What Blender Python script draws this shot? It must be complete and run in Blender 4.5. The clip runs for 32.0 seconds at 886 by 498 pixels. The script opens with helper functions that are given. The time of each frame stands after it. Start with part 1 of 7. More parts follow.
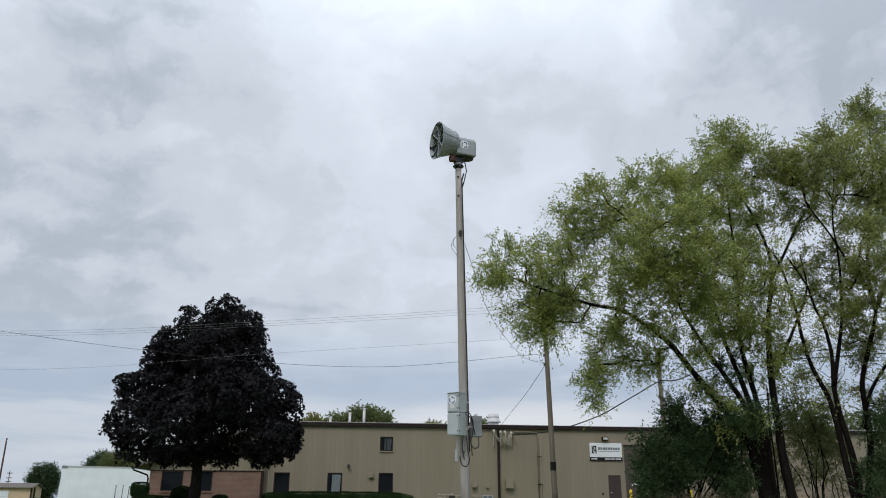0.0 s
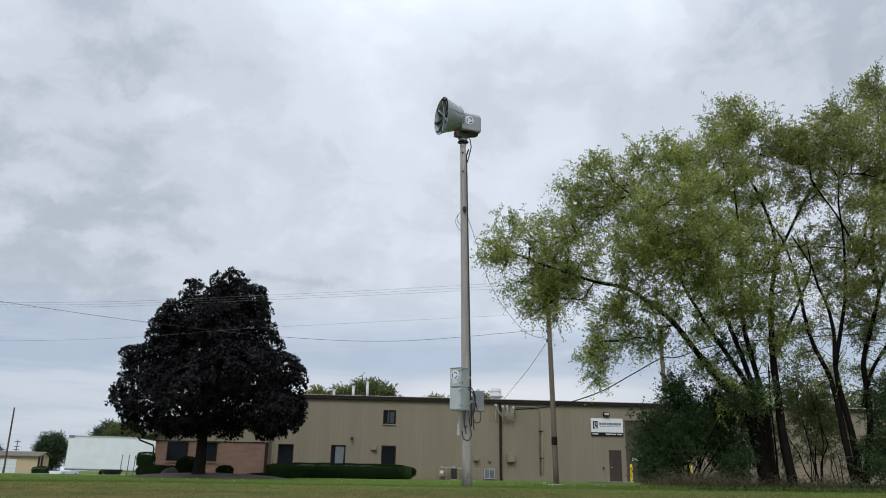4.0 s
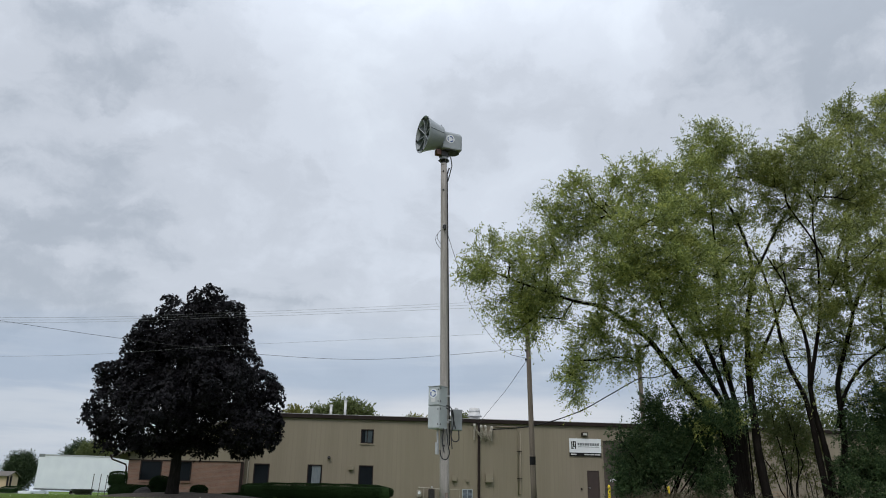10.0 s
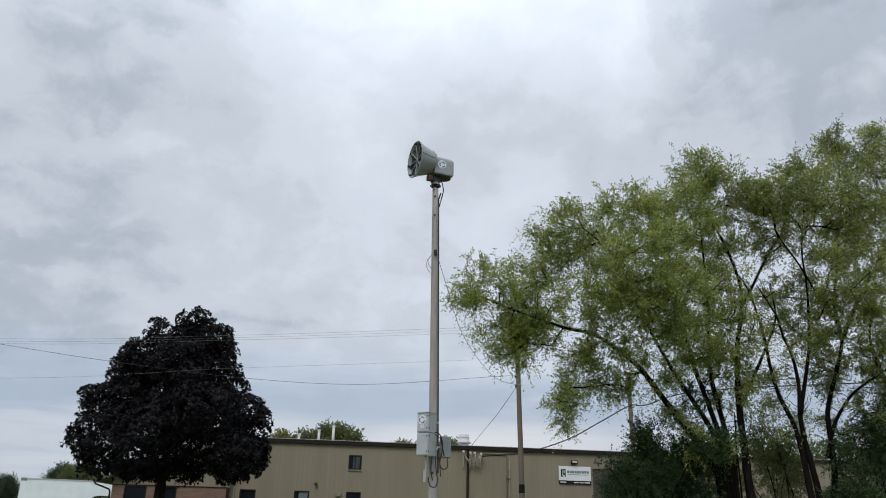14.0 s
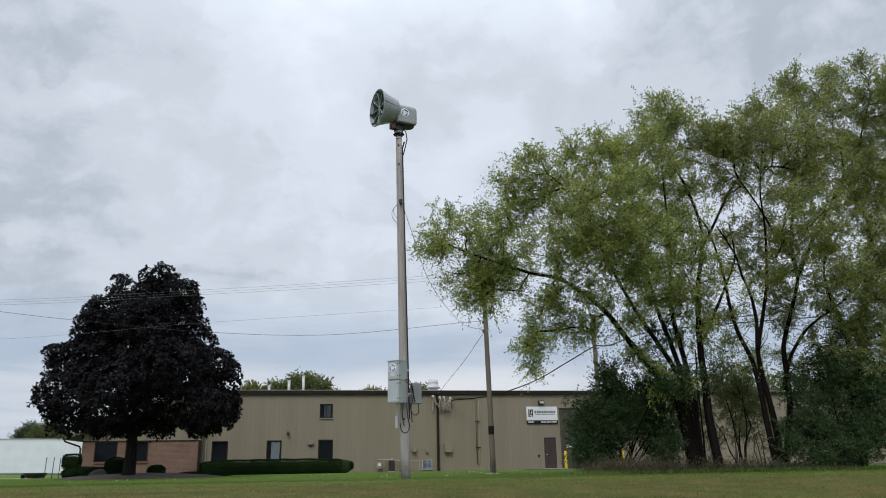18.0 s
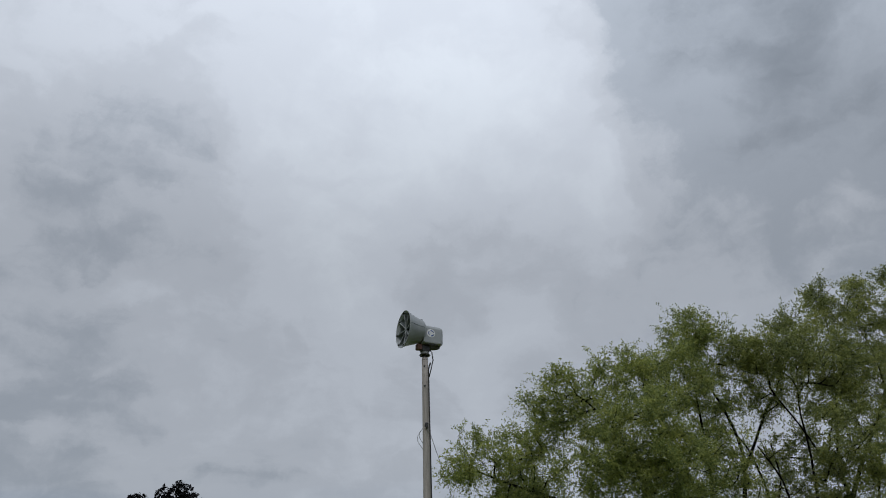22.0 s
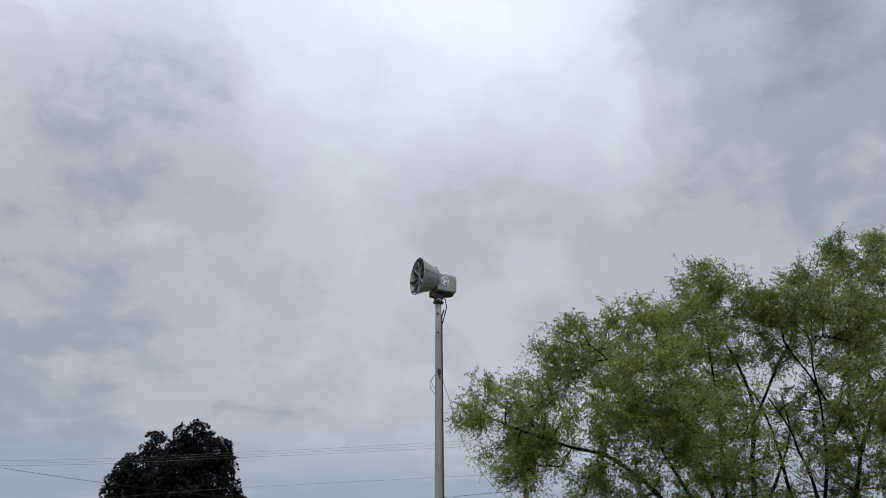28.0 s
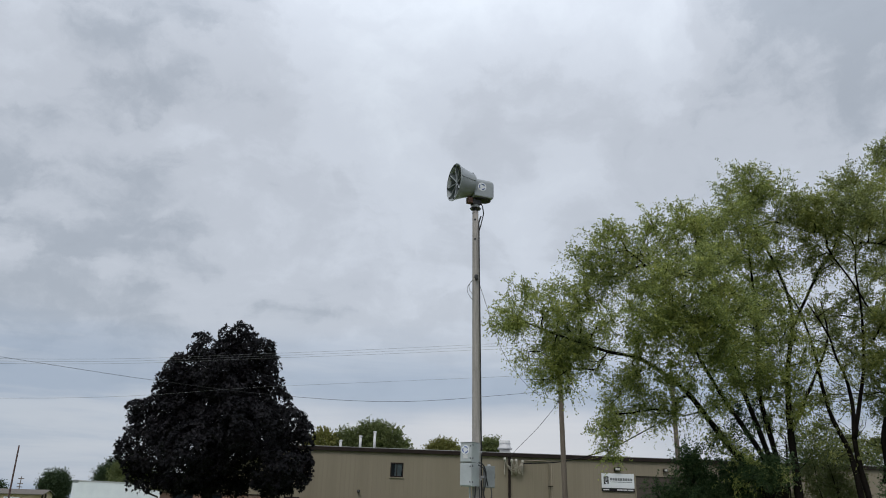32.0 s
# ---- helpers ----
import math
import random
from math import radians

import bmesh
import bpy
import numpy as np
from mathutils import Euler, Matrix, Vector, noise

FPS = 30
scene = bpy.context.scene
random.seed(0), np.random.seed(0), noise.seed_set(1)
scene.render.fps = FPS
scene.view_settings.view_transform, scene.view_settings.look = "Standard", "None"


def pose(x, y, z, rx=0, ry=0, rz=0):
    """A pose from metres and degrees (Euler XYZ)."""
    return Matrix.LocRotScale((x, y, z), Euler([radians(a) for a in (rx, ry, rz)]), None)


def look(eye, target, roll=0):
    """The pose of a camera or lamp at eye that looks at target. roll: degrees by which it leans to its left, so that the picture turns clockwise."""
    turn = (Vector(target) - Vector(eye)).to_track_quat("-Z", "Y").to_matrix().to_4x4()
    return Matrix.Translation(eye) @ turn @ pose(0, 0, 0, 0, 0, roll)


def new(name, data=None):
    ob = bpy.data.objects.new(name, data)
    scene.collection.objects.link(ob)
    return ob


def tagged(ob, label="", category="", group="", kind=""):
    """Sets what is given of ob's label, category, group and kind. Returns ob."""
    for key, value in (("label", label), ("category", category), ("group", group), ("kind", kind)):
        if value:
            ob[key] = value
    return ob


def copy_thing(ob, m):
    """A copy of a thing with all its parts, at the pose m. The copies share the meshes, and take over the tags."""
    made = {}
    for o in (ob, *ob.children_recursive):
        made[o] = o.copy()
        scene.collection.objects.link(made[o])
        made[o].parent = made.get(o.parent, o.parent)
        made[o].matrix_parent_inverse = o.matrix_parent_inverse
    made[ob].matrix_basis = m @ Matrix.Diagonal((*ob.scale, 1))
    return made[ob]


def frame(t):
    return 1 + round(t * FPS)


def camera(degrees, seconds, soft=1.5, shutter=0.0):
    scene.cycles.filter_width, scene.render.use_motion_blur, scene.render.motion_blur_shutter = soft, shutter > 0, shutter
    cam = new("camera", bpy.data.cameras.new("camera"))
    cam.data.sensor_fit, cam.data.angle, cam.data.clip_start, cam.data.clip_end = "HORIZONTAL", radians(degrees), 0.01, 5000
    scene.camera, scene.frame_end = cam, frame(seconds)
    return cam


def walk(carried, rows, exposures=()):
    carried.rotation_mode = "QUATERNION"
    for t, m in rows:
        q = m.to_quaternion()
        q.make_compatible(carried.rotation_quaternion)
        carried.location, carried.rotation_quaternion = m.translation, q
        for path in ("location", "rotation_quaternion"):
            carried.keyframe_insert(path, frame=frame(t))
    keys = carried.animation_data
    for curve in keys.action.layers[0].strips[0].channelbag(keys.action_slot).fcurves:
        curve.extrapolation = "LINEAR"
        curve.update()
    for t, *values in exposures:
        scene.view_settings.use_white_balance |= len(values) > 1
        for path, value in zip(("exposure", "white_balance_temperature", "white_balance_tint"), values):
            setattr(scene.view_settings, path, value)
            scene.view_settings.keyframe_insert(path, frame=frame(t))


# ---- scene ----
cam = camera(61.1, 32.0, soft=1.0)
PATH = [
    (0, (0.248, -0.523, 0.287), (0.230, 1.370, 0.931), 0.3),
    (0.5, (0.242, -0.537, 0.292), (0.232, 1.369, 0.898), -0.1),
    (1, (0.291, -0.564, 0.281), (0.265, 1.360, 0.828), -0.1),
    (1.5, (0.264, -0.554, 0.295), (0.227, 1.378, 0.809), 0.0),
    (2, (0.260, -0.562, 0.276), (0.219, 1.371, 0.788), 0.3),
    (2.5, (0.242, -0.580, 0.273), (0.201, 1.344, 0.817), 0.8),
    (3, (0.226, -0.558, 0.278), (0.185, 1.359, 0.848), 0.9),
    (3.5, (0.242, -0.518, 0.282), (0.208, 1.396, 0.861), 0.5),
    (4, (0.263, -0.564, 0.317), (0.234, 1.350, 0.897), 0.9),
    (4.5, (0.254, -0.527, 0.315), (0.229, 1.383, 0.909), 1.3),
    (6.5, (0.250, -0.605, 0.273), (0.212, 1.313, 0.835), 1.7),
    (7, (0.250, -0.637, 0.235), (0.216, 1.286, 0.785), 1.0),
    (7.5, (0.224, -0.587, 0.249), (0.209, 1.343, 0.776), 0.6),
    (8, (0.277, -0.627, 0.243), (0.287, 1.301, 0.775), 0.6),
    (8.5, (0.272, -0.587, 0.261), (0.298, 1.335, 0.814), 0.8),
    (9, (0.265, -0.618, 0.246), (0.295, 1.296, 0.824), 0.9),
    (9.5, (0.271, -0.560, 0.266), (0.294, 1.345, 0.874), 1.3),
    (10, (0.274, -0.569, 0.262), (0.297, 1.329, 0.892), 1.0),
    (10.5, (0.279, -0.602, 0.267), (0.307, 1.292, 0.908), 0.8),
    (11, (0.269, -0.586, 0.264), (0.301, 1.309, 0.902), 0.9),
    (11.5, (0.270, -0.601, 0.272), (0.312, 1.294, 0.910), 1.0),
    (12, (0.273, -0.565, 0.288), (0.328, 1.327, 0.933), 0.7),
    (12.5, (0.261, -0.538, 0.269), (0.317, 1.351, 0.925), 0.4),
    (13, (0.272, -0.545, 0.269), (0.320, 1.336, 0.947), 1.0),
    (13.5, (0.289, -0.537, 0.309), (0.331, 1.339, 1.001), 1.7),
    (15.5, (0.265, -0.583, 0.294), (0.330, 1.305, 0.951), -0.3),
    (16, (0.278, -0.566, 0.298), (0.348, 1.335, 0.918), -0.2),
    (16.5, (0.254, -0.588, 0.299), (0.329, 1.323, 0.884), -1.0),
    (17, (0.258, -0.535, 0.276), (0.334, 1.380, 0.849), -1.3),
    (17.5, (0.270, -0.598, 0.282), (0.365, 1.314, 0.863), -0.5),
    (18, (0.218, -0.581, 0.353), (0.361, 1.334, 0.911), -1.0),
    (18.5, (0.250, -0.525, 0.560), (0.407, 1.386, 1.126), -1.2),
    (19, (0.220, -0.574, 0.999), (0.364, 1.343, 1.551), -0.8),
    (19.5, (0.164, -0.617, 1.329), (0.300, 1.296, 1.894), -0.6),
    (20, (0.169, -0.616, 1.372), (0.316, 1.282, 1.986), -1.5),
    (20.5, (0.150, -0.645, 1.328), (0.271, 1.218, 2.045), -1.4),
    (21, (0.163, -0.642, 1.249), (0.248, 1.151, 2.131), -0.9),
    (21.5, (0.200, -0.841, 1.222), (0.283, 0.910, 2.184), -1.1),
    (22, (0.240, -0.839, 1.339), (0.309, 0.876, 2.366), -0.7),
    (22.5, (0.265, -0.973, 1.487), (0.310, 0.711, 2.564), -0.7),
    (23, (0.416, -1.014, 1.613), (0.461, 0.653, 2.717), -0.4),
    (23.5, (0.448, -1.073, 1.558), (0.492, 0.583, 2.679), 0.5),
    (24, (0.390, -1.045, 1.519), (0.419, 0.604, 2.650), 1.2),
    (24.5, (0.327, -0.923, 1.506), (0.350, 0.744, 2.611), 2.1),
    (25, (0.265, -0.830, 1.387), (0.284, 0.925, 2.345), 2.6),
    (25.5, (0.326, -0.689, 1.389), (0.347, 1.125, 2.230), 2.6),
    (27.5, (0.060, -0.880, 1.611), (0.086, 0.904, 2.516), -0.2),
    (28, (0.227, -0.770, 1.488), (0.260, 1.017, 2.387), 0.8),
    (28.5, (0.312, -0.746, 1.522), (0.344, 1.050, 2.401), 2.1),
    (29, (0.231, -0.781, 1.622), (0.243, 1.025, 2.480), 1.1),
    (29.5, (0.278, -0.650, 1.688), (0.270, 1.179, 2.496), 1.3),
    (30, (0.174, -0.741, 1.708), (0.169, 1.105, 2.478), 1.5),
    (30.5, (0.097, -0.792, 1.655), (0.098, 1.072, 2.381), 1.3),
    (31, (0.120, -0.701, 1.655), (0.095, 1.175, 2.349), 1.6),
    (31.5, (0.147, -0.748, 1.645), (0.092, 1.130, 2.331), 1.8),
    (32, (0.113, -0.728, 1.654), (0.061, 1.160, 2.312), 1.7),
]
EXPOSURES = [(0, -0.05), (2, 0.0), (8.5, 0.0), (10, -0.1), (13, -0.1), (16, -0.08), (17.2, 0.0), (18.2, 0.0), (19.2, 0.0), (19.8, -0.06), (20.5, -0.15), (21.2, -0.54), (22.2, -0.75), (23.2, -0.85), (24.5, -0.80), (25.5, -0.65), (28, -0.46), (30, -0.37), (32, -0.25)]
walk(cam, [(t, look(eye, target, roll)) for t, eye, target, roll in PATH], EXPOSURES)

# ---- world and light ----
world = bpy.data.worlds.new("overcast_sky")
scene.world = world
world.use_nodes = True
wt = world.node_tree
wt.nodes.clear()


def wnode(kind, **values):
    n = wt.nodes.new(kind)
    for key, value in values.items():
        n.inputs[key].default_value = value
    return n


def wmath(op, a, b=None):
    n = wt.nodes.new("ShaderNodeMath")
    n.operation = op
    for i, v in enumerate((a, b)):
        if v is None:
            continue
        if isinstance(v, (int, float)):
            n.inputs[i].default_value = v
        else:
            wt.links.new(v, n.inputs[i])
    return n.outputs[0]


def wramp(value, stops):
    n = wt.nodes.new("ShaderNodeValToRGB")
    n.color_ramp.interpolation = "EASE"
    while len(n.color_ramp.elements) < len(stops):
        n.color_ramp.elements.new(0.5)
    for e, (p, c) in zip(n.color_ramp.elements, stops):
        e.position, e.color = p, (*c, 1) if len(c) == 3 else c
    wt.links.new(value, n.inputs[0])
    return n.outputs[0]


SUN_EL, SUN_ROT = radians(52), radians(200)
sky = wt.nodes.new("ShaderNodeTexSky")
sky.sky_type = "NISHITA"
sky.sun_disc = False
sky.sun_elevation, sky.sun_rotation = SUN_EL, SUN_ROT
sky.air_density, sky.dust_density = 1.3, 2.0
skydim = wt.nodes.new("ShaderNodeVectorMath")
skydim.operation = "SCALE"
skydim.inputs["Scale"].default_value = 0.11
wt.links.new(sky.outputs[0], skydim.inputs[0])

coord = wt.nodes.new("ShaderNodeTexCoord")
sep = wt.nodes.new("ShaderNodeSeparateXYZ")
wt.links.new(coord.outputs["Generated"], sep.inputs[0])
up = wmath("MAXIMUM", sep.outputs[2], 0.0)
deep = wmath("ADD", up, 0.22)
comb = wt.nodes.new("ShaderNodeCombineXYZ")
wt.links.new(wmath("DIVIDE", sep.outputs[0], deep), comb.inputs[0])
wt.links.new(wmath("DIVIDE", sep.outputs[1], deep), comb.inputs[1])


def cloud_noise(scale, detail, rough, warp, shift):
    off = wt.nodes.new("ShaderNodeVectorMath")
    off.inputs[1].default_value = shift
    wt.links.new(comb.outputs[0], off.inputs[0])
    n = wnode("ShaderNodeTexNoise", Scale=scale, Detail=detail, Roughness=rough, Distortion=warp)
    wt.links.new(off.outputs[0], n.inputs["Vector"])
    return n.outputs["Fac"]


drift = wnode("ShaderNodeTexNoise", Scale=3.4, Detail=8.0, Roughness=0.62)
wt.links.new(coord.outputs["Generated"], drift.inputs["Vector"])
centred = wt.nodes.new("ShaderNodeVectorMath")
centred.operation = "SUBTRACT"
centred.inputs[1].default_value = (0.5, 0.5, 0.5)
wt.links.new(drift.outputs["Color"], centred.inputs[0])
waver = wt.nodes.new("ShaderNodeVectorMath")
waver.operation = "SCALE"
waver.inputs["Scale"].default_value = 0.19
wt.links.new(centred.outputs[0], waver.inputs[0])
bent = wt.nodes.new("ShaderNodeVectorMath")
wt.links.new(coord.outputs["Generated"], bent.inputs[0])
wt.links.new(waver.outputs[0], bent.inputs[1])
level = wt.nodes.new("ShaderNodeVectorMath")
level.operation = "NORMALIZE"
wt.links.new(bent.outputs[0], level.inputs[0])


def bank(azimuth, elevation, half_width):
    """A soft ragged cloud mass round a direction: 1 in its middle."""
    a, e = radians(azimuth), radians(elevation)
    dot = wt.nodes.new("ShaderNodeVectorMath")
    dot.operation = "DOT_PRODUCT"
    dot.inputs[1].default_value = (math.sin(a) * math.cos(e), math.cos(a) * math.cos(e), math.sin(e))
    wt.links.new(level.outputs[0], dot.inputs[0])
    fall = wmath("MULTIPLY", wmath("SUBTRACT", 1.0, dot.outputs["Value"]), 1.4 / radians(half_width) ** 2)
    return wmath("POWER", 2.718, wmath("MULTIPLY", fall, -1.0))


def mass(azimuth, elevation, half_width, soft):
    """A cloud mass with a firmer ragged edge."""
    a, e = radians(azimuth), radians(elevation)
    dot = wt.nodes.new("ShaderNodeVectorMath")
    dot.operation = "DOT_PRODUCT"
    dot.inputs[1].default_value = (math.sin(a) * math.cos(e), math.cos(a) * math.cos(e), math.sin(e))
    wt.links.new(level.outputs[0], dot.inputs[0])
    n = wt.nodes.new("ShaderNodeMapRange")
    n.interpolation_type = "SMOOTHSTEP"
    n.inputs["From Min"].default_value = math.cos(radians(half_width + soft))
    n.inputs["From Max"].default_value = math.cos(radians(half_width - soft))
    wt.links.new(dot.outputs["Value"], n.inputs["Value"])
    return n.outputs[0]


big = cloud_noise(1.1, 5.0, 0.52, 0.35, (3.2, 1.4, 0.0))
mid = cloud_noise(2.6, 7.0, 0.55, 0.6, (7.1, 4.4, 2.0))
puff = wnode("ShaderNodeTexNoise", Scale=9.0, Detail=8.0, Roughness=0.58, Distortion=0.25)
wt.links.new(bent.outputs[0], puff.inputs["Vector"])
body = wmath("ADD", wmath("MULTIPLY", big, 0.34), wmath("MULTIPLY", mid, 0.34))
body = wmath("ADD", body, wmath("MULTIPLY", puff.outputs["Fac"], 0.28))
# ruffles under the cloud, longer than high
ruffle = wnode("ShaderNodeTexNoise", Scale=7.5, Detail=6.0, Roughness=0.52, Distortion=0.5)
rmap = wt.nodes.new("ShaderNodeMapping")
rmap.inputs["Scale"].default_value = (1.0, 1.0, 2.3)
wt.links.new(bent.outputs[0], rmap.inputs[0])
wt.links.new(rmap.outputs[0], ruffle.inputs["Vector"])
body = wmath("ADD", body, wmath("MULTIPLY", wmath("SUBTRACT", ruffle.outputs["Fac"], 0.5), 0.28))
body = wmath("ADD", wmath("MULTIPLY", wmath("SUBTRACT", body, 0.48), 1.2), 0.5)
MASSES = [(-25.0, 35.0, 7.0, 2.4, -0.075), (-31, 38, 8.0, 4.0, -0.02), (32, 47, 11.0, 3.5, -0.08), (33, 36.0, 11.5, 4.0, -0.065), (42, 44, 14.0, 6.0, -0.11), (3.2, 25.6, 2.6, 1.0, -0.08), (1.5, 28.8, 2.4, 0.9, -0.06), (9.0, 30.0, 4.2, 1.5, -0.04), (2.6, 18.6, 2.0, 0.8, -0.06)]
for azimuth, elevation, half_width, soft, amount in MASSES:
    body = wmath("ADD", body, wmath("MULTIPLY", mass(azimuth, elevation, half_width, soft), amount))
BANKS = [
    (-8, 33, 6, 0.05), (-11, 21, 5, 0.05), (-26, 15, 8, -0.03), (-4, 23, 14, 0.035), (-38, 42, 8, 0.05), (-33.5, 28, 3, 0.05), (-20, 19.7, 8, -0.02), (-13.3, 27, 3.2, 0.06), (-13, 38, 4, 0.08),
    (-4.5, 46, 9, 0.10), (-4, 38, 7, 0.11), (8, 42, 6, 0.10), (15.2, 34.6, 2.2, 0.15), (12.5, 37, 4, 0.11), (17, 44, 2.0, 0.10), (-4.3, 33.4, 3.5, 0.06), (5.5, 33.6, 4.0, 0.05), (-12, 32, 4.0, 0.05), (24, 38.5, 4.0, 0.05), (21, 30, 6, -0.03), (-0.6, 19.3, 1.6, -0.07),
    (9, 25.4, 2.2, 0.12), (6.0, 21.6, 2.2, 0.18), (-5.5, 26.6, 3.2, 0.14), (-3, 21.5, 2.6, 0.10), (-8, 29.8, 2.5, 0.06), (-18.7, 18.5, 3.0, 0.06),
]
for azimuth, elevation, half_width, amount in BANKS:
    body = wmath("ADD", body, wmath("MULTIPLY", bank(azimuth, elevation, half_width), amount))
grey = wramp(body, [(0.0, (0.27, 0.305, 0.355)), (0.34, (0.46, 0.51, 0.585)), (0.48, (0.612, 0.66, 0.74)), (0.62, (0.700, 0.755, 0.845)), (0.85, (0.79, 0.855, 0.945))])
# near the horizon the cloud thins to streaks of pale blue, with a pale rim
streak = wnode("ShaderNodeTexNoise", Scale=2.2, Detail=5.0, Roughness=0.5, Distortion=0.3)
smap = wt.nodes.new("ShaderNodeMapping")
smap.inputs["Scale"].default_value = (1.0, 1.0, 9.0)
wt.links.new(coord.outputs["Generated"], smap.inputs[0])
wt.links.new(smap.outputs[0], streak.inputs["Vector"])
tall = wmath("ADD", up, wmath("MULTIPLY", wmath("SUBTRACT", streak.outputs["Fac"], 0.5), 0.10))
low = wramp(tall, [(0.0, (0.37, 0.465, 0.60)), (0.07, (0.43, 0.51, 0.63)), (0.12, (0.375, 0.46, 0.595)), (0.17, (0.345, 0.435, 0.575)), (0.235, (0.45, 0.525, 0.645))])
band = wramp(tall, [(0.0, (0, 0, 0)), (0.11, (0.12, 0.12, 0.12)), (0.25, (1, 1, 1))])
wisp = wnode("ShaderNodeTexNoise", Scale=2.0, Detail=6.0, Roughness=0.55, Distortion=0.5)
wmap = wt.nodes.new("ShaderNodeMapping")
wmap.inputs["Scale"].default_value = (1.6, 1.6, 13.0)
wmap.inputs["Location"].default_value = (2.0, 0.7, 3.1)
wt.links.new(coord.outputs["Generated"], wmap.inputs[0])
wt.links.new(wmap.outputs[0], wisp.inputs["Vector"])
wispy = wt.nodes.new("ShaderNodeMixRGB")
wispy.inputs[2].default_value = (0.70, 0.735, 0.79, 1)
wt.links.new(wmath("MULTIPLY", wramp(wisp.outputs["Fac"], [(0.44, (0, 0, 0)), (0.68, (1, 1, 1))]), 0.5), wispy.inputs[0])
wt.links.new(low, wispy.inputs[1])
low = wispy.outputs[0]
# a whitish break in the cloud low behind the warehouse
glow = wt.nodes.new("ShaderNodeMixRGB")
glow.inputs[2].default_value = (0.80, 0.805, 0.84, 1)
wt.links.new(wmath("MULTIPLY", bank(3, 3.0, 15), wmath("MULTIPLY", wramp(tall, [(0.0, (1, 1, 1)), (0.105, (0.9, 0.9, 0.9)), (0.145, (0, 0, 0))]), 0.9)), glow.inputs[0])
wt.links.new(low, glow.inputs[1])
low = glow.outputs[0]
mix1 = wt.nodes.new("ShaderNodeMixRGB")
wt.links.new(band, mix1.inputs[0])
wt.links.new(low, mix1.inputs[1])
wt.links.new(grey, mix1.inputs[2])
mix2 = wt.nodes.new("ShaderNodeMixRGB")
mix2.inputs[0].default_value = 0.92
wt.links.new(skydim.outputs[0], mix2.inputs[1])
wt.links.new(mix1.outputs[0], mix2.inputs[2])
# the zenith of an overcast sky is brighter than its rim
lift = wt.nodes.new("ShaderNodeMapRange")
lift.interpolation_type = "SMOOTHSTEP"
for key, v in (("From Min", 0.46), ("From Max", 0.82), ("To Min", 1.06), ("To Max", 1.88)):
    lift.inputs[key].default_value = v
wt.links.new(up, lift.inputs["Value"])
back = wt.nodes.new("ShaderNodeBackground")
wt.links.new(mix2.outputs[0], back.inputs[0])
wt.links.new(lift.outputs[0], back.inputs[1])
wout = wt.nodes.new("ShaderNodeOutputWorld")
wt.links.new(back.outputs[0], wout.inputs[0])

sun_data = bpy.data.lights.new("sun", "SUN")
sun_data.energy, sun_data.angle, sun_data.color = 1.5, radians(25), (1.0, 0.97, 0.93)
sun = new("sun", sun_data)
sun.matrix_world = look((-8, -24, 32), (0, 0, 0))


# ---- materials ----
def material(name, c1, c2, scale=4.0, rough=0.7, bump=0.0, metal=0.0, fine=40.0, wear=0.35, stretch=(1, 1, 1), spec=0.3):
    """Two colours mixed by a broad and a fine noise, in metres of the object."""
    m = bpy.data.materials.new(name)
    m.use_nodes = True
    t = m.node_tree
    p = t.nodes["Principled BSDF"]
    p.inputs["Roughness"].default_value, p.inputs["Metallic"].default_value = rough, metal
    p.inputs["Specular IOR Level"].default_value = spec
    co = t.nodes.new("ShaderNodeTexCoord")
    mp = t.nodes.new("ShaderNodeMapping")
    mp.inputs["Scale"].default_value = stretch
    t.links.new(co.outputs["Object"], mp.inputs[0])
    n1 = t.nodes.new("ShaderNodeTexNoise")
    n1.inputs["Scale"].default_value, n1.inputs["Detail"].default_value = scale, 5
    n2 = t.nodes.new("ShaderNodeTexNoise")
    n2.inputs["Scale"].default_value, n2.inputs["Detail"].default_value = fine, 4
    for n in (n1, n2):
        t.links.new(mp.outputs[0], n.inputs["Vector"])
    mixf = t.nodes.new("ShaderNodeMixRGB")
    mixf.inputs[0].default_value = wear
    t.links.new(n1.outputs["Fac"], mixf.inputs[1])
    t.links.new(n2.outputs["Fac"], mixf.inputs[2])
    ramp = t.nodes.new("ShaderNodeValToRGB")
    ramp.color_ramp.elements[0].position, ramp.color_ramp.elements[1].position = 0.36, 0.64
    ramp.color_ramp.elements[0].color, ramp.color_ramp.elements[1].color = (*c1, 1), (*c2, 1)
    t.links.new(mixf.outputs[0], ramp.inputs[0])
    t.links.new(ramp.outputs[0], p.inputs["Base Color"])
    if bump:
        b = t.nodes.new("ShaderNodeBump")
        b.inputs["Strength"].default_value, b.inputs["Distance"].default_value = bump, 0.02
        t.links.new(n2.outputs["Fac"], b.inputs["Height"])
        t.links.new(b.outputs[0], p.inputs["Normal"])
    return m


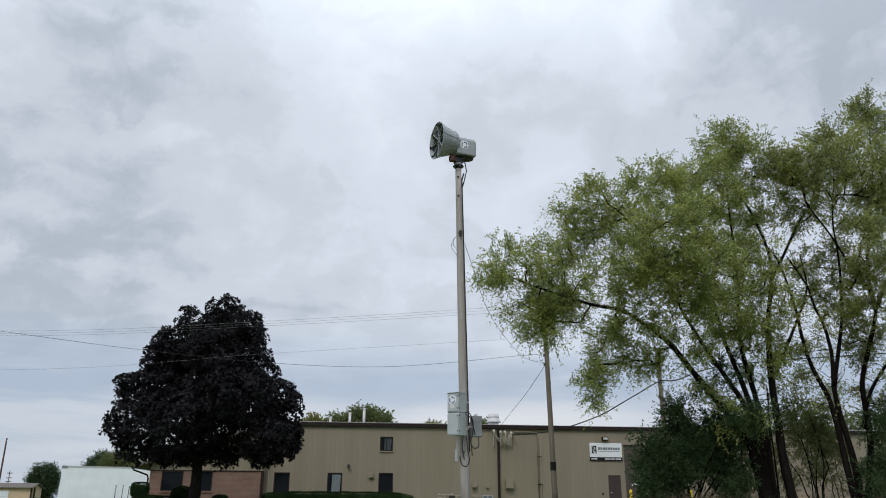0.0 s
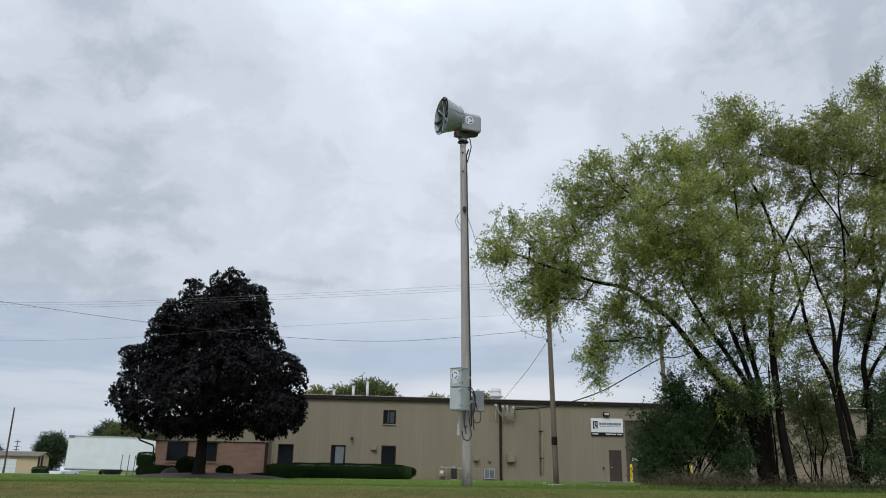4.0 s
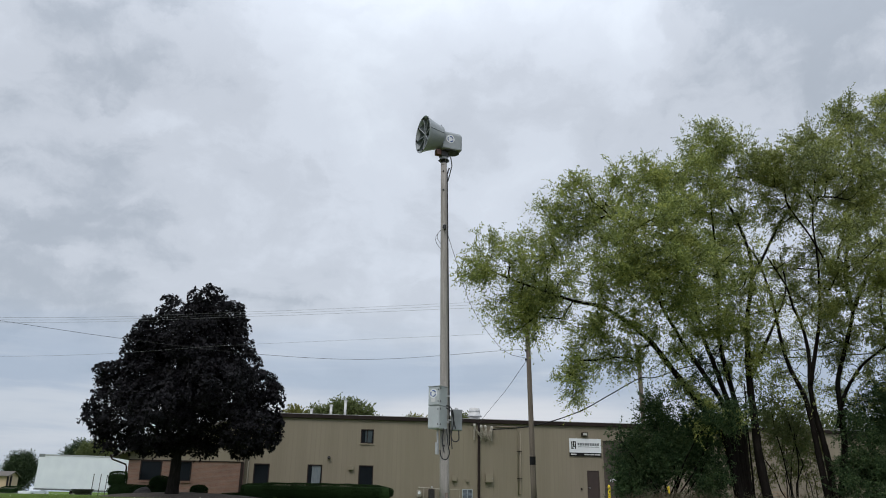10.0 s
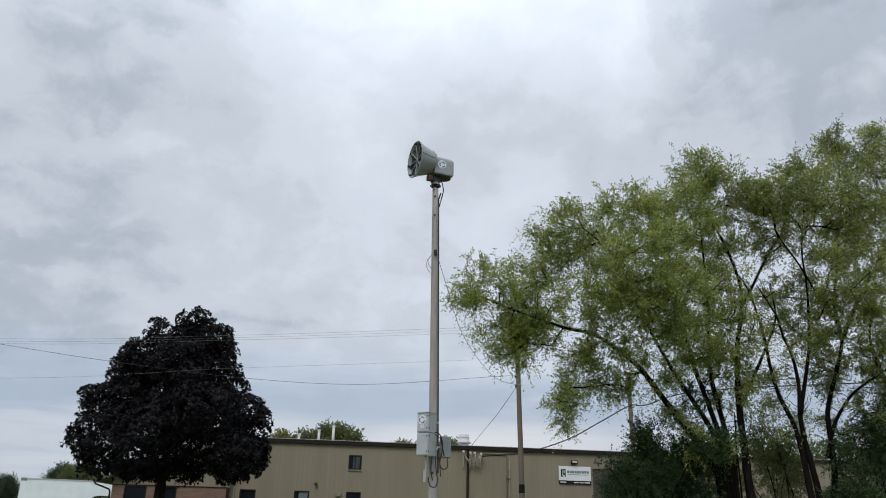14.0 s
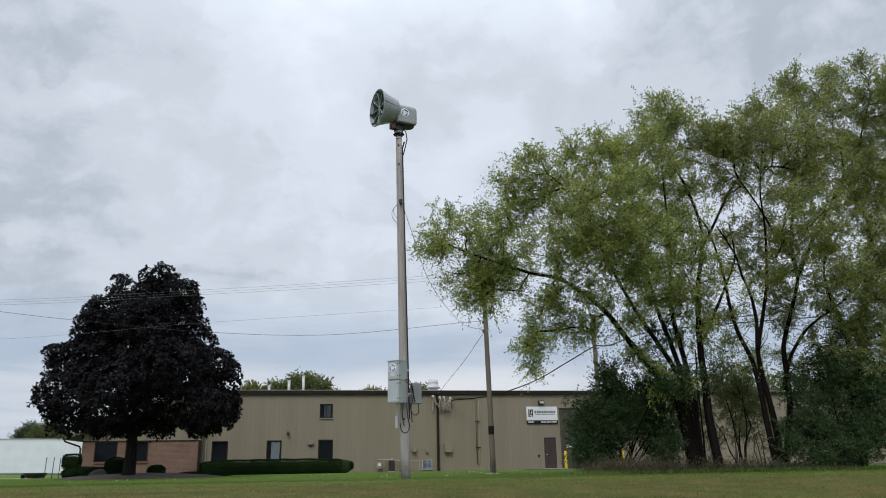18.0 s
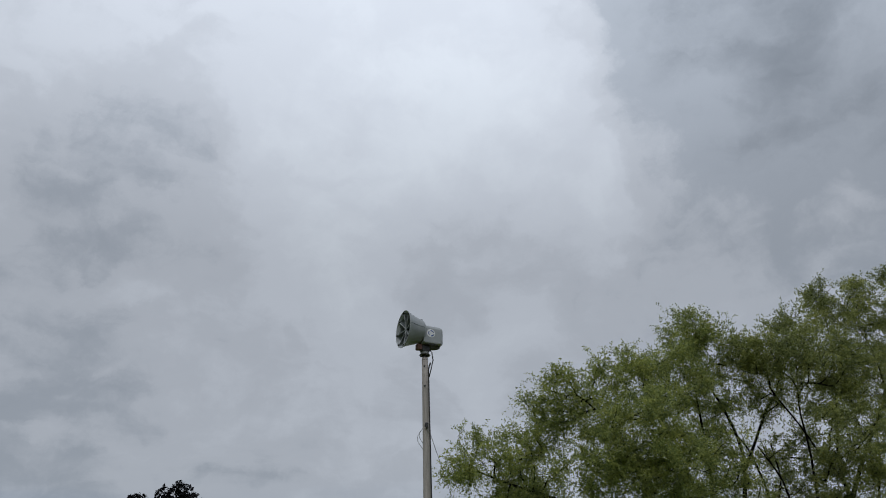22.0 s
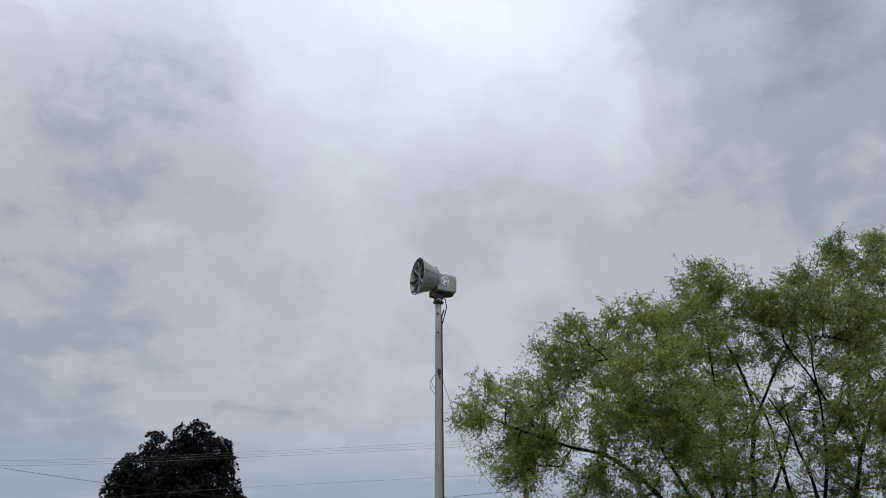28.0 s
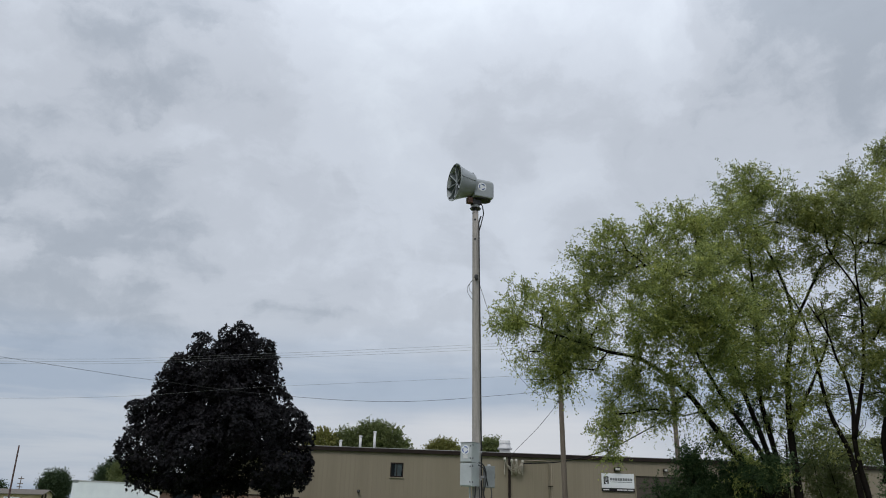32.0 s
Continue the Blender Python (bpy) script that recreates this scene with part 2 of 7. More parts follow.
def leafy(name, stops, through_light=0.35, rough=0.6, patch=0.7, share=0.55, spec=0.3):
    """Leaves: each its own tint, some light passing through."""
    m = bpy.data.materials.new(name)
    m.use_nodes = True
    t = m.node_tree
    p = t.nodes["Principled BSDF"]
    p.inputs["Roughness"].default_value = rough
    p.inputs["Specular IOR Level"].default_value = spec
    g = t.nodes.new("ShaderNodeNewGeometry")
    co = t.nodes.new("ShaderNodeTexCoord")
    n = t.nodes.new("ShaderNodeTexNoise")
    n.inputs["Scale"].default_value, n.inputs["Detail"].default_value = patch, 3
    t.links.new(co.outputs["Object"], n.inputs["Vector"])
    mx = t.nodes.new("ShaderNodeMixRGB")
    mx.inputs[0].default_value = share
    t.links.new(g.outputs["Random Per Island"], mx.inputs[1])
    t.links.new(n.outputs["Fac"], mx.inputs[2])
    r = t.nodes.new("ShaderNodeValToRGB")
    while len(r.color_ramp.elements) < len(stops):
        r.color_ramp.elements.new(0.5)
    for e, (pos, c) in zip(r.color_ramp.elements, stops):
        e.position, e.color = pos, (*c, 1)
    t.links.new(mx.outputs[0], r.inputs[0])
    t.links.new(r.outputs[0], p.inputs["Base Color"])
    tr = t.nodes.new("ShaderNodeBsdfTranslucent")
    t.links.new(r.outputs[0], tr.inputs[0])
    ms = t.nodes.new("ShaderNodeMixShader")
    ms.inputs[0].default_value = through_light
    t.links.new(p.outputs[0], ms.inputs[1])
    t.links.new(tr.outputs[0], ms.inputs[2])
    t.links.new(ms.outputs[0], t.nodes["Material Output"].inputs[0])
    return m


def brick_material():
    m = bpy.data.materials.new("red_brick")
    m.use_nodes = True
    t = m.node_tree
    p = t.nodes["Principled BSDF"]
    p.inputs["Roughness"].default_value = 0.85
    co = t.nodes.new("ShaderNodeTexCoord")
    mp = t.nodes.new("ShaderNodeMapping")
    mp.inputs["Rotation"].default_value = (radians(90), 0, 0)
    t.links.new(co.outputs["Object"], mp.inputs[0])
    b = t.nodes.new("ShaderNodeTexBrick")
    for key, v in (("Scale", 1.0), ("Brick Width", 0.205), ("Row Height", 0.075), ("Mortar Size", 0.009), ("Color1", (0.20, 0.100, 0.072, 1)), ("Color2", (0.26, 0.140, 0.098, 1)), ("Mortar", (0.23, 0.19, 0.16, 1))):
        b.inputs[key].default_value = v
    t.links.new(mp.outputs[0], b.inputs["Vector"])
    n = t.nodes.new("ShaderNodeTexNoise")
    n.inputs["Scale"].default_value = 1.3
    t.links.new(co.outputs["Object"], n.inputs["Vector"])
    mx = t.nodes.new("ShaderNodeMixRGB")
    mx.blend_type = "MULTIPLY"
    mx.inputs[0].default_value = 0.35
    t.links.new(b.outputs["Color"], mx.inputs[1])
    t.links.new(n.outputs["Fac"], mx.inputs[2])
    t.links.new(mx.outputs[0], p.inputs["Base Color"])
    bp = t.nodes.new("ShaderNodeBump")
    bp.inputs["Strength"].default_value, bp.inputs["Distance"].default_value = 0.6, 0.01
    bp.invert = True
    t.links.new(b.outputs["Fac"], bp.inputs["Height"])
    t.links.new(bp.outputs[0], p.inputs["Normal"])
    return m


def ground_material():
    m = bpy.data.materials.new("lawn_soil")
    m.use_nodes = True
    t = m.node_tree
    p = t.nodes["Principled BSDF"]
    p.inputs["Roughness"].default_value = 0.95
    p.inputs["Specular IOR Level"].default_value = 0.1
    co = t.nodes.new("ShaderNodeTexCoord")

    def noise_fac(scale, detail=5):
        n = t.nodes.new("ShaderNodeTexNoise")
        n.inputs["Scale"].default_value, n.inputs["Detail"].default_value = scale, detail
        t.links.new(co.outputs["Object"], n.inputs["Vector"])
        return n.outputs["Fac"]

    def ramp(fac, stops):
        r = t.nodes.new("ShaderNodeValToRGB")
        while len(r.color_ramp.elements) < len(stops):
            r.color_ramp.elements.new(0.5)
        for e, (pos, c) in zip(r.color_ramp.elements, stops):
            e.position, e.color = pos, (*c, 1)
        t.links.new(fac, r.inputs[0])
        return r.outputs[0]

    green = ramp(noise_fac(5.0, 9), [(0.33, (0.054, 0.104, 0.014)), (0.5, (0.087, 0.148, 0.022)), (0.68, (0.124, 0.180, 0.034))])
    dry = ramp(noise_fac(1.1, 10), [(0.32, (0.058, 0.071, 0.017)), (0.48, (0.090, 0.088, 0.026)), (0.68, (0.142, 0.106, 0.042))])
    sepg = t.nodes.new("ShaderNodeSeparateXYZ")
    t.links.new(co.outputs["Object"], sepg.inputs[0])
    near = t.nodes.new("ShaderNodeMapRange")
    near.interpolation_type = "SMOOTHSTEP"
    near.inputs["From Min"].default_value, near.inputs["From Max"].default_value = 21.5, 15.0
    t.links.new(sepg.outputs[1], near.inputs["Value"])
    patch = ramp(noise_fac(0.45, 9), [(0.30, (0.66, 0.66, 0.66)), (0.56, (1, 1, 1))])
    mul = t.nodes.new("ShaderNodeMath")
    mul.operation = "MULTIPLY"
    t.links.new(near.outputs[0], mul.inputs[0])
    t.links.new(patch, mul.inputs[1])
    mx = t.nodes.new("ShaderNodeMixRGB")
    t.links.new(mul.outputs[0], mx.inputs[0])
    t.links.new(green, mx.inputs[1])
    t.links.new(dry, mx.inputs[2])
    grain = t.nodes.new("ShaderNodeMixRGB")
    grain.blend_type = "MULTIPLY"
    grain.inputs[0].default_value = 1.0
    t.links.new(mx.outputs[0], grain.inputs[1])
    t.links.new(ramp(noise_fac(34.0, 6), [(0.30, (0.62, 0.64, 0.60)), (0.52, (1.0, 1.0, 1.0)), (0.72, (1.38, 1.34, 1.30))]), grain.inputs[2])
    t.links.new(grain.outputs[0], p.inputs["Base Color"])
    b = t.nodes.new("ShaderNodeBump")
    b.inputs["Strength"].default_value, b.inputs["Distance"].default_value = 0.8, 0.04
    t.links.new(noise_fac(60.0), b.inputs["Height"])
    t.links.new(b.outputs[0], p.inputs["Normal"])
    return m


def glass_material(name, tint, rough=0.12):
    m = material(name, tint, tuple(v * 1.4 for v in tint), 1.5, rough, spec=0.12)
    return m


BEIGE = material("beige_metal_siding", (0.218, 0.186, 0.137), (0.246, 0.212, 0.158), 0.8, 0.5, 0.05, fine=6.0, wear=0.12, stretch=(1.6, 1, 0.12))
BROWN = material("dark_brown_trim", (0.016, 0.011, 0.010), (0.027, 0.019, 0.017), 2.0, 0.7, 0.05, spec=0.15)
BROWN_DOOR = material("brown_door_paint", (0.045, 0.033, 0.029), (0.060, 0.044, 0.039), 1.5, 0.5, 0.05)
TAUPE = material("taupe_roller_door", (0.065, 0.053, 0.043), (0.085, 0.070, 0.057), 1.0, 0.55, 0.05)
BRICK = brick_material()
ROOF = material("pale_roof_metal", (0.34, 0.34, 0.34), (0.42, 0.42, 0.42), 0.8, 0.6, 0.05)
SHINGLE = material("grey_brown_shingle", (0.10, 0.09, 0.08), (0.15, 0.135, 0.12), 6.0, 0.9, 0.3)
GLASS = glass_material("dark_window_glass", (0.006, 0.008, 0.010))
CURTAIN = material("pale_curtain", (0.12, 0.145, 0.16), (0.20, 0.225, 0.24), 6.0, 0.9, 0.2, stretch=(6, 1, 0.4))
WHITE = material("white_paint", (0.64, 0.68, 0.73), (0.73, 0.77, 0.81), 1.0, 0.45, 0.03)
SIGN_WHITE = material("sign_white", (0.68, 0.70, 0.72), (0.74, 0.76, 0.78), 1.0, 0.4)
BLACK = material("black_paint", (0.010, 0.010, 0.011), (0.017, 0.017, 0.018), 4.0, 0.6, spec=0.1)
BAR_GREY = material("grey_print", (0.13, 0.14, 0.15), (0.16, 0.17, 0.18), 4.0, 0.6)
BAR_PALE = material("pale_print", (0.50, 0.50, 0.50), (0.58, 0.58, 0.58), 4.0, 0.6)
YELLOW = material("yellow_bollard_paint", (0.62, 0.46, 0.02), (0.72, 0.56, 0.03), 3.0, 0.5, 0.05)
GALV = material("galvanised_steel", (0.33, 0.34, 0.35), (0.46, 0.47, 0.48), 5.0, 0.5, 0.05, metal=0.3)
DARK_STEEL = material("dark_steel", (0.03, 0.03, 0.032), (0.055, 0.055, 0.058), 6.0, 0.55, 0.05)
CABINET = material("pale_grey_cabinet", (0.345, 0.375, 0.385), (0.42, 0.45, 0.46), 3.0, 0.45, 0.03)
CABINET_DARK = material("mid_grey_box", (0.165, 0.18, 0.185), (0.215, 0.235, 0.24), 3.0, 0.5, 0.03)
SIREN_GREY = material("siren_grey_fibreglass", (0.27, 0.295, 0.31), (0.34, 0.365, 0.38), 2.0, 0.45, 0.03)
RUST = material("rust_red_paint", (0.14, 0.07, 0.06), (0.20, 0.11, 0.095), 6.0, 0.7, 0.1)
# A darker siren grey: shade deep in the horn put into the colour.
SIREN_INNER = material("siren_grey_in_shade", (0.10, 0.12, 0.125), (0.14, 0.165, 0.17), 2.0, 0.5, 0.03)
BLUE = material("blue_print", (0.03, 0.07, 0.25), (0.05, 0.10, 0.32), 6.0, 0.5)
POLE_WOOD = material("weathered_pole_wood", (0.235, 0.22, 0.203), (0.385, 0.36, 0.335), 3.0, 0.85, 0.4, fine=30.0, wear=0.5, stretch=(6, 6, 0.35))
POLE_DARK = material("brown_pole_wood", (0.125, 0.103, 0.086), (0.205, 0.172, 0.146), 3.0, 0.85, 0.4, fine=30.0, wear=0.5, stretch=(6, 6, 0.35), spec=0.1)
POLE_RED = material("reddish_pole_wood", (0.075, 0.046, 0.045), (0.11, 0.07, 0.066), 3.0, 0.85, 0.3, stretch=(6, 6, 0.35))
CABLE = material("black_cable", (0.018, 0.018, 0.02), (0.03, 0.03, 0.033), 8.0, 0.6)
WIRE = material("grey_wire", (0.13, 0.135, 0.14), (0.18, 0.185, 0.19), 8.0, 0.5)
PORCELAIN = material("weathered_porcelain", (0.38, 0.36, 0.31), (0.46, 0.44, 0.39), 8.0, 0.5)
BLIND = material("dull_blue_blind", (0.035, 0.048, 0.056), (0.075, 0.095, 0.105), 6.0, 0.9, 0.2, stretch=(6, 1, 0.4))
CERAMIC = material("weatherhead_grey", (0.27, 0.245, 0.20), (0.36, 0.33, 0.275), 8.0, 0.6)
CONCRETE = material("pale_concrete", (0.36, 0.35, 0.32), (0.47, 0.46, 0.42), 1.5, 0.9, 0.3)
BOULDER = material("grey_boulder", (0.06, 0.058, 0.055), (0.11, 0.105, 0.10), 4.0, 0.95, 0.5)
ASPHALT = material("grey_asphalt", (0.05, 0.05, 0.052), (0.075, 0.075, 0.078), 2.0, 0.95, 0.4)
MULCH = material("brown_mulch", (0.036, 0.030, 0.025), (0.088, 0.074, 0.062), 9.0, 0.95, 0.8)
GROUND = ground_material()
BARK_DARK = material("dark_willow_bark", (0.008, 0.007, 0.006), (0.019, 0.016, 0.014), 4.0, 0.95, 0.9, fine=24.0, stretch=(3, 3, 0.5), spec=0.04)
BARK_MAPLE = material("maple_bark", (0.012, 0.011, 0.010), (0.026, 0.023, 0.021), 5.0, 0.95, 0.8, stretch=(3, 3, 0.5), spec=0.04)
TWIG = material("brown_twig", (0.030, 0.026, 0.021), (0.055, 0.048, 0.040), 9.0, 0.9)
WILLOW_LEAF = leafy("willow_leaves", [(0.24, (0.106, 0.142, 0.052)), (0.42, (0.202, 0.248, 0.082)), (0.56, (0.325, 0.374, 0.106)), (0.76, (0.43, 0.445, 0.116))], 0.42, patch=1.0, share=0.66)
WILLOW_DULL = leafy("dusty_willow_leaves", [(0.24, (0.098, 0.124, 0.050)), (0.42, (0.182, 0.214, 0.078)), (0.56, (0.285, 0.324, 0.098)), (0.76, (0.40, 0.408, 0.114))], 0.40, patch=0.8, share=0.7)
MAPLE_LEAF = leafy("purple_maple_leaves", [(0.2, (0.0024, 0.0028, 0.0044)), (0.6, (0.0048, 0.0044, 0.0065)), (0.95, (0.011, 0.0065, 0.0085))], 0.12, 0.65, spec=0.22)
BUSH_LEAF = leafy("dark_bush_leaves", [(0.22, (0.030, 0.056, 0.028)), (0.5, (0.060, 0.100, 0.046)), (0.68, (0.105, 0.150, 0.066)), (0.9, (0.125, 0.16, 0.072))], 0.38, 0.8, patch=1.4, spec=0.06)
SAPLING_LEAF = leafy("olive_sapling_leaves", [(0.2, (0.075, 0.085, 0.028)), (0.6, (0.14, 0.145, 0.048)), (0.95, (0.23, 0.19, 0.08))], 0.42)
HEDGE_LEAF = leafy("yew_hedge_leaves", [(0.2, (0.010, 0.022, 0.008)), (0.6, (0.020, 0.040, 0.014)), (0.95, (0.030, 0.052, 0.018))], 0.15, 0.9, spec=0.06)
FAR_LEAF = leafy("distant_tree_leaves", [(0.2, (0.085, 0.108, 0.04)), (0.6, (0.14, 0.168, 0.062)), (0.95, (0.21, 0.22, 0.08))], 0.4)
FAR_DARK = leafy("dark_distant_leaves", [(0.2, (0.03, 0.05, 0.025)), (0.6, (0.05, 0.08, 0.035)), (0.95, (0.085, 0.115, 0.05))], 0.3)
FAR_YELLOW = leafy("yellowing_tree_leaves", [(0.2, (0.11, 0.12, 0.03)), (0.6, (0.18, 0.18, 0.05)), (0.95, (0.26, 0.24, 0.08))], 0.3)
DRY_WEED = leafy("dry_weeds", [(0.2, (0.035, 0.045, 0.02)), (0.6, (0.065, 0.07, 0.035)), (0.85, (0.10, 0.085, 0.05)), (0.98, (0.16, 0.13, 0.08))], 0.25)
GRASS = leafy("grass_blades", [(0.2, (0.10, 0.155, 0.028)), (0.55, (0.14, 0.20, 0.042)), (0.8, (0.175, 0.215, 0.055)), (0.98, (0.24, 0.22, 0.085))], 0.45)
STALK = leafy("dry_brown_stalks", [(0.2, (0.085, 0.075, 0.045)), (0.6, (0.15, 0.125, 0.08)), (0.95, (0.23, 0.19, 0.13))], 0.3)
DRY_GRASS = leafy("dry_grass_blades", [(0.2, (0.14, 0.165, 0.045)), (0.5, (0.20, 0.205, 0.065)), (0.75, (0.26, 0.235, 0.09)), (0.98, (0.33, 0.28, 0.13))], 0.5)
PETAL = material("white_petal", (0.55, 0.55, 0.47), (0.68, 0.68, 0.60), 9.0, 0.7)
TAN_WALL = material("tan_metal_wall", (0.50, 0.37, 0.24), (0.58, 0.44, 0.30), 0.6, 0.6, 0.05)
TIMBER = material("raw_timber", (0.20, 0.15, 0.10), (0.30, 0.23, 0.16), 6.0, 0.85, 0.3)
RUBBER = material("tyre_rubber", (0.015, 0.015, 0.016), (0.025, 0.025, 0.026), 8.0, 0.85)
LOUVER = material("blue_grey_slat", (0.13, 0.16, 0.19), (0.18, 0.21, 0.24), 4.0, 0.5)
LAMP_GLASS = material("lamp_lens", (0.42, 0.42, 0.38), (0.52, 0.52, 0.48), 6.0, 0.25)


# ---- building blocks ----
class Shape:
    """Gathers faces for one mesh."""

    def __init__(self):
        self.v, self.f = [], []

    def box(self, x0, x1, y0, y1, z0, z1, b=0.0):
        """A block; b chamfers its edges."""
        bm = bmesh.new()
        bmesh.ops.create_cube(bm, size=1.0)
        for v in bm.verts:
            v.co = ((x0 + x1) / 2 + v.co.x * (x1 - x0), (y0 + y1) / 2 + v.co.y * (y1 - y0), (z0 + z1) / 2 + v.co.z * (z1 - z0))
        if b:
            bmesh.ops.bevel(bm, geom=bm.edges[:], offset=b, segments=2, affect="EDGES", profile=0.6)
        return self.take(bm)

    def take(self, bm, m=None):
        k = len(self.v)
        bm.verts.index_update()
        self.v += [tuple(m @ v.co) if m else tuple(v.co) for v in bm.verts]
        self.f += [tuple(k + v.index for v in f.verts) for f in bm.faces]
        bm.free()
        return self

    def tube(self, points, radii, n=8, caps=True):
        """A round bar along points; one radius or one a point."""
        pts = [Vector(p) for p in points]
        if isinstance(radii, (int, float)):
            radii = [radii] * len(pts)
        k = len(self.v)
        side = None
        for i, p in enumerate(pts):
            d = (pts[min(i + 1, len(pts) - 1)] - pts[max(i - 1, 0)]).normalized()
            if side is None:
                side = d.orthogonal().normalized()
            side = (side - d * side.dot(d)).normalized()
            other = d.cross(side)
            for j in range(n):
                a = 2 * math.pi * j / n
                self.v.append(tuple(p + (side * math.cos(a) + other * math.sin(a)) * radii[i]))
        for i in range(len(pts) - 1):
            for j in range(n):
                a, b = k + i * n + j, k + i * n + (j + 1) % n
                self.f.append((a, b, b + n, a + n))
        if caps:
            self.f.append(tuple(k + j for j in reversed(range(n))))
            self.f.append(tuple(k + (len(pts) - 1) * n + j for j in range(n)))
        return self

    def lathe(self, profile, n=24, m=None):
        """Turns (radius, height) pairs round z."""
        k = len(self.v)
        for r, z in profile:
            for j in range(n):
                a = 2 * math.pi * j / n
                p = Vector((r * math.cos(a), r * math.sin(a), z))
                self.v.append(tuple(m @ p) if m else tuple(p))
        for i in range(len(profile) - 1):
            for j in range(n):
                a, b = k + i * n + j, k + i * n + (j + 1) % n
                self.f.append((a, b, b + n, a + n))
        return self

    def quad(self, *pts):
        k = len(self.v)
        self.v += [tuple(p) for p in pts]
        self.f.append(tuple(range(k, k + len(pts))))
        return self

    def mesh(self, name, mat, smooth=False):
        me = bpy.data.meshes.new(name)
        me.from_pydata(self.v, [], self.f)
        me.materials.append(mat)
        if smooth:
            me.polygons.foreach_set("use_smooth", [True] * len(me.polygons))
        me.update()
        return me


def part(name, shape, mat, parent=None, label="", smooth=False):
    ob = new(name, shape.mesh(name, mat, smooth) if isinstance(shape, Shape) else shape)
    if parent:
        ob.parent = parent
    return tagged(ob, label)


def thing(name, m, label, category, group="", kind=""):
    ob = new(name)
    ob.matrix_world = m
    ob.empty_display_size = 0.3
    return tagged(ob, label, category, group, kind)


def smooth_step(a):
    a = np.clip(a, 0, 1)
    return a * a * (3 - 2 * a)


def ground_z(x, y):
    """The lawn: a shallow roadside swale in front, a slight rise to the building, a dip by the yard."""
    z = -0.75 * smooth_step((17 - y) / 15) + 0.10 * smooth_step((y - 28) / 20)
    z = z + 0.055 * np.exp(-((y - 19.6) / 1.5) ** 2)
    return z - 0.45 * smooth_step((-x - 19) / 8) * smooth_step((y - 50) / 14)


# ---- ground ----
def spread(lo, hi, near, n):
    """n steps from lo to hi, close together about near."""
    s = np.linspace(-1, 1, n)
    s = np.sign(s) * np.abs(s) ** 3.2
    return np.where(s < 0, near + s * (near - lo), near + s * (hi - near))


gx, gy = spread(-2500, 2500, 0, 141), spread(-600, 3500, 26, 161)
X, Y = np.meshgrid(gx, gy)
Z = ground_z(X, Y) + 0.012 * np.sin(X * 1.7 + Y * 0.6) * np.sin(Y * 1.3) * (np.abs(X) < 60)
verts = np.stack([X, Y, Z], -1).reshape(-1, 3)
nx, ny = len(gx), len(gy)
i, j = np.meshgrid(np.arange(nx - 1), np.arange(ny - 1))
a = (j * nx + i).ravel()
ground_mesh = bpy.data.meshes.new("ground")
ground_mesh.from_pydata(verts.tolist(), [], np.stack([a, a + 1, a + nx + 1, a + nx], -1).tolist())
ground_mesh.materials.append(GROUND)
ground_mesh.polygons.foreach_set("use_smooth", [True] * len(ground_mesh.polygons))
tagged(new("ground", ground_mesh), "mown lawn, green with dry brown patches near the road", "lawn", kind="structure")

# the concrete drive that crosses the lawn in front of the siren pole
drive = thing("pavement", Matrix.Identity(4), "pale concrete path slabs crossing the lawn", "path", kind="structure")
steps = [(-12 + k * 1.6) for k in range(13)]
for k in range(len(steps) - 1):
    x0, x1 = steps[k] + 0.012, steps[k + 1] - 0.012
    corners = [(x0, 22.2 + 0.3 * x0), (x1, 22.2 + 0.3 * x1), (x1, 24.4 + 0.3 * x1), (x0, 24.4 + 0.3 * x0)]
    top = [(x, y, float(ground_z(x, y)) + 0.006) for x, y in corners]
    low = [(x, y, z - 0.12) for x, y, z in top]
    slab = Shape().quad(*top)
    for q in range(4):
        slab.quad(low[q], low[(q + 1) % 4], top[(q + 1) % 4], top[q])
    part("slab", slab, CONCRETE, drive)
lot = Shape()
for x0, x1, y0, y1 in ((8.6, 34.0, 46.0, 56.5),):
    lot.quad((x0, y0, 0.115), (x1, y0, 0.115), (x1, y1, 0.125), (x0 + 1, 53.2, 0.125))
tagged(part("road", lot, ASPHALT), "grey asphalt apron before the loading door", "apron", kind="structure")
walkway = Shape()
walkway.quad((-30, 47.2, 0.10), (-19.4, 46.2, 0.135), (-19.4, 47.6, 0.14), (-30, 48.8, 0.105))
tagged(part("pavement", walkway, CONCRETE), "pale concrete walk by the brick wing", "path", kind="structure")

# ---- large building ----
WALL_TURN = math.degrees(math.atan(0.12))
SITE = pose(0, 52.584, 0, 0, 0, WALL_TURN)
EAVE, U0, U1 = 5.36, -12.0, 46.0
warehouse = thing("warehouse", SITE, "long beige metal-sided warehouse with a dark brown eave", "building", kind="structure")


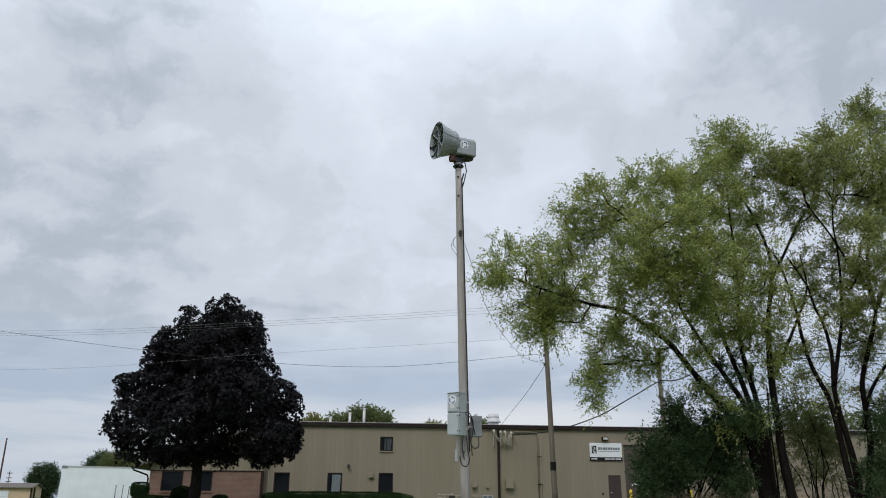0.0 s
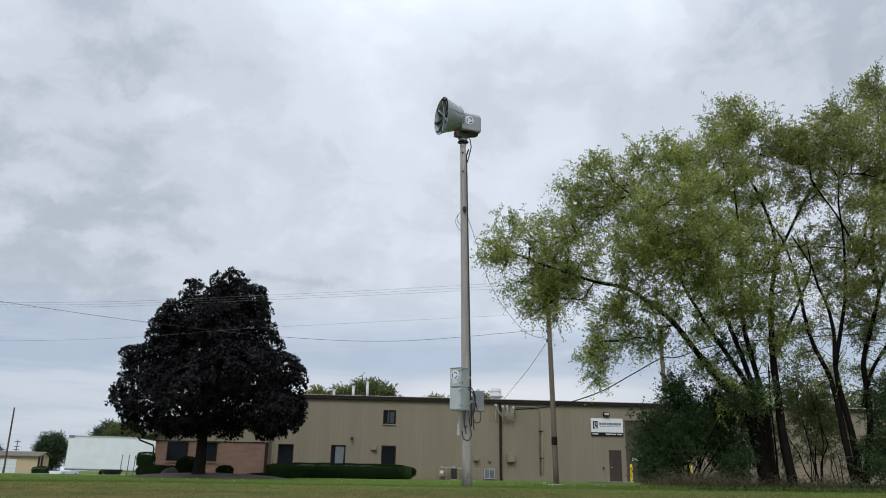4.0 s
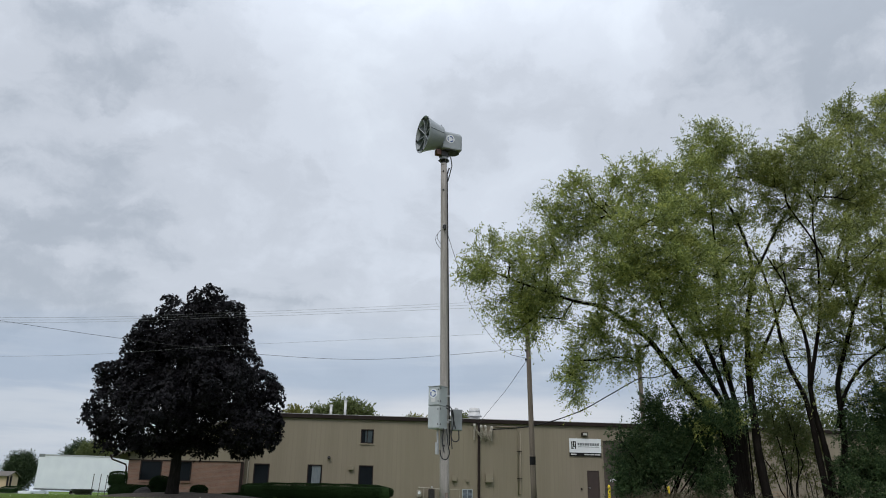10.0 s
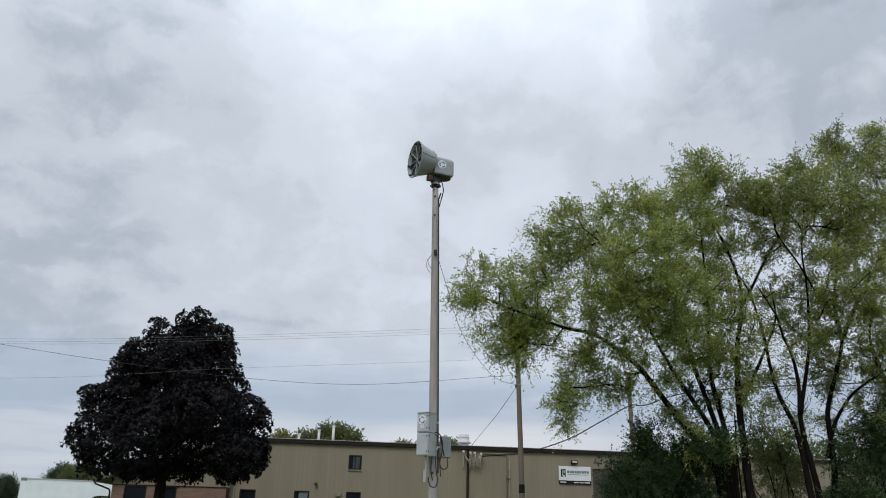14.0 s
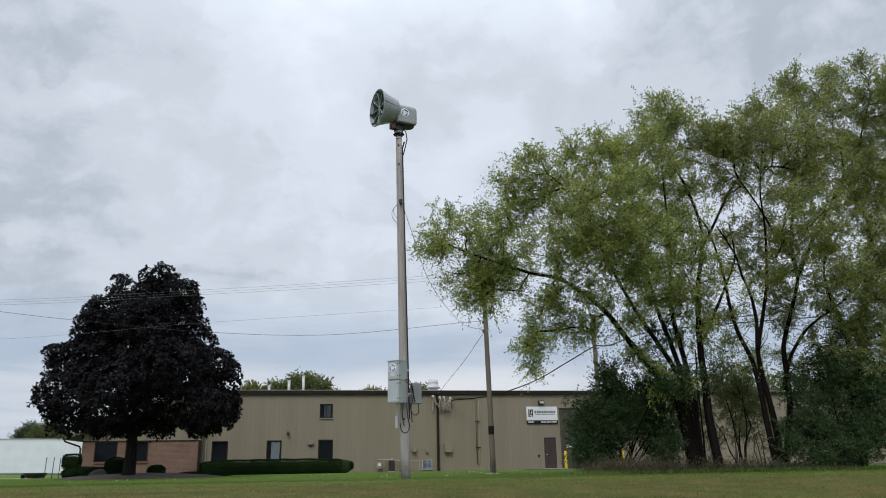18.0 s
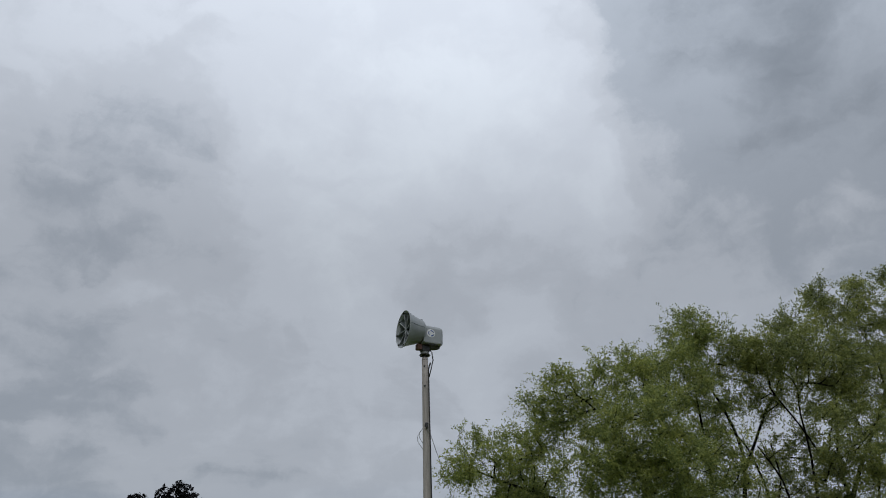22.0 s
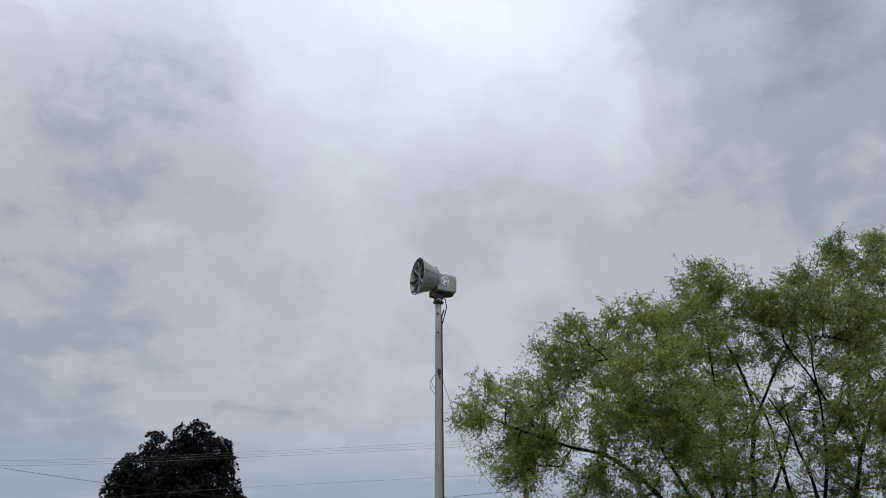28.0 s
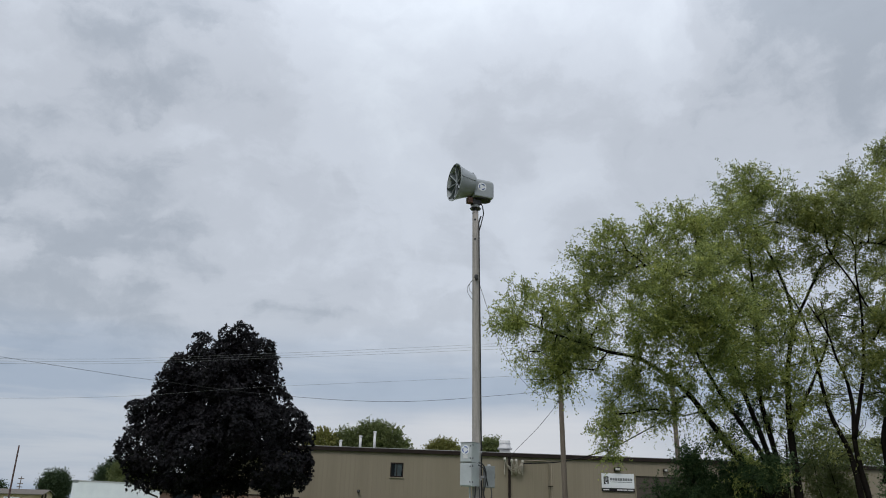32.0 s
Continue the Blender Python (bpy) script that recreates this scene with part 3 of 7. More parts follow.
def holed_wall(u0, u1, z0, z1, holes, front, back):
    """A wall slab with rectangular openings through it, with their reveals."""
    s = Shape()
    us = sorted({u0, u1, *[h[0] for h in holes], *[h[1] for h in holes]})
    zs = sorted({z0, z1, *[h[2] for h in holes], *[h[3] for h in holes]})
    for ua, ub in zip(us, us[1:]):
        for za, zb in zip(zs, zs[1:]):
            um, zm = (ua + ub) / 2, (za + zb) / 2
            if not any(h[0] < um < h[1] and h[2] < zm < h[3] for h in holes):
                s.quad((ua, front, za), (ub, front, za), (ub, front, zb), (ua, front, zb))
    for a_, b_, c_, d_ in holes:
        s.quad((a_, front, c_), (a_, back, c_), (a_, back, d_), (a_, front, d_))
        s.quad((b_, front, c_), (b_, front, d_), (b_, back, d_), (b_, back, c_))
        s.quad((a_, front, d_), (a_, back, d_), (b_, back, d_), (b_, front, d_))
        s.quad((a_, front, c_), (b_, front, c_), (b_, back, c_), (a_, back, c_))
    return s


WINDOWS = [(-4.49, -3.62, 3.70, 4.64), (-11.42, -10.40, 0.85, 2.24), (-7.92, -6.95, 0.85, 2.25), (-4.53, -3.55, 0.85, 2.27)]
DOOR = (11.35, 12.22, 0.0, 2.26)
BAY = (12.50, 16.6, 0.0, 4.34)
OPEN = WINDOWS + [DOOR, BAY]
part("wall", holed_wall(U0, U1, -0.3, EAVE, OPEN, 0.0, 0.16), BEIGE, warehouse)
sides = Shape().quad((U0, 0, -0.3), (U0, 0, EAVE), (U0, 15, EAVE + 0.8), (U0, 30, EAVE), (U0, 30, -0.3))
sides.quad((U1, 0, -0.3), (U1, 30, -0.3), (U1, 30, EAVE), (U1, 15, EAVE + 0.8), (U1, 0, EAVE))
sides.quad((U0, 30, -0.3), (U0, 30, EAVE), (U1, 30, EAVE), (U1, 30, -0.3))
part("side_wall", sides, BEIGE, warehouse)
part("interior_floor", Shape().quad((U0, 0.05, 0.06), (U1, 0.05, 0.06), (U1, 29.9, 0.06), (U0, 29.9, 0.06)), CONCRETE, warehouse)
roof = Shape()
for v0, v1, za, zb in ((-0.12, 15.0, EAVE + 0.14, EAVE + 0.94), (30.1, 15.0, EAVE + 0.14, EAVE + 0.94)):
    roof.quad((U0 - 0.1, v0, za), (U1 + 0.1, v0, za), (U1 + 0.1, v1, zb), (U0 - 0.1, v1, zb))
    roof.quad((U0 - 0.1, v0, za - 0.06), (U0 - 0.1, v1, zb - 0.06), (U1 + 0.1, v1, zb - 0.06), (U1 + 0.1, v0, za - 0.06))
part("roof", roof, ROOF, warehouse, "pale low-pitched metal roof")
part("gutter", Shape().box(U0 - 0.12, U1 + 0.1, -0.17, -0.006, EAVE - 0.08, EAVE + 0.17, 0.012), BROWN, warehouse, "dark brown eave gutter")
part("roof_edge", Shape().box(U0 - 0.12, U1 + 0.1, -0.14, -0.02, EAVE + 0.172, EAVE + 0.205, 0.008), ROOF, warehouse, "thin pale roof edge")
part("corner_trim", Shape().box(U0 - 0.03, U0 + 0.13, -0.03, -0.002, 0.05, EAVE, 0.006), BEIGE, warehouse)

# siding ribs, broken by the openings
rib_meshes = {}
for k in range(int((U1 - U0) / 0.305)):
    u = U0 + 0.24 + k * 0.305
    cuts = sorted((h[2] - 0.06, h[3] + 0.06) for h in OPEN if h[0] - 0.06 < u < h[1] + 0.06)
    z = 0.06
    runs = []
    for c0, c1 in cuts:
        if c0 - z > 0.2:
            runs.append((z, c0))
        z = max(z, c1)
    runs.append((z, EAVE - 0.01))
    for z0, z1 in runs:
        key = (round(z0, 2), round(z1, 2))
        if key not in rib_meshes:
            s = Shape().quad((-0.03, 0, z0), (-0.014, -0.004, z0), (-0.014, -0.004, z1), (-0.03, 0, z1))
            s.quad((-0.014, -0.004, z0), (0.014, -0.004, z0), (0.014, -0.004, z1), (-0.014, -0.004, z1))
            s.quad((0.014, -0.004, z0), (0.03, 0, z0), (0.03, 0, z1), (0.014, -0.004, z1))
            rib_meshes[key] = s.mesh("siding_rib", BEIGE)
        part("siding_rib", rib_meshes[key], BEIGE, warehouse).location = (u, -0.001, 0)


def window(parent, u0, u1, z0, z1, front=0.0, mullion=False, curtain=None, sill=True):
    w = new("window")
    w.parent = parent
    tagged(w, "dark-framed window with a pale curtain" if curtain else "dark-glazed window in a brown frame")
    f = Shape()
    t = 0.07
    for a_, b_, c_, d_ in ((u0, u1, z0, z0 + t), (u0, u1, z1 - t, z1), (u0, u0 + t, z0 + t, z1 - t), (u1 - t, u1, z0 + t, z1 - t)):
        f.box(a_, b_, front - 0.03, front + 0.07, c_, d_, 0.006)
    if mullion:
        f.box((u0 + u1) / 2 - 0.025, (u0 + u1) / 2 + 0.025, front - 0.015, front + 0.06, z0 + t, z1 - t, 0.004)
    part("window_frame", f, BROWN, w)
    part("pane", Shape().box(u0 + t, u1 - t, front + 0.03, front + 0.042, z0 + t, z1 - t), GLASS, w)
    if curtain:
        c = Shape()
        n = 14
        for k in range(n):
            xa, xb = u0 + t + 0.22 + (u1 - u0 - 0.42) * k / n, u0 + t + 0.22 + (u1 - u0 - 0.42) * (k + 1) / n
            c.quad((xa, front + 0.022 + 0.006 * (k % 2), z0 + t), (xb, front + 0.022 + 0.006 * ((k + 1) % 2), z0 + t), (xb + 0.05, front + 0.022 + 0.006 * ((k + 1) % 2), z1 - t), (xa + 0.02, front + 0.022 + 0.006 * (k % 2), z1 - t))
        part("curtain", c, curtain, w)
    if sill:
        part("window_sill", Shape().box(u0 - 0.04, u1 + 0.04, front - 0.07, front - 0.002, z0 - 0.08, z0 - 0.003, 0.008), BEIGE, w)
    return w


window(warehouse, *WINDOWS[0], mullion=True, curtain=BLIND)
window(warehouse, *WINDOWS[1])
window(warehouse, *WINDOWS[2], curtain=CURTAIN)
window(warehouse, *WINDOWS[3])

door = new("door")
door.parent = warehouse
tagged(door, "closed brown steel entrance door")
part("leaf", Shape().box(DOOR[0] + 0.05, DOOR[1] - 0.05, 0.0, 0.05, 0.13, DOOR[3] - 0.05, 0.006), BROWN_DOOR, door)
df = Shape()
df.box(DOOR[0], DOOR[0] + 0.05, -0.025, 0.1, 0.1, DOOR[3], 0.005).box(DOOR[1] - 0.05, DOOR[1], -0.025, 0.1, 0.1, DOOR[3], 0.005)
df.box(DOOR[0] + 0.05, DOOR[1] - 0.05, -0.025, 0.1, DOOR[3] - 0.05, DOOR[3], 0.005)
part("door_frame", df, BROWN_DOOR, door)
part("door_handle", Shape().box(DOOR[0] + 0.1, DOOR[0] + 0.22, -0.06, -0.002, 1.08, 1.12, 0.008), GALV, door)
part("threshold", Shape().box(DOOR[0] - 0.2, DOOR[1] + 0.3, -0.9, -0.03, 0.08, 0.15, 0.015), CONCRETE, door, "pale concrete doorstep")

bay = new("roller_door")
bay.parent = warehouse
tagged(bay, "closed taupe sectional loading door")
for k in range(8):
    z0 = 0.11 + k * 0.525
    part("door_panel", Shape().box(BAY[0] + 0.08, BAY[1] - 0.08, 0.05, 0.10, z0 + 0.006, z0 + 0.519, 0.01), TAUPE, bay)
bf = Shape().box(BAY[0], BAY[0] + 0.08, -0.03, 0.14, 0.1, BAY[3], 0.006).box(BAY[1] - 0.08, BAY[1], -0.03, 0.14, 0.1, BAY[3], 0.006)
bf.box(BAY[0] + 0.08, BAY[1] - 0.08, -0.03, 0.14, BAY[3] - 0.03, BAY[3], 0.006)
part("door_frame", bf, BEIGE, bay)
part("notice", Shape().box(13.0, 13.55, 0.03, 0.046, 1.55, 1.75), BAR_PALE, bay, "small pale notice")


def on_wall(name, u, z, label, category, v=0.0):
    """A thing fixed to the large building's front wall at u metres along it."""
    return thing(name, SITE @ pose(u, v, z), label, category)


# the company sign: its lettering and mark are plain bars
sign = on_wall("wall_sign", 10.12, 3.22, "white company sign with a black lower strip on the beige wall", "sign", -0.03)
part("board", Shape().box(0, 2.31, -0.05, 0, 0.235, 1.20, 0.008), SIGN_WHITE, sign)
part("strip", Shape().box(0, 2.31, -0.05, 0, 0, 0.232, 0.006), BLACK, sign, "black strip")
mark = Shape()
for a_, b_, c_, d_ in ((0.14, 0.22, 0.48, 1.0), (0.22, 0.30, 0.48, 0.56), (0.26, 0.34, 0.62, 1.0), (0.34, 0.46, 0.62, 0.70), (0.40, 0.48, 0.48, 0.92), (0.34, 0.48, 0.92, 1.0)):
    mark.box(a_, b_, -0.062, -0.052, c_, d_)
part("emblem", mark, BLACK, sign, "black block emblem")
for k in range(9):
    part("bar", Shape().box(0.60 + k * 0.178, 0.60 + k * 0.178 + 0.135, -0.060, -0.052, 0.73, 0.90), BAR_GREY, sign, "grey lettering bar")
part("bar", Shape().box(0.62, 2.14, -0.058, -0.052, 0.62, 0.65), BAR_GREY, sign, "thin grey bar")
for a_, b_ in ((0.08, 0.5), (1.05, 1.45), (1.50, 1.78), (1.83, 2.22)):
    part("bar", Shape().box(a_, b_, -0.060, -0.052, 0.075, 0.16), BAR_PALE, sign, "pale lettering bar")


def wall_light(u, z, w, h, label):
    o = on_wall("wall_light", u, z, label, "lamp", -0.024)
    part("housing", Shape().box(-w / 2, w / 2, -0.22, 0, 0, h, 0.02), BROWN, o)
    part("lens", Shape().box(-w / 2 + 0.05, w / 2 - 0.05, -0.235, -0.221, 0.05, h - 0.05, 0.008), LAMP_GLASS, o)
    return o


wall_light(11.24, 4.58, 0.42, 0.26, "dark floodlight fixed above the sign")
wall_light(14.7, 4.62, 0.30, 0.24, "small dark wall light above the loading door")
sconce = on_wall("wall_lamp", -6.55, 2.62, "small round dark wall lamp", "lamp", -0.024)
part("base", Shape().lathe([(0.0, 0.0), (0.09, 0.0), (0.10, 0.02), (0.06, 0.06)], 14, pose(0, 0, 0.1, 90)), BROWN, sconce)
part("shade", Shape().lathe([(0.0, 0.17), (0.07, 0.15), (0.10, 0.06), (0.09, 0.02), (0.0, 0.02)], 14, pose(0, -0.13, 0.0)), DARK_STEEL, sconce, smooth=True)


def wall_box(name, u, z, w, h, dep, label, mat=BEIGE, lid=True):
    o = on_wall(name, u, z, label, "utility box", -0.024)
    part("body", Shape().box(-w / 2, w / 2, -dep, 0, 0, h, 0.012), mat, o)
    if lid:
        part("lid", Shape().box(-w / 2 + 0.02, w / 2 - 0.02, -dep - 0.018, -dep - 0.002, 0.03, h - 0.03, 0.006), mat, o)
        part("latch", Shape().box(w / 2 - 0.07, w / 2 - 0.04, -dep - 0.035, -dep - 0.02, h * 0.45, h * 0.55), GALV, o)
    return o


wall_box("vent_box", -5.04, 1.93, 0.34, 0.33, 0.14, "square beige vent box on the wall")
wall_box("electric_box", 4.36, 1.32, 0.54, 0.58, 0.24, "beige electric box on the wall")
wall_box("meter_box", 1.96, 1.36, 0.32, 0.36, 0.2, "small beige meter box on the wall")
wall_box("junction_box", 2.87, 1.34, 0.18, 0.25, 0.12, "tiny beige junction box on the wall", lid=False)
wall_box("door_bell_box", 10.9, 0.95, 0.10, 0.14, 0.06, "tiny dark box beside the door", BROWN, lid=False)

downspout = on_wall("downspout", 3.66, 0.1, "dark brown metal downspout on the wall", "pipe", -0.026)
part("pipe", Shape().box(-0.08, 0.08, -0.12, 0, 0.2, 5.22, 0.012), BROWN, downspout)
part("shoe", Shape().box(-0.08, 0.08, -0.32, -0.02, 0.02, 0.19, 0.012), BROWN, downspout)
for z in (1.0, 2.7, 4.4):
    part("strap", Shape().box(-0.10, 0.10, -0.13, 0, z, z + 0.05, 0.004), BROWN, downspout)

# electric service entry: weatherheads with looping leads
service = on_wall("service_entry", 3.3, 3.9, "cluster of weatherheads with looping grey leads", "electric fitting", -0.03)
for k, (u, z) in enumerate(((0.02, 1.12), (0.50, 1.05), (0.80, 1.05), (1.25, 1.0))):
    head = part("weatherhead", Shape().lathe([(0.0, 0.24), (0.08, 0.22), (0.13, 0.12), (0.12, 0.0), (0.05, -0.03), (0.0, -0.03)], 12, pose(u, -0.16, z) @ Matrix.Diagonal((0.8, 0.8, 0.85, 1))), PORCELAIN, service, smooth=True)
    part("riser", Shape().tube([(u, -0.1, z), (u, -0.1, 0.2)], 0.05, 8), CERAMIC, service)
for k in range(9):
    a0, b0 = (0.02, 0.50, 0.80)[k % 3], (0.85, 1.15, 1.25)[k // 3]
    sag = 0.36 + 0.055 * k
    pts = [(a0 + (b0 - a0) * s, -0.26 - 0.03 * (k % 3), 1.0 + 0.1 * (1 - s) - sag * 4 * s * (1 - s)) for s in [q / 10 for q in range(11)]]
    part("lead", Shape().tube(pts, 0.022, 6), CERAMIC, service, smooth=True)

conduit = on_wall("conduit_pair", 6.43, 0.5, "pair of thin brown conduits down the wall", "pipe", -0.03)
part("conduit", Shape().tube([(-1.65, -0.06, 4.58), (-0.2, -0.06, 4.58), (-0.06, -0.06, 4.54), (-0.02, -0.06, 4.42), (-0.02, -0.06, 0.05)], 0.035, 8), BEIGE, conduit, smooth=True)
part("conduit", Shape().tube([(0.17, -0.06, 4.30), (0.17, -0.06, 0.15), (0.05, -0.06, 0.06)], 0.03, 8), BEIGE, conduit, smooth=True)
for z in (1.1, 2.9):
    part("clamp", Shape().box(-0.09, 0.25, -0.10, 0, z, z + 0.05, 0.004), BROWN, conduit)

meter = on_wall("gas_meter", -0.45, 0.1, "grey gas meter with its pipes against the wall", "gas meter", -0.35)
part("body", Shape().box(-0.16, 0.16, -0.14, 0.14, 0.22, 0.62, 0.06), CERAMIC, meter)
part("dial", Shape().lathe([(0, 0.03), (0.09, 0.03), (0.10, 0.0)], 14, pose(0, -0.14, 0.47, 90)), SIGN_WHITE, meter)
part("regulator", Shape().lathe([(0, 0.14), (0.06, 0.13), (0.10, 0.07), (0.06, 0.0), (0, 0)], 14, pose(0.0, 0, 0.72)), CERAMIC, meter, smooth=True)
part("pipe", Shape().tube([(0.0, 0, 0.62), (0, 0, 0.80), (0.5, 0, 0.80), (1.4, 0, 0.74), (1.4, 0.3, 0.74)], 0.035, 8), CERAMIC, meter)
part("pipe", Shape().tube([(0.32, 0, -0.02), (0.32, 0, 0.78)], 0.03, 8), CERAMIC, meter)
part("pipe", Shape().tube([(0.62, 0, -0.02), (0.62, 0, 0.78)], 0.03, 8), CERAMIC, meter)
part("valve", Shape().lathe([(0, 0.12), (0.05, 0.11), (0.06, 0.0), (0, 0)], 10, pose(0.85, 0, 0.8)), GALV, meter)

unit = on_wall("condenser", 0.36, 0.1, "small dark-grilled condenser beside the gas meter", "air conditioner", -0.5)
part("case", Shape().box(-0.20, 0.20, -0.18, 0.18, 0.04, 0.74, 0.02), BROWN_DOOR, unit)
for k in range(9):
    part("slat", Shape().box(-0.16, 0.16, -0.198, -0.182, 0.12 + k * 0.065, 0.155 + k * 0.065), DARK_STEEL, unit)
part("foot", Shape().box(-0.22, 0.22, -0.2, 0.2, -0.02, 0.035, 0.01), CONCRETE, unit)
rail = on_wall("pipe_rail", 1.35, 0.1, "low beige pipe guard rail at the wall", "rail", -0.7)
part("rail", Shape().tube([(-0.7, 0, -0.05), (-0.7, 0, 0.72), (0.9, 0, 0.72), (0.9, 0, -0.05)], 0.03, 8), CERAMIC, rail)

louver = on_wall("wall_louver", 2.87, 0.2, "pale louvred vent low in the wall", "vent", -0.024)
lf = Shape()
for a_, b_, c_, d_ in ((-0.36, 0.36, 0, 0.05), (-0.36, 0.36, 0.62, 0.67), (-0.36, -0.31, 0.05, 0.62), (0.31, 0.36, 0.05, 0.62), (-0.02, 0.02, 0.05, 0.62)):
    lf.box(a_, b_, -0.07, 0, c_, d_, 0.005)
part("frame", lf, CABINET, louver)
for k in range(7):
    part("slat", Shape().quad((-0.31, -0.065, 0.06 + k * 0.08), (0.31, -0.065, 0.06 + k * 0.08), (0.31, -0.01, 0.125 + k * 0.08), (-0.31, -0.01, 0.125 + k * 0.08)), LOUVER, louver)


def bollard(m):
    o = thing("bollard", m, "yellow steel bollard beside the loading door", "bollard", "bollards at the loading door")
    part("post", Shape().lathe([(0.0, 1.22), (0.06, 1.20), (0.09, 1.13), (0.095, 1.08), (0.095, 0.0)], 16), YELLOW, o, smooth=True)
    part("collar", Shape().lathe([(0.0, 0.04), (0.13, 0.04), (0.15, 0.0)], 16), CONCRETE, o)
    return o


first = bollard(SITE @ pose(12.62, -0.75, 0.1))
copy_thing(first, SITE @ pose(16.9, -0.75, 0.1))

# roof fittings
fan = thing("roof_fan", pose(3.52, 56.3, 5.88), "white mushroom exhaust fan on the roof", "roof fan")
part("curb", Shape().box(-0.38, 0.38, -0.38, 0.38, -0.3, 0.12, 0.01), ROOF, fan)
part("hood", Shape().lathe([(0.0, 0.80), (0.34, 0.80), (0.38, 0.77), (0.40, 0.50), (0.42, 0.36), (0.53, 0.22), (0.53, 0.16), (0.36, 0.14)], 28), BAR_PALE, fan, smooth=True)
part("rim", Shape().lathe([(0.54, 0.23), (0.56, 0.19), (0.54, 0.15)], 28), GALV, fan)
part("band", Shape().lathe([(0.415, 0.57), (0.425, 0.54), (0.415, 0.51)], 28), GALV, fan)
for x, z0, h in ((-7.15, 5.8, 0.85), (-6.1, 5.8, 1.18), (-8.6, 5.8, 0.5)):
    p = thing("vent_pipe", pose(x, 56.3, z0), "thin white vent pipe on the roof", "vent pipe", "vent pipes on the roof")
    part("pipe", Shape().tube([(0, 0, -0.2), (0, 0, h)], 0.095, 12), BAR_PALE, p, smooth=True)
    part("cap", Shape().lathe([(0.0, h + 0.1), (0.13, h + 0.08), (0.13, h - 0.01), (0.0, h - 0.01)], 12), BAR_PALE, p)

# ---- brick wing ----
wing = thing("brick_wing", SITE, "low brick office wing with beige siding under a sloping roof", "building", kind="structure")
BW0, BW1, FRONT = -19.25, -12.03, -0.45
WIN2 = [(-18.5, -17.15, 1.02, 2.27), (-16.65, -15.3, 1.02, 2.27)]
part("wall", holed_wall(BW0, BW1, -0.3, 2.27, WIN2, FRONT, FRONT + 0.2), BRICK, wing)
part("side_wall", Shape().quad((BW0, FRONT, -0.3), (BW0, FRONT, 2.27), (BW0, 12, 2.27), (BW0, 12, -0.3)), BRICK, wing)
part("side_wall", Shape().quad((BW1, FRONT, -0.3), (BW1, 0.0, -0.3), (BW1, 0.0, 2.27), (BW1, FRONT, 2.27)), BRICK, wing)


def rake(u):
    return 2.40 + 0.35 * (u + 20.2)


part("siding", Shape().quad((BW0, FRONT + 0.02, 2.273), (BW1, FRONT + 0.02, 2.273), (BW1, FRONT + 0.02, rake(BW1)), (BW0, FRONT + 0.02, rake(BW0))).quad((BW0, FRONT + 0.02, 2.273), (BW0, FRONT + 0.02, rake(BW0)), (BW0, 12, rake(BW0)), (BW0, 12, 2.273)), BEIGE, wing)
part("siding", Shape().quad((BW1, FRONT + 0.02, 2.273), (BW1, 0.0, 2.273), (BW1, 0.0, rake(BW1)), (BW1, FRONT + 0.02, rake(BW1))), BEIGE, wing)
part("ledge", Shape().box(BW0 - 0.03, BW1, FRONT - 0.04, FRONT - 0.004, 2.25, 2.31, 0.008), BROWN, wing)
rf = Shape()
for o_, z_ in ((0.0, 0.0), (0.0, 0.16)):
    rf.quad((-20.2, FRONT - 0.5, rake(-20.2) + z_), (-11.98, FRONT - 0.5, rake(-11.98) + z_), (-11.98, 12.5, rake(-11.98) + z_), (-20.2, 12.5, rake(-20.2) + z_))
rf.quad((-20.2, FRONT - 0.5, rake(-20.2)), (-11.98, FRONT - 0.5, rake(-11.98)), (-11.98, FRONT - 0.5, rake(-11.98) + 0.16), (-20.2, FRONT - 0.5, rake(-20.2) + 0.16))
part("roof", rf, SHINGLE, wing, "grey-brown shingled sloping roof")
part("gutter", Shape().box(-20.34, -20.2, FRONT - 0.5, 12.5, 2.40, 2.55, 0.02), BROWN, wing)
part("downspout", Shape().tube([(-20.26, FRONT - 0.42, 2.42), (-20.2, FRONT - 0.36, 2.28), (-19.38, FRONT - 0.12, 1.98), (-19.32, FRONT - 0.08, 1.8), (-19.32, FRONT - 0.08, 0.1)], 0.055, 8), BROWN, wing)
part("downspout", Shape().tube([(-11.78, -0.08, 3.6), (-11.78, -0.08, 0.1)], 0.045, 8), CERAMIC, wing, "pale downspout")
part("corner_trim", Shape().box(-12.22, -12.02, FRONT - 0.03, FRONT - 0.003, 0.05, 2.25, 0.006), BROWN, wing)
for w_ in WIN2:
    window(wing, *w_, front=FRONT, sill=False)
    part("window_sill", Shape().box(w_[0] - 0.05, w_[1] + 0.05, FRONT - 0.07, FRONT - 0.003, w_[2] - 0.1, w_[2] - 0.003, 0.01), BRICK, wing)


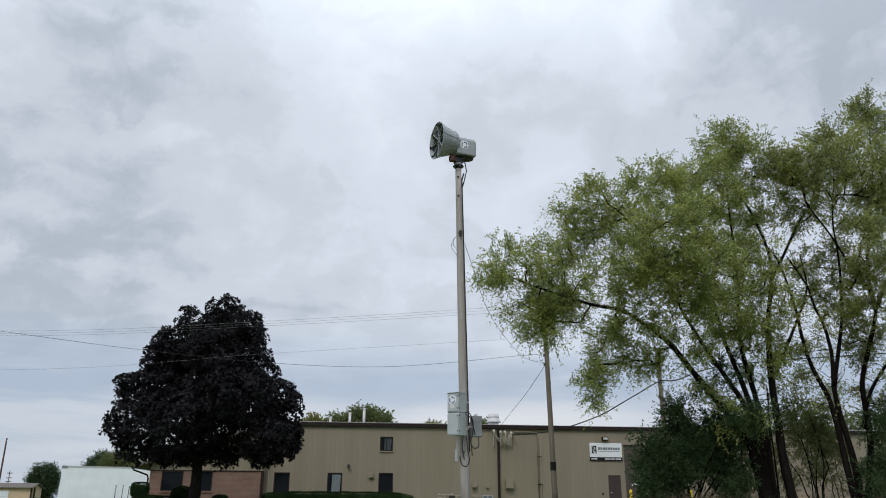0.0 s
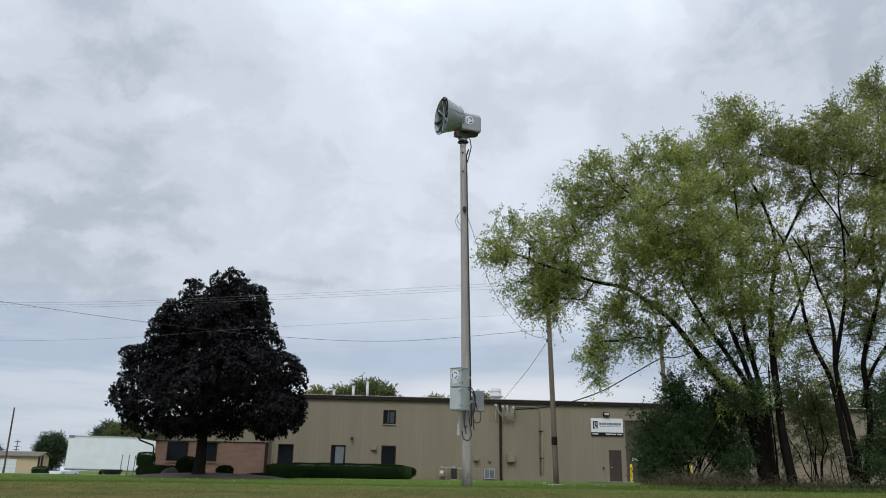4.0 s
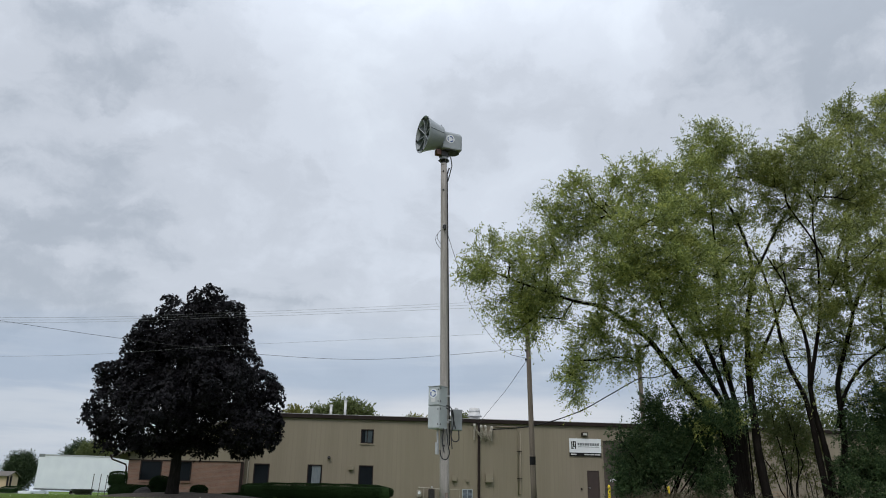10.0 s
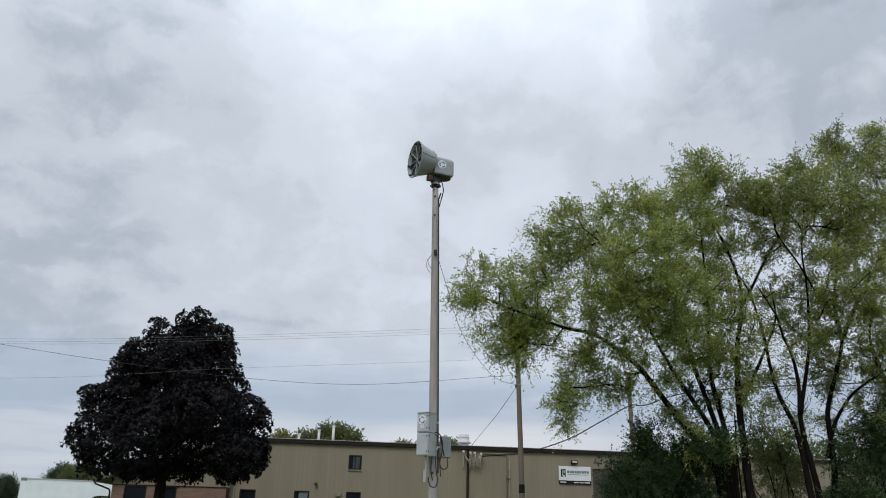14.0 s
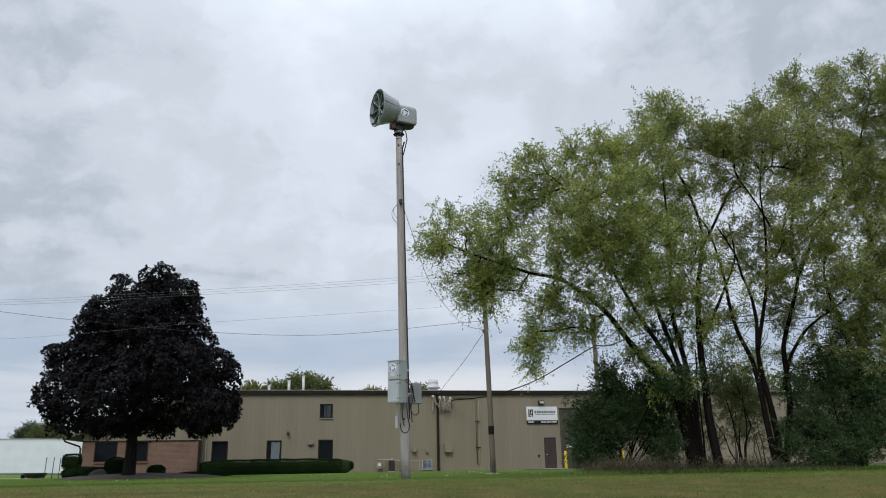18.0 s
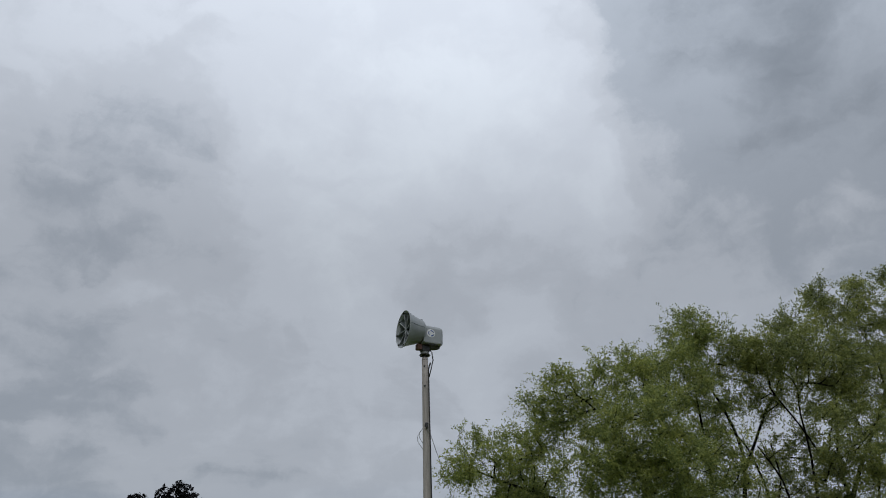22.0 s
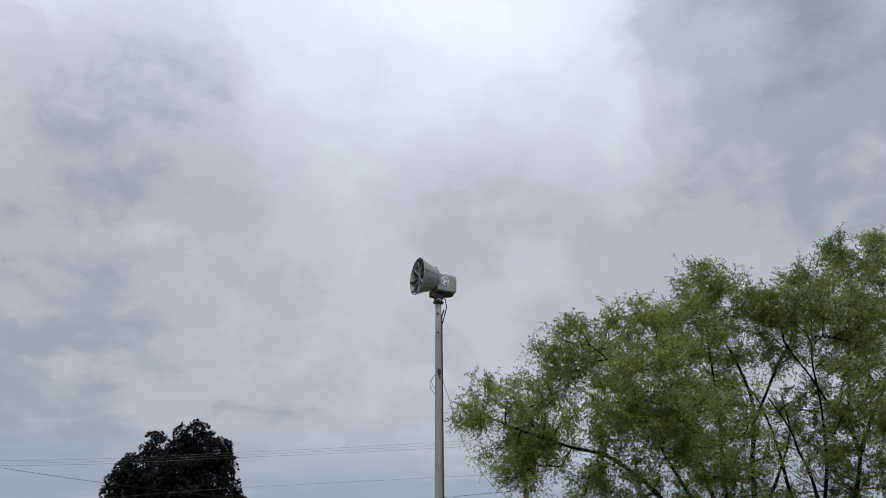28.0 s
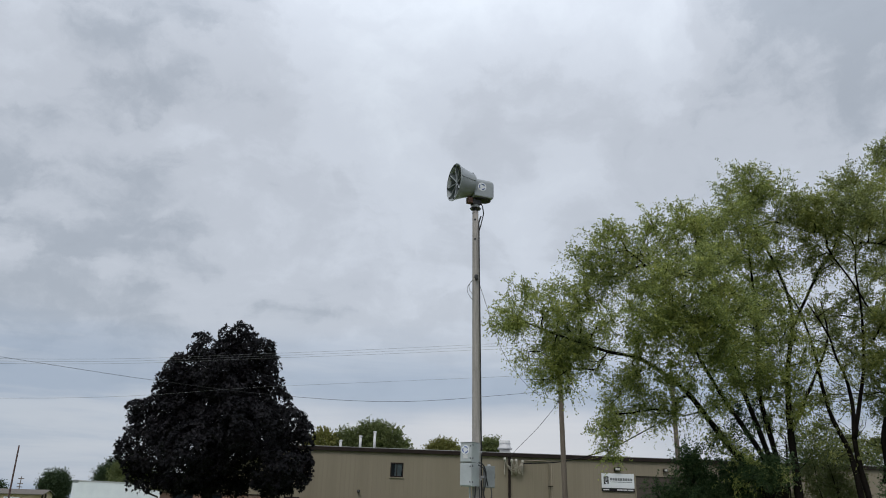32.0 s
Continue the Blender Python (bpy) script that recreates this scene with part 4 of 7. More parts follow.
# ---- plants ----
def leaves_mesh(name, base, way, length, width, mat, rng, fold=0.25, palm=False):
    """Pointed leaves from their bases along their ways; palm: broad three-pointed ones that lie flatter."""
    n = len(base)
    face = np.array([0, -0.25, 0.8]) + rng.normal(size=(n, 3)) * 0.6 if palm else rng.normal(size=(n, 3))
    side = np.cross(way, face)
    side /= np.linalg.norm(side, axis=1, keepdims=True) + 1e-9
    lift = np.cross(side, way)
    ln = (length * rng.uniform(0.65, 1.3, n))[:, None]
    wd = (width * rng.uniform(0.7, 1.3, n))[:, None]
    if palm:
        outline = ((0, 0, 0), (0.95, 0.22, -0.10), (0.42, 0.50, 0.03), (0, 1.0, -0.10), (-0.42, 0.50, 0.03), (-0.95, 0.22, -0.10))
    else:
        outline = ((0, 0, 0), (1, 0.45, 0.2 * fold), (0, 1, 0), (-1, 0.45, 0.2 * fold))
    k = len(outline)
    v = np.stack([base + side * wd * a_ + way * ln * b_ + lift * ln * c_ for a_, b_, c_ in outline], 1).reshape(-1, 3)
    me = bpy.data.meshes.new(name)
    me.vertices.add(k * n)
    me.vertices.foreach_set("co", v.astype(np.float32).ravel())
    me.loops.add(k * n)
    me.loops.foreach_set("vertex_index", np.arange(k * n, dtype=np.int32))
    me.polygons.add(n)
    me.polygons.foreach_set("loop_start", np.arange(0, k * n, k, dtype=np.int32))
    me.materials.append(mat)
    me.update(calc_edges=True)
    return me


def unit_rows(a):
    return a / (np.linalg.norm(a, axis=1, keepdims=True) + 1e-9)


def crown_leaves(lobes, twigs, per_twig, reach, droop, rng, upward=0.2, hollow=0.35, ragged=0.3, depth=1.0, clump=0.0):
    """Bases and ways of leaves on short twigs spread through ellipsoid lobes (x, y, z, half width, half height)."""
    lobes = np.array([(*lb, 1.0)[:6] for lb in lobes], float)
    weight = lobes[:, 3] * lobes[:, 4] * lobes[:, 5]
    pick = rng.choice(len(lobes), twigs, p=weight / weight.sum())
    lb = lobes[pick]
    d = unit_rows(rng.normal(size=(twigs, 3)))
    bump = 1 + ragged * (np.sin(d[:, 0] * 5.1 + pick * 1.7) * np.sin(d[:, 2] * 6.3 + pick) + 0.5 * np.sin(d[:, 1] * 9 + d[:, 0] * 8 + pick * 2.1)) * 0.7
    r = (hollow + (1 - hollow) * rng.uniform(0, 1, twigs) ** 0.6) * bump
    radii = np.stack([lb[:, 3], (lb[:, 3] + lb[:, 4]) / 2 * depth, lb[:, 4]], 1)
    start = lb[:, :3] + d * radii * r[:, None] * (1.0 if clump else 0.9)
    if clump:
        heads = start[: max(40, twigs // 18)]
        start = heads[rng.integers(len(heads), size=twigs)] + rng.normal(size=(twigs, 3)) * clump
    way = unit_rows(d * 0.8 + rng.normal(size=(twigs, 3)) * 0.55 + np.array([0, 0, upward]))
    span = reach * rng.uniform(0.5, 1.3, twigs)
    s = (np.arange(per_twig) + 0.5) / per_twig
    base = start[:, None] + way[:, None] * (span[:, None] * s)[..., None]
    base[..., 2] -= droop * (span[:, None] * s) ** 2
    base = base.reshape(-1, 3) + rng.normal(size=(twigs * per_twig, 3)) * 0.035 * reach / 0.6
    lway = np.repeat(way, per_twig, 0) * 0.7 + rng.normal(size=(twigs * per_twig, 3)) * 0.6
    lway[:, 2] -= droop * 0.5
    return base, unit_rows(lway), start


def bend(p, q, rng, sway=0.12, n=5):
    """A slightly wandering line from p to q."""
    p, q = np.array(p, float), np.array(q, float)
    span = np.linalg.norm(q - p)
    out = []
    off = rng.normal(size=3) * sway * span
    for k in range(n + 1):
        s = k / n
        out.append(tuple(p + (q - p) * s + off * 4 * s * (1 - s) * 0.5 + rng.normal(size=3) * 0.02 * span * (0 < k < n)))
    return out


def rounded(points, n=4):
    """A smooth line through the points."""
    p = [Vector(q) for q in points]
    out = []
    for k in range(len(p) - 1):
        a_, b_, c_, d_ = p[max(k - 1, 0)], p[k], p[k + 1], p[min(k + 2, len(p) - 1)]
        for q in range(n):
            s = q / n
            out.append(0.5 * ((2 * b_) + (c_ - a_) * s + (2 * a_ - 5 * b_ + 4 * c_ - d_) * s * s + (3 * b_ - a_ - 3 * c_ + d_) * s ** 3))
    return [tuple(q) for q in out] + [tuple(p[-1])]


def limb(points, r0, r1, n=9):
    line = rounded(points)
    k = len(line) - 1
    flare = [1.0 + 0.12 * max(0.0, 1 - 6 * i_ / k) ** 2 + 0.07 * math.sin(2.3 * i_ + 40 * r0 + points[0][0] * 9) for i_ in range(k + 1)]
    return Shape().tube(line, [(r1 + (r0 - r1) * (1 - i_ / k) ** 1.15) * f_ for i_, f_ in enumerate(flare)], n)


def tree(name, foot, label, category, limbs, lobes, leaf_mat, bark, rng, twigs, per_twig, leaf, reach, droop, upward=0.2, hollow=0.35, ragged=0.3, fine=220, group=""):
    """A tree: limbs are (points, foot radius, end radius); boughs then run from the limbs to every lobe."""
    o = thing(name, pose(*foot), label, category, group)
    back_ = Vector(foot)
    away = np.array(foot)

    def rel(points):
        return [tuple(Vector(p) - back_) for p in points]

    nodes = []
    for k, (points, r0, r1) in enumerate(limbs):
        part("trunk" if k == 0 else "limb", limb(rel(points), r0, r1), bark, o, smooth=True)
        nodes += [np.array(q) for q in rounded(points)][4:]
    base, way, start = crown_leaves(lobes, twigs, per_twig, reach, droop, rng, upward, hollow, ragged)
    twiglets = Shape()
    hubs = []
    for lb in lobes:
        c = np.array(lb[:3], float)
        near = min(nodes, key=lambda q: np.linalg.norm(q - c) + (0.9 if droop > 0.28 else 1.2) * max(0, q[2] - c[2] + 0.7))
        line = bend(near, c, rng, 0.2 if droop > 0.28 else 0.06)
        span = float(np.linalg.norm(c - near))
        line = [(x, y, z + 0.13 * span * math.sin(math.pi * k / (len(line) - 1))) for k, (x, y, z) in enumerate(line)]
        size = 0.03 + 0.02 * (lb[3] + lb[4]) / 2
        part("bough", Shape().tube(rel(line), [size * (1 - 0.6 * k / (len(line) - 1)) for k in range(len(line))], 6), bark, o, smooth=True)
        hubs += [np.array(q) for q in line[2:]]
    hubs = np.array(hubs)
    for q in start[rng.choice(len(start), min(fine, len(start)), replace=False)]:
        h = hubs[np.argmin(((hubs - q) ** 2).sum(1))]
        if np.linalg.norm(h - q) > 1.5:
            continue
        line = bend(h, q, rng, 0.15, 3)
        twiglets.tube(rel(line), [0.016, 0.012, 0.009, 0.005], 4, caps=False)
    tagged(part("twig_mass", twiglets, TWIG if bark is not BARK_MAPLE else bark, o), kind="stuff")
    tagged(part("crown", leaves_mesh("crown", base - away, way, leaf[0], leaf[1], leaf_mat, rng), leaf_mat, o), kind="stuff")
    return o


rng = np.random.default_rng(11)


def crown_heads(lobes, count, hollow, rng, spread_=1.08):
    """Places of leaf clumps through ellipsoid lobes (x, y, z, half width, half height, fullness)."""
    lb = np.array(lobes, float)
    weight = (lb[:, 3] * lb[:, 4]) ** 0.9 * lb[:, 5]
    pick = rng.choice(len(lb), count, p=weight / weight.sum())
    lb = lb[pick]
    d = unit_rows(rng.normal(size=(count, 3)))
    r = hollow + (1 - hollow) * rng.uniform(0, 1, count) ** 0.5
    radii = np.stack([lb[:, 3], (lb[:, 3] + lb[:, 4]) * 0.55, lb[:, 4]], 1)
    return lb[:, :3] + d * radii * r[:, None] * spread_, d


def branching(limbs, heads, rng, thick=0.0055, low=2.4):
    """Lines and radii of branches that leave the limbs, fork, and end at the heads; they thin by what they carry."""
    size = sum(40 * len(p) for p, _, _ in limbs) + 45 * len(heads)
    pos, along, run, up_ = np.zeros((size, 3)), np.zeros((size, 3)), np.zeros(size), np.full(size, -1)
    n = 0
    for points, _, _ in limbs:
        line = np.array(rounded(points))
        way = unit_rows(np.gradient(line, axis=0))
        for p_, w_ in list(zip(line, way))[6:]:
            if p_[2] > low:
                pos[n], along[n] = p_, w_
                n += 1
    stems = n
    gap = np.array([np.linalg.norm(pos[:n] - h, axis=1).min() for h in heads])
    lines = [None] * len(heads)
    for i_ in np.argsort(gap):
        h = heads[i_]
        d = h - pos[:n]
        dist = np.linalg.norm(d, axis=1)
        turn = 1 - (d * along[:n]).sum(1) / (dist + 1e-6)
        j_ = int(np.argmin(dist * (1 + 0.25 * turn) + 0.9 * np.maximum(0, pos[:n, 2] - h[2]) + 0.22 * run[:n]))
        k = max(2, min(40, int(dist[j_] / 0.3)))
        p_, ctrl = pos[j_].copy(), pos[j_] + along[j_] * dist[j_] * 0.35 + np.array([0, 0, 0.12 * dist[j_]])
        ids, last = [], j_
        for q in range(1, k + 1):
            s = q / k
            c = p_ * (1 - s) ** 2 + ctrl * 2 * s * (1 - s) + h * s * s + rng.normal(size=3) * 0.035 * (q < k)
            pos[n], up_[n] = c, last
            v = c - pos[last]
            step = np.linalg.norm(v) + 1e-6
            along[n], run[n] = v / step, run[last] + step
            ids.append(n)
            last, n = n, n + 1
        lines[i_] = (j_, ids)
    load = np.zeros(size)
    for j_, ids in lines:
        load[ids[-1]] += 1
    for k in range(n - 1, stems - 1, -1):
        load[up_[k]] += load[k]
    out = []
    for j_, ids in lines:
        out.append((pos[[j_] + ids], [thick * load[k] ** 0.46 for k in [ids[0]] + ids]))
    return out


def shoots(lines, outward, per_head, per_shoot, reach, droop, upward, rng):
    """Leaves strung along short shoots round the ends of the branches."""
    many = rng.integers(int(per_head * 0.5), int(per_head * 1.5) + 1, len(lines))
    of = np.repeat(np.arange(len(lines)), many)
    tips = np.array([ln[-1] for ln, _ in lines])
    inner = np.array([ln[max(0, len(ln) - 3)] for ln, _ in lines])
    n = len(of)
    s = rng.uniform(0, 1, n)[:, None]
    start = inner[of] * s + tips[of] * (1 - s) + rng.normal(size=(n, 3)) * 0.09
    way = unit_rows(outward[of] * 0.5 + rng.normal(size=(n, 3)) * 0.75 + np.array([0, 0, upward]))
    span = reach * rng.uniform(0.5, 1.35, n)
    s = (np.arange(per_shoot) + 0.5) / per_shoot
    base = start[:, None] + way[:, None] * (span[:, None] * s)[..., None]
    base[..., 2] -= droop * (span[:, None] * s) ** 2 / reach
    base = base.reshape(-1, 3) + rng.normal(size=(n * per_shoot, 3)) * 0.025
    lway = np.repeat(way, per_shoot, 0) * 0.6 + rng.normal(size=(n * per_shoot, 3)) * 0.6
    lway[:, 2] -= droop * 0.7
    return base, unit_rows(lway)


def sprays(lines, outward, per_head, reach, rng):
    """Broad leaves laid over each other on cupped fans that face outward and up."""
    n = len(lines) * per_head
    of = np.repeat(np.arange(len(lines)), per_head)
    tips = np.array([ln[-1] for ln, _ in lines])
    face = unit_rows(outward * 0.9 + np.array([0, 0, 0.55]) + rng.normal(size=outward.shape) * 0.35)[of]
    flat = np.cross(face, unit_rows(rng.normal(size=(n, 3))))
    flat = unit_rows(flat)
    r = reach * rng.uniform(0.02, 1, n) ** 0.6 * rng.uniform(0.75, 1.2, len(lines))[of]
    base = tips[of] + flat * r[:, None] + face * (0.16 * reach - 0.55 * r * r / reach + rng.normal(size=n) * 0.10 * reach)[:, None]
    lway = unit_rows(flat * 0.7 + rng.normal(size=(n, 3)) * 0.35 + np.array([0, 0, -0.55]))
    return base, lway


def grown_tree(name, foot, label, limbs, heads, outward, leaf_mat, bark, leafage, leaf, group="", low=2.4, bare=None, thick=0.0072):
    """A tree of limbs (points, foot radius, end radius), branches grown to the heads, and leaves on them."""
    o = thing(name, pose(*foot), label, "tree", group)
    away = np.array(foot, float)
    for k, (points, r0, r1) in enumerate(limbs):
        part("trunk" if points[0][2] < 0.5 else "limb", limb([tuple(np.array(q) - away) for q in points], r0, r1), bark, o, smooth=True)
    lines = branching(limbs, heads, rng, thick, low)
    twigs = Shape()
    for line, radii in lines:
        if radii[0] > 0.021:
            part("bough", Shape().tube([tuple(q) for q in line - away], radii, 6), bark, o, smooth=True)
        else:
            twigs.tube([tuple(q) for q in line - away], radii, 4, caps=False)
    for line, radii in bare or []:
        twigs.tube([tuple(q) for q in np.array(line) - away], radii, 4, caps=False)
    tagged(part("twig_mass", twigs, bark, o), kind="stuff")
    base, way = leafage(lines, outward)
    tagged(part("crown", leaves_mesh("crown", base - away, way, leaf[0], leaf[1], leaf_mat, rng, palm=leaf_mat is MAPLE_LEAF), leaf_mat, o), kind="stuff")
    return o


def bare_twigs(limbs, count, lo, hi):
    """Leafless side twigs on the lower limbs."""
    spots = [np.array(q) for points, _, _ in limbs for q in rounded(points) if lo < q[2] < hi]
    out = []
    for _ in range(count):
        p_ = spots[int(rng.integers(len(spots)))]
        side = rng.normal(size=3) * np.array([1.0, 0.7, 0.3]) + np.array([0, 0, 0.6])
        line = bend(p_, p_ + side / np.linalg.norm(side) * rng.uniform(0.5, 1.6), rng, 0.2)
        out.append((line, [0.016 * (1 - 0.14 * k) for k in range(len(line))]))
    return out


# two old willows at the edge of the lawn
WILLOW_A = []
WILLOW_A.append(([(11.63, 28.00, 0.00), (11.39, 28.00, 1.90), (11.13, 28.00, 2.79), (10.31, 27.90, 3.89), (9.41, 27.70, 5.00), (8.56, 27.40, 6.01), (7.68, 27.00, 6.59), (6.64, 26.60, 7.11), (5.49, 26.20, 7.23), (4.41, 26.00, 7.52), (3.35, 25.80, 7.81), (2.30, 25.60, 8.18)], 0.17, 0.025))
WILLOW_A.append(([(11.78, 28.10, 0.00), (11.60, 28.10, 2.22), (11.36, 28.00, 3.67), (10.64, 27.70, 4.77), (9.90, 27.30, 5.70), (9.30, 26.80, 6.41), (8.70, 26.20, 7.10), (7.92, 25.40, 8.18), (7.27, 25.00, 9.47), (6.38, 25.00, 10.46)], 0.125, 0.025))
WILLOW_A.append(([(11.91, 28.20, 0.00), (11.80, 28.20, 2.86), (11.42, 28.10, 4.34), (11.05, 28.00, 5.49), (10.70, 27.80, 6.35), (10.45, 27.50, 7.20), (10.06, 26.80, 8.38), (9.47, 26.00, 9.72), (8.81, 25.80, 11.26)], 0.125, 0.025))
WILLOW_A.append(([(12.09, 28.30, 0.00), (12.02, 28.30, 2.87), (11.78, 28.30, 4.59), (11.55, 28.30, 5.95), (11.56, 28.30, 7.16), (11.59, 28.00, 8.50), (11.46, 27.60, 10.06), (11.23, 27.00, 11.78), (11.12, 26.60, 13.72)], 0.125, 0.025))
WILLOW_A.append(([(12.49, 27.60, 0.00), (12.28, 27.60, 1.86), (12.31, 27.70, 3.24), (12.32, 27.80, 4.56), (12.43, 27.90, 5.92), (12.63, 28.00, 7.32), (12.91, 28.00, 8.50), (13.00, 28.00, 9.71), (12.43, 27.60, 11.17), (11.59, 27.00, 12.28), (11.17, 26.60, 13.47)], 0.17, 0.025))
WILLOW_A.append(([(12.35, 27.80, 4.73), (13.07, 28.00, 5.93), (13.86, 28.20, 7.25), (14.47, 28.40, 8.50), (14.50, 28.60, 9.92)], 0.08, 0.025))
WILLOW_A.append(([(12.94, 28.00, 8.74), (13.72, 28.40, 9.85), (14.59, 28.40, 11.36), (14.98, 28.00, 11.98), (14.92, 27.00, 12.83)], 0.07, 0.025))
for x, top_x, h in ((12.0, 11.75, 4.4), (12.12, 12.22, 4.3), (12.24, 12.2, 4.6)):
    WILLOW_A.append(([(x, 28.3, 0.0), (x + 0.02, 28.3, h * 0.35), ((x + top_x) / 2, 28.2, h * 0.7), (top_x, 28.0, h)], 0.04, 0.02))
LOBES_A_A = [(2.5, 25.5, 8.4, 1.00, 1.16, 0.8), (1.7, 25.5, 8.0, 0.52, 0.44, 0.7), (3.1, 26.0, 6.9, 0.90, 0.90, 0.9), (4.3, 26.5, 8.5, 1.25, 1.56, 0.75), (4.8, 26.0, 10.1, 0.88, 1.05, 1.0), (4.7, 26.5, 7.0, 0.93, 0.49, 0.8), (5.9, 25.0, 10.6, 1.13, 0.99, 1.0), (5.2, 25.0, 11.4, 0.54, 0.33, 1.0), (6.2, 24.5, 8.5, 1.28, 1.28, 1.0), (7.8, 25.5, 11.7, 1.25, 0.90, 1.0), (8.0, 24.0, 9.2, 1.49, 1.49, 1.2), (10.2, 26.0, 11.8, 1.23, 1.23, 1.0)]
LOBES_A_B = [(11.1, 26.5, 13.9, 1.13, 0.85, 1.0), (12.4, 27.0, 13.8, 0.87, 0.87, 1.0), (7.6, 24.5, 7.4, 1.48, 1.15, 1.2), (9.5, 24.5, 7.9, 1.32, 1.32, 1.2), (6.7, 26.0, 6.2, 0.98, 0.82, 0.6), (5.9, 26.5, 5.4, 0.70, 0.95, 1.0), (5.3, 26.5, 4.2, 0.40, 0.55, 2.2), (7.1, 27.0, 5.3, 0.67, 0.55, 0.9), (8.6, 26.0, 6.6, 1.36, 0.75, 0.6), (12.3, 28.0, 11.7, 1.11, 1.33, 0.8), (11.9, 26.5, 8.8, 0.94, 1.23, 1.0), (10.9, 27.5, 7.0, 1.15, 0.75, 1.1)]
LOBES_A_C = [(7.7, 29.5, 10.2, 2.14, 2.14, 0.3), (11.0, 30.0, 12.2, 2.27, 2.14, 0.35), (12.2, 30.0, 9.1, 1.74, 1.99, 0.3), (9.3, 27.6, 4.5, 0.57, 0.44, 0.5), (12.2, 28.0, 5.6, 0.70, 1.03, 1.0), (4.6, 28.6, 8.2, 1.34, 0.89, 0.6), (10.7, 27.2, 3.2, 1.29, 0.56, 0.35), (3.6, 26.2, 6.4, 0.85, 0.70, 1.2), (9.1, 26.4, 5.6, 1.27, 0.63, 0.6), (12.2, 27.0, 7.1, 0.75, 1.12, 0.9), (8.2, 27.4, 5.0, 0.52, 0.43, 0.4)]
heads, outward = crown_heads(LOBES_A_A + LOBES_A_B + LOBES_A_C, 1310, 0.15, rng, 1.14)
grown_tree("willow_tree", (11.8, 28.0, 0.0), "large green willow with several dark leaning trunks", WILLOW_A, heads, outward, WILLOW_LEAF, BARK_DARK,
           lambda lines, out: shoots(lines, out, 11, 16, 0.60, 0.28, 0.28, rng), (0.10, 0.0195), "willows", bare=bare_twigs(WILLOW_A, 60, 3.0, 8.5))
WILLOW_B = []
WILLOW_B.append(([(15.14, 28.50, 0.00), (14.96, 28.50, 1.77), (14.87, 28.50, 3.04), (14.70, 28.50, 4.20), (14.20, 28.40, 5.36), (13.95, 28.30, 6.45), (13.76, 28.10, 7.58), (13.46, 27.90, 8.71), (13.15, 27.80, 9.60), (12.55, 27.60, 10.31)], 0.13, 0.025))
WILLOW_B.append(([(15.35, 28.50, 0.00), (15.24, 28.50, 2.09), (15.03, 28.50, 3.57), (14.92, 28.40, 4.63), (15.03, 28.40, 5.77), (14.88, 28.30, 6.92), (14.56, 28.20, 7.72), (14.34, 28.10, 8.54), (13.67, 28.00, 9.72)], 0.13, 0.025))
WILLOW_B.append(([(14.92, 28.40, 4.63), (15.22, 28.20, 5.97), (15.48, 28.00, 7.32), (15.55, 27.80, 8.69), (15.41, 27.40, 9.77), (15.23, 27.00, 11.09), (15.75, 27.00, 13.60)], 0.085, 0.018))
WILLOW_B.append(([(15.44, 28.60, 0.00), (16.00, 28.60, 2.20), (16.09, 28.60, 3.75), (16.08, 28.50, 4.82), (16.54, 28.40, 6.19), (16.88, 28.10, 7.58), (16.52, 27.80, 8.46), (15.82, 27.50, 9.28), (15.11, 27.20, 10.38), (14.39, 27.00, 11.37)], 0.13, 0.025))
WILLOW_B.append(([(16.88, 28.10, 7.58), (17.50, 27.80, 8.94), (18.41, 27.50, 10.51), (18.97, 27.20, 11.70), (18.85, 27.00, 13.39), (18.65, 27.40, 15.30)], 0.085, 0.018))
WILLOW_B.append(([(16.88, 28.10, 7.58), (16.87, 28.20, 9.06), (17.26, 28.20, 10.80), (17.50, 28.00, 12.26), (17.55, 27.60, 13.65), (17.67, 27.50, 15.46)], 0.085, 0.018))
WILLOW_B.append(([(15.79, 28.40, 3.06), (15.92, 28.00, 4.12), (16.47, 27.60, 5.17), (17.14, 27.40, 5.76), (18.06, 27.20, 6.39), (19.02, 27.00, 7.54)], 0.085, 0.018))
WILLOW_B.append(([(18.84, 29.00, 0.00), (19.39, 29.00, 2.86), (19.45, 29.00, 4.00), (19.85, 28.80, 5.83), (20.07, 28.60, 7.47), (20.46, 28.30, 9.85), (19.86, 28.00, 11.13), (20.03, 27.40, 13.08), (20.38, 26.60, 15.05)], 0.17, 0.025))
WILLOW_B.append(([(18.10, 28.60, 0.00), (18.91, 28.60, 3.95), (18.63, 28.40, 5.48), (18.23, 28.20, 6.66), (17.96, 28.00, 7.80), (18.19, 27.60, 9.13)], 0.15, 0.025))
WILLOW_B.append(([(20.15, 28.80, 0.00), (21.35, 28.60, 3.93), (22.23, 28.40, 7.42), (23.06, 28.20, 10.34), (23.22, 27.60, 13.21)], 0.16, 0.025))
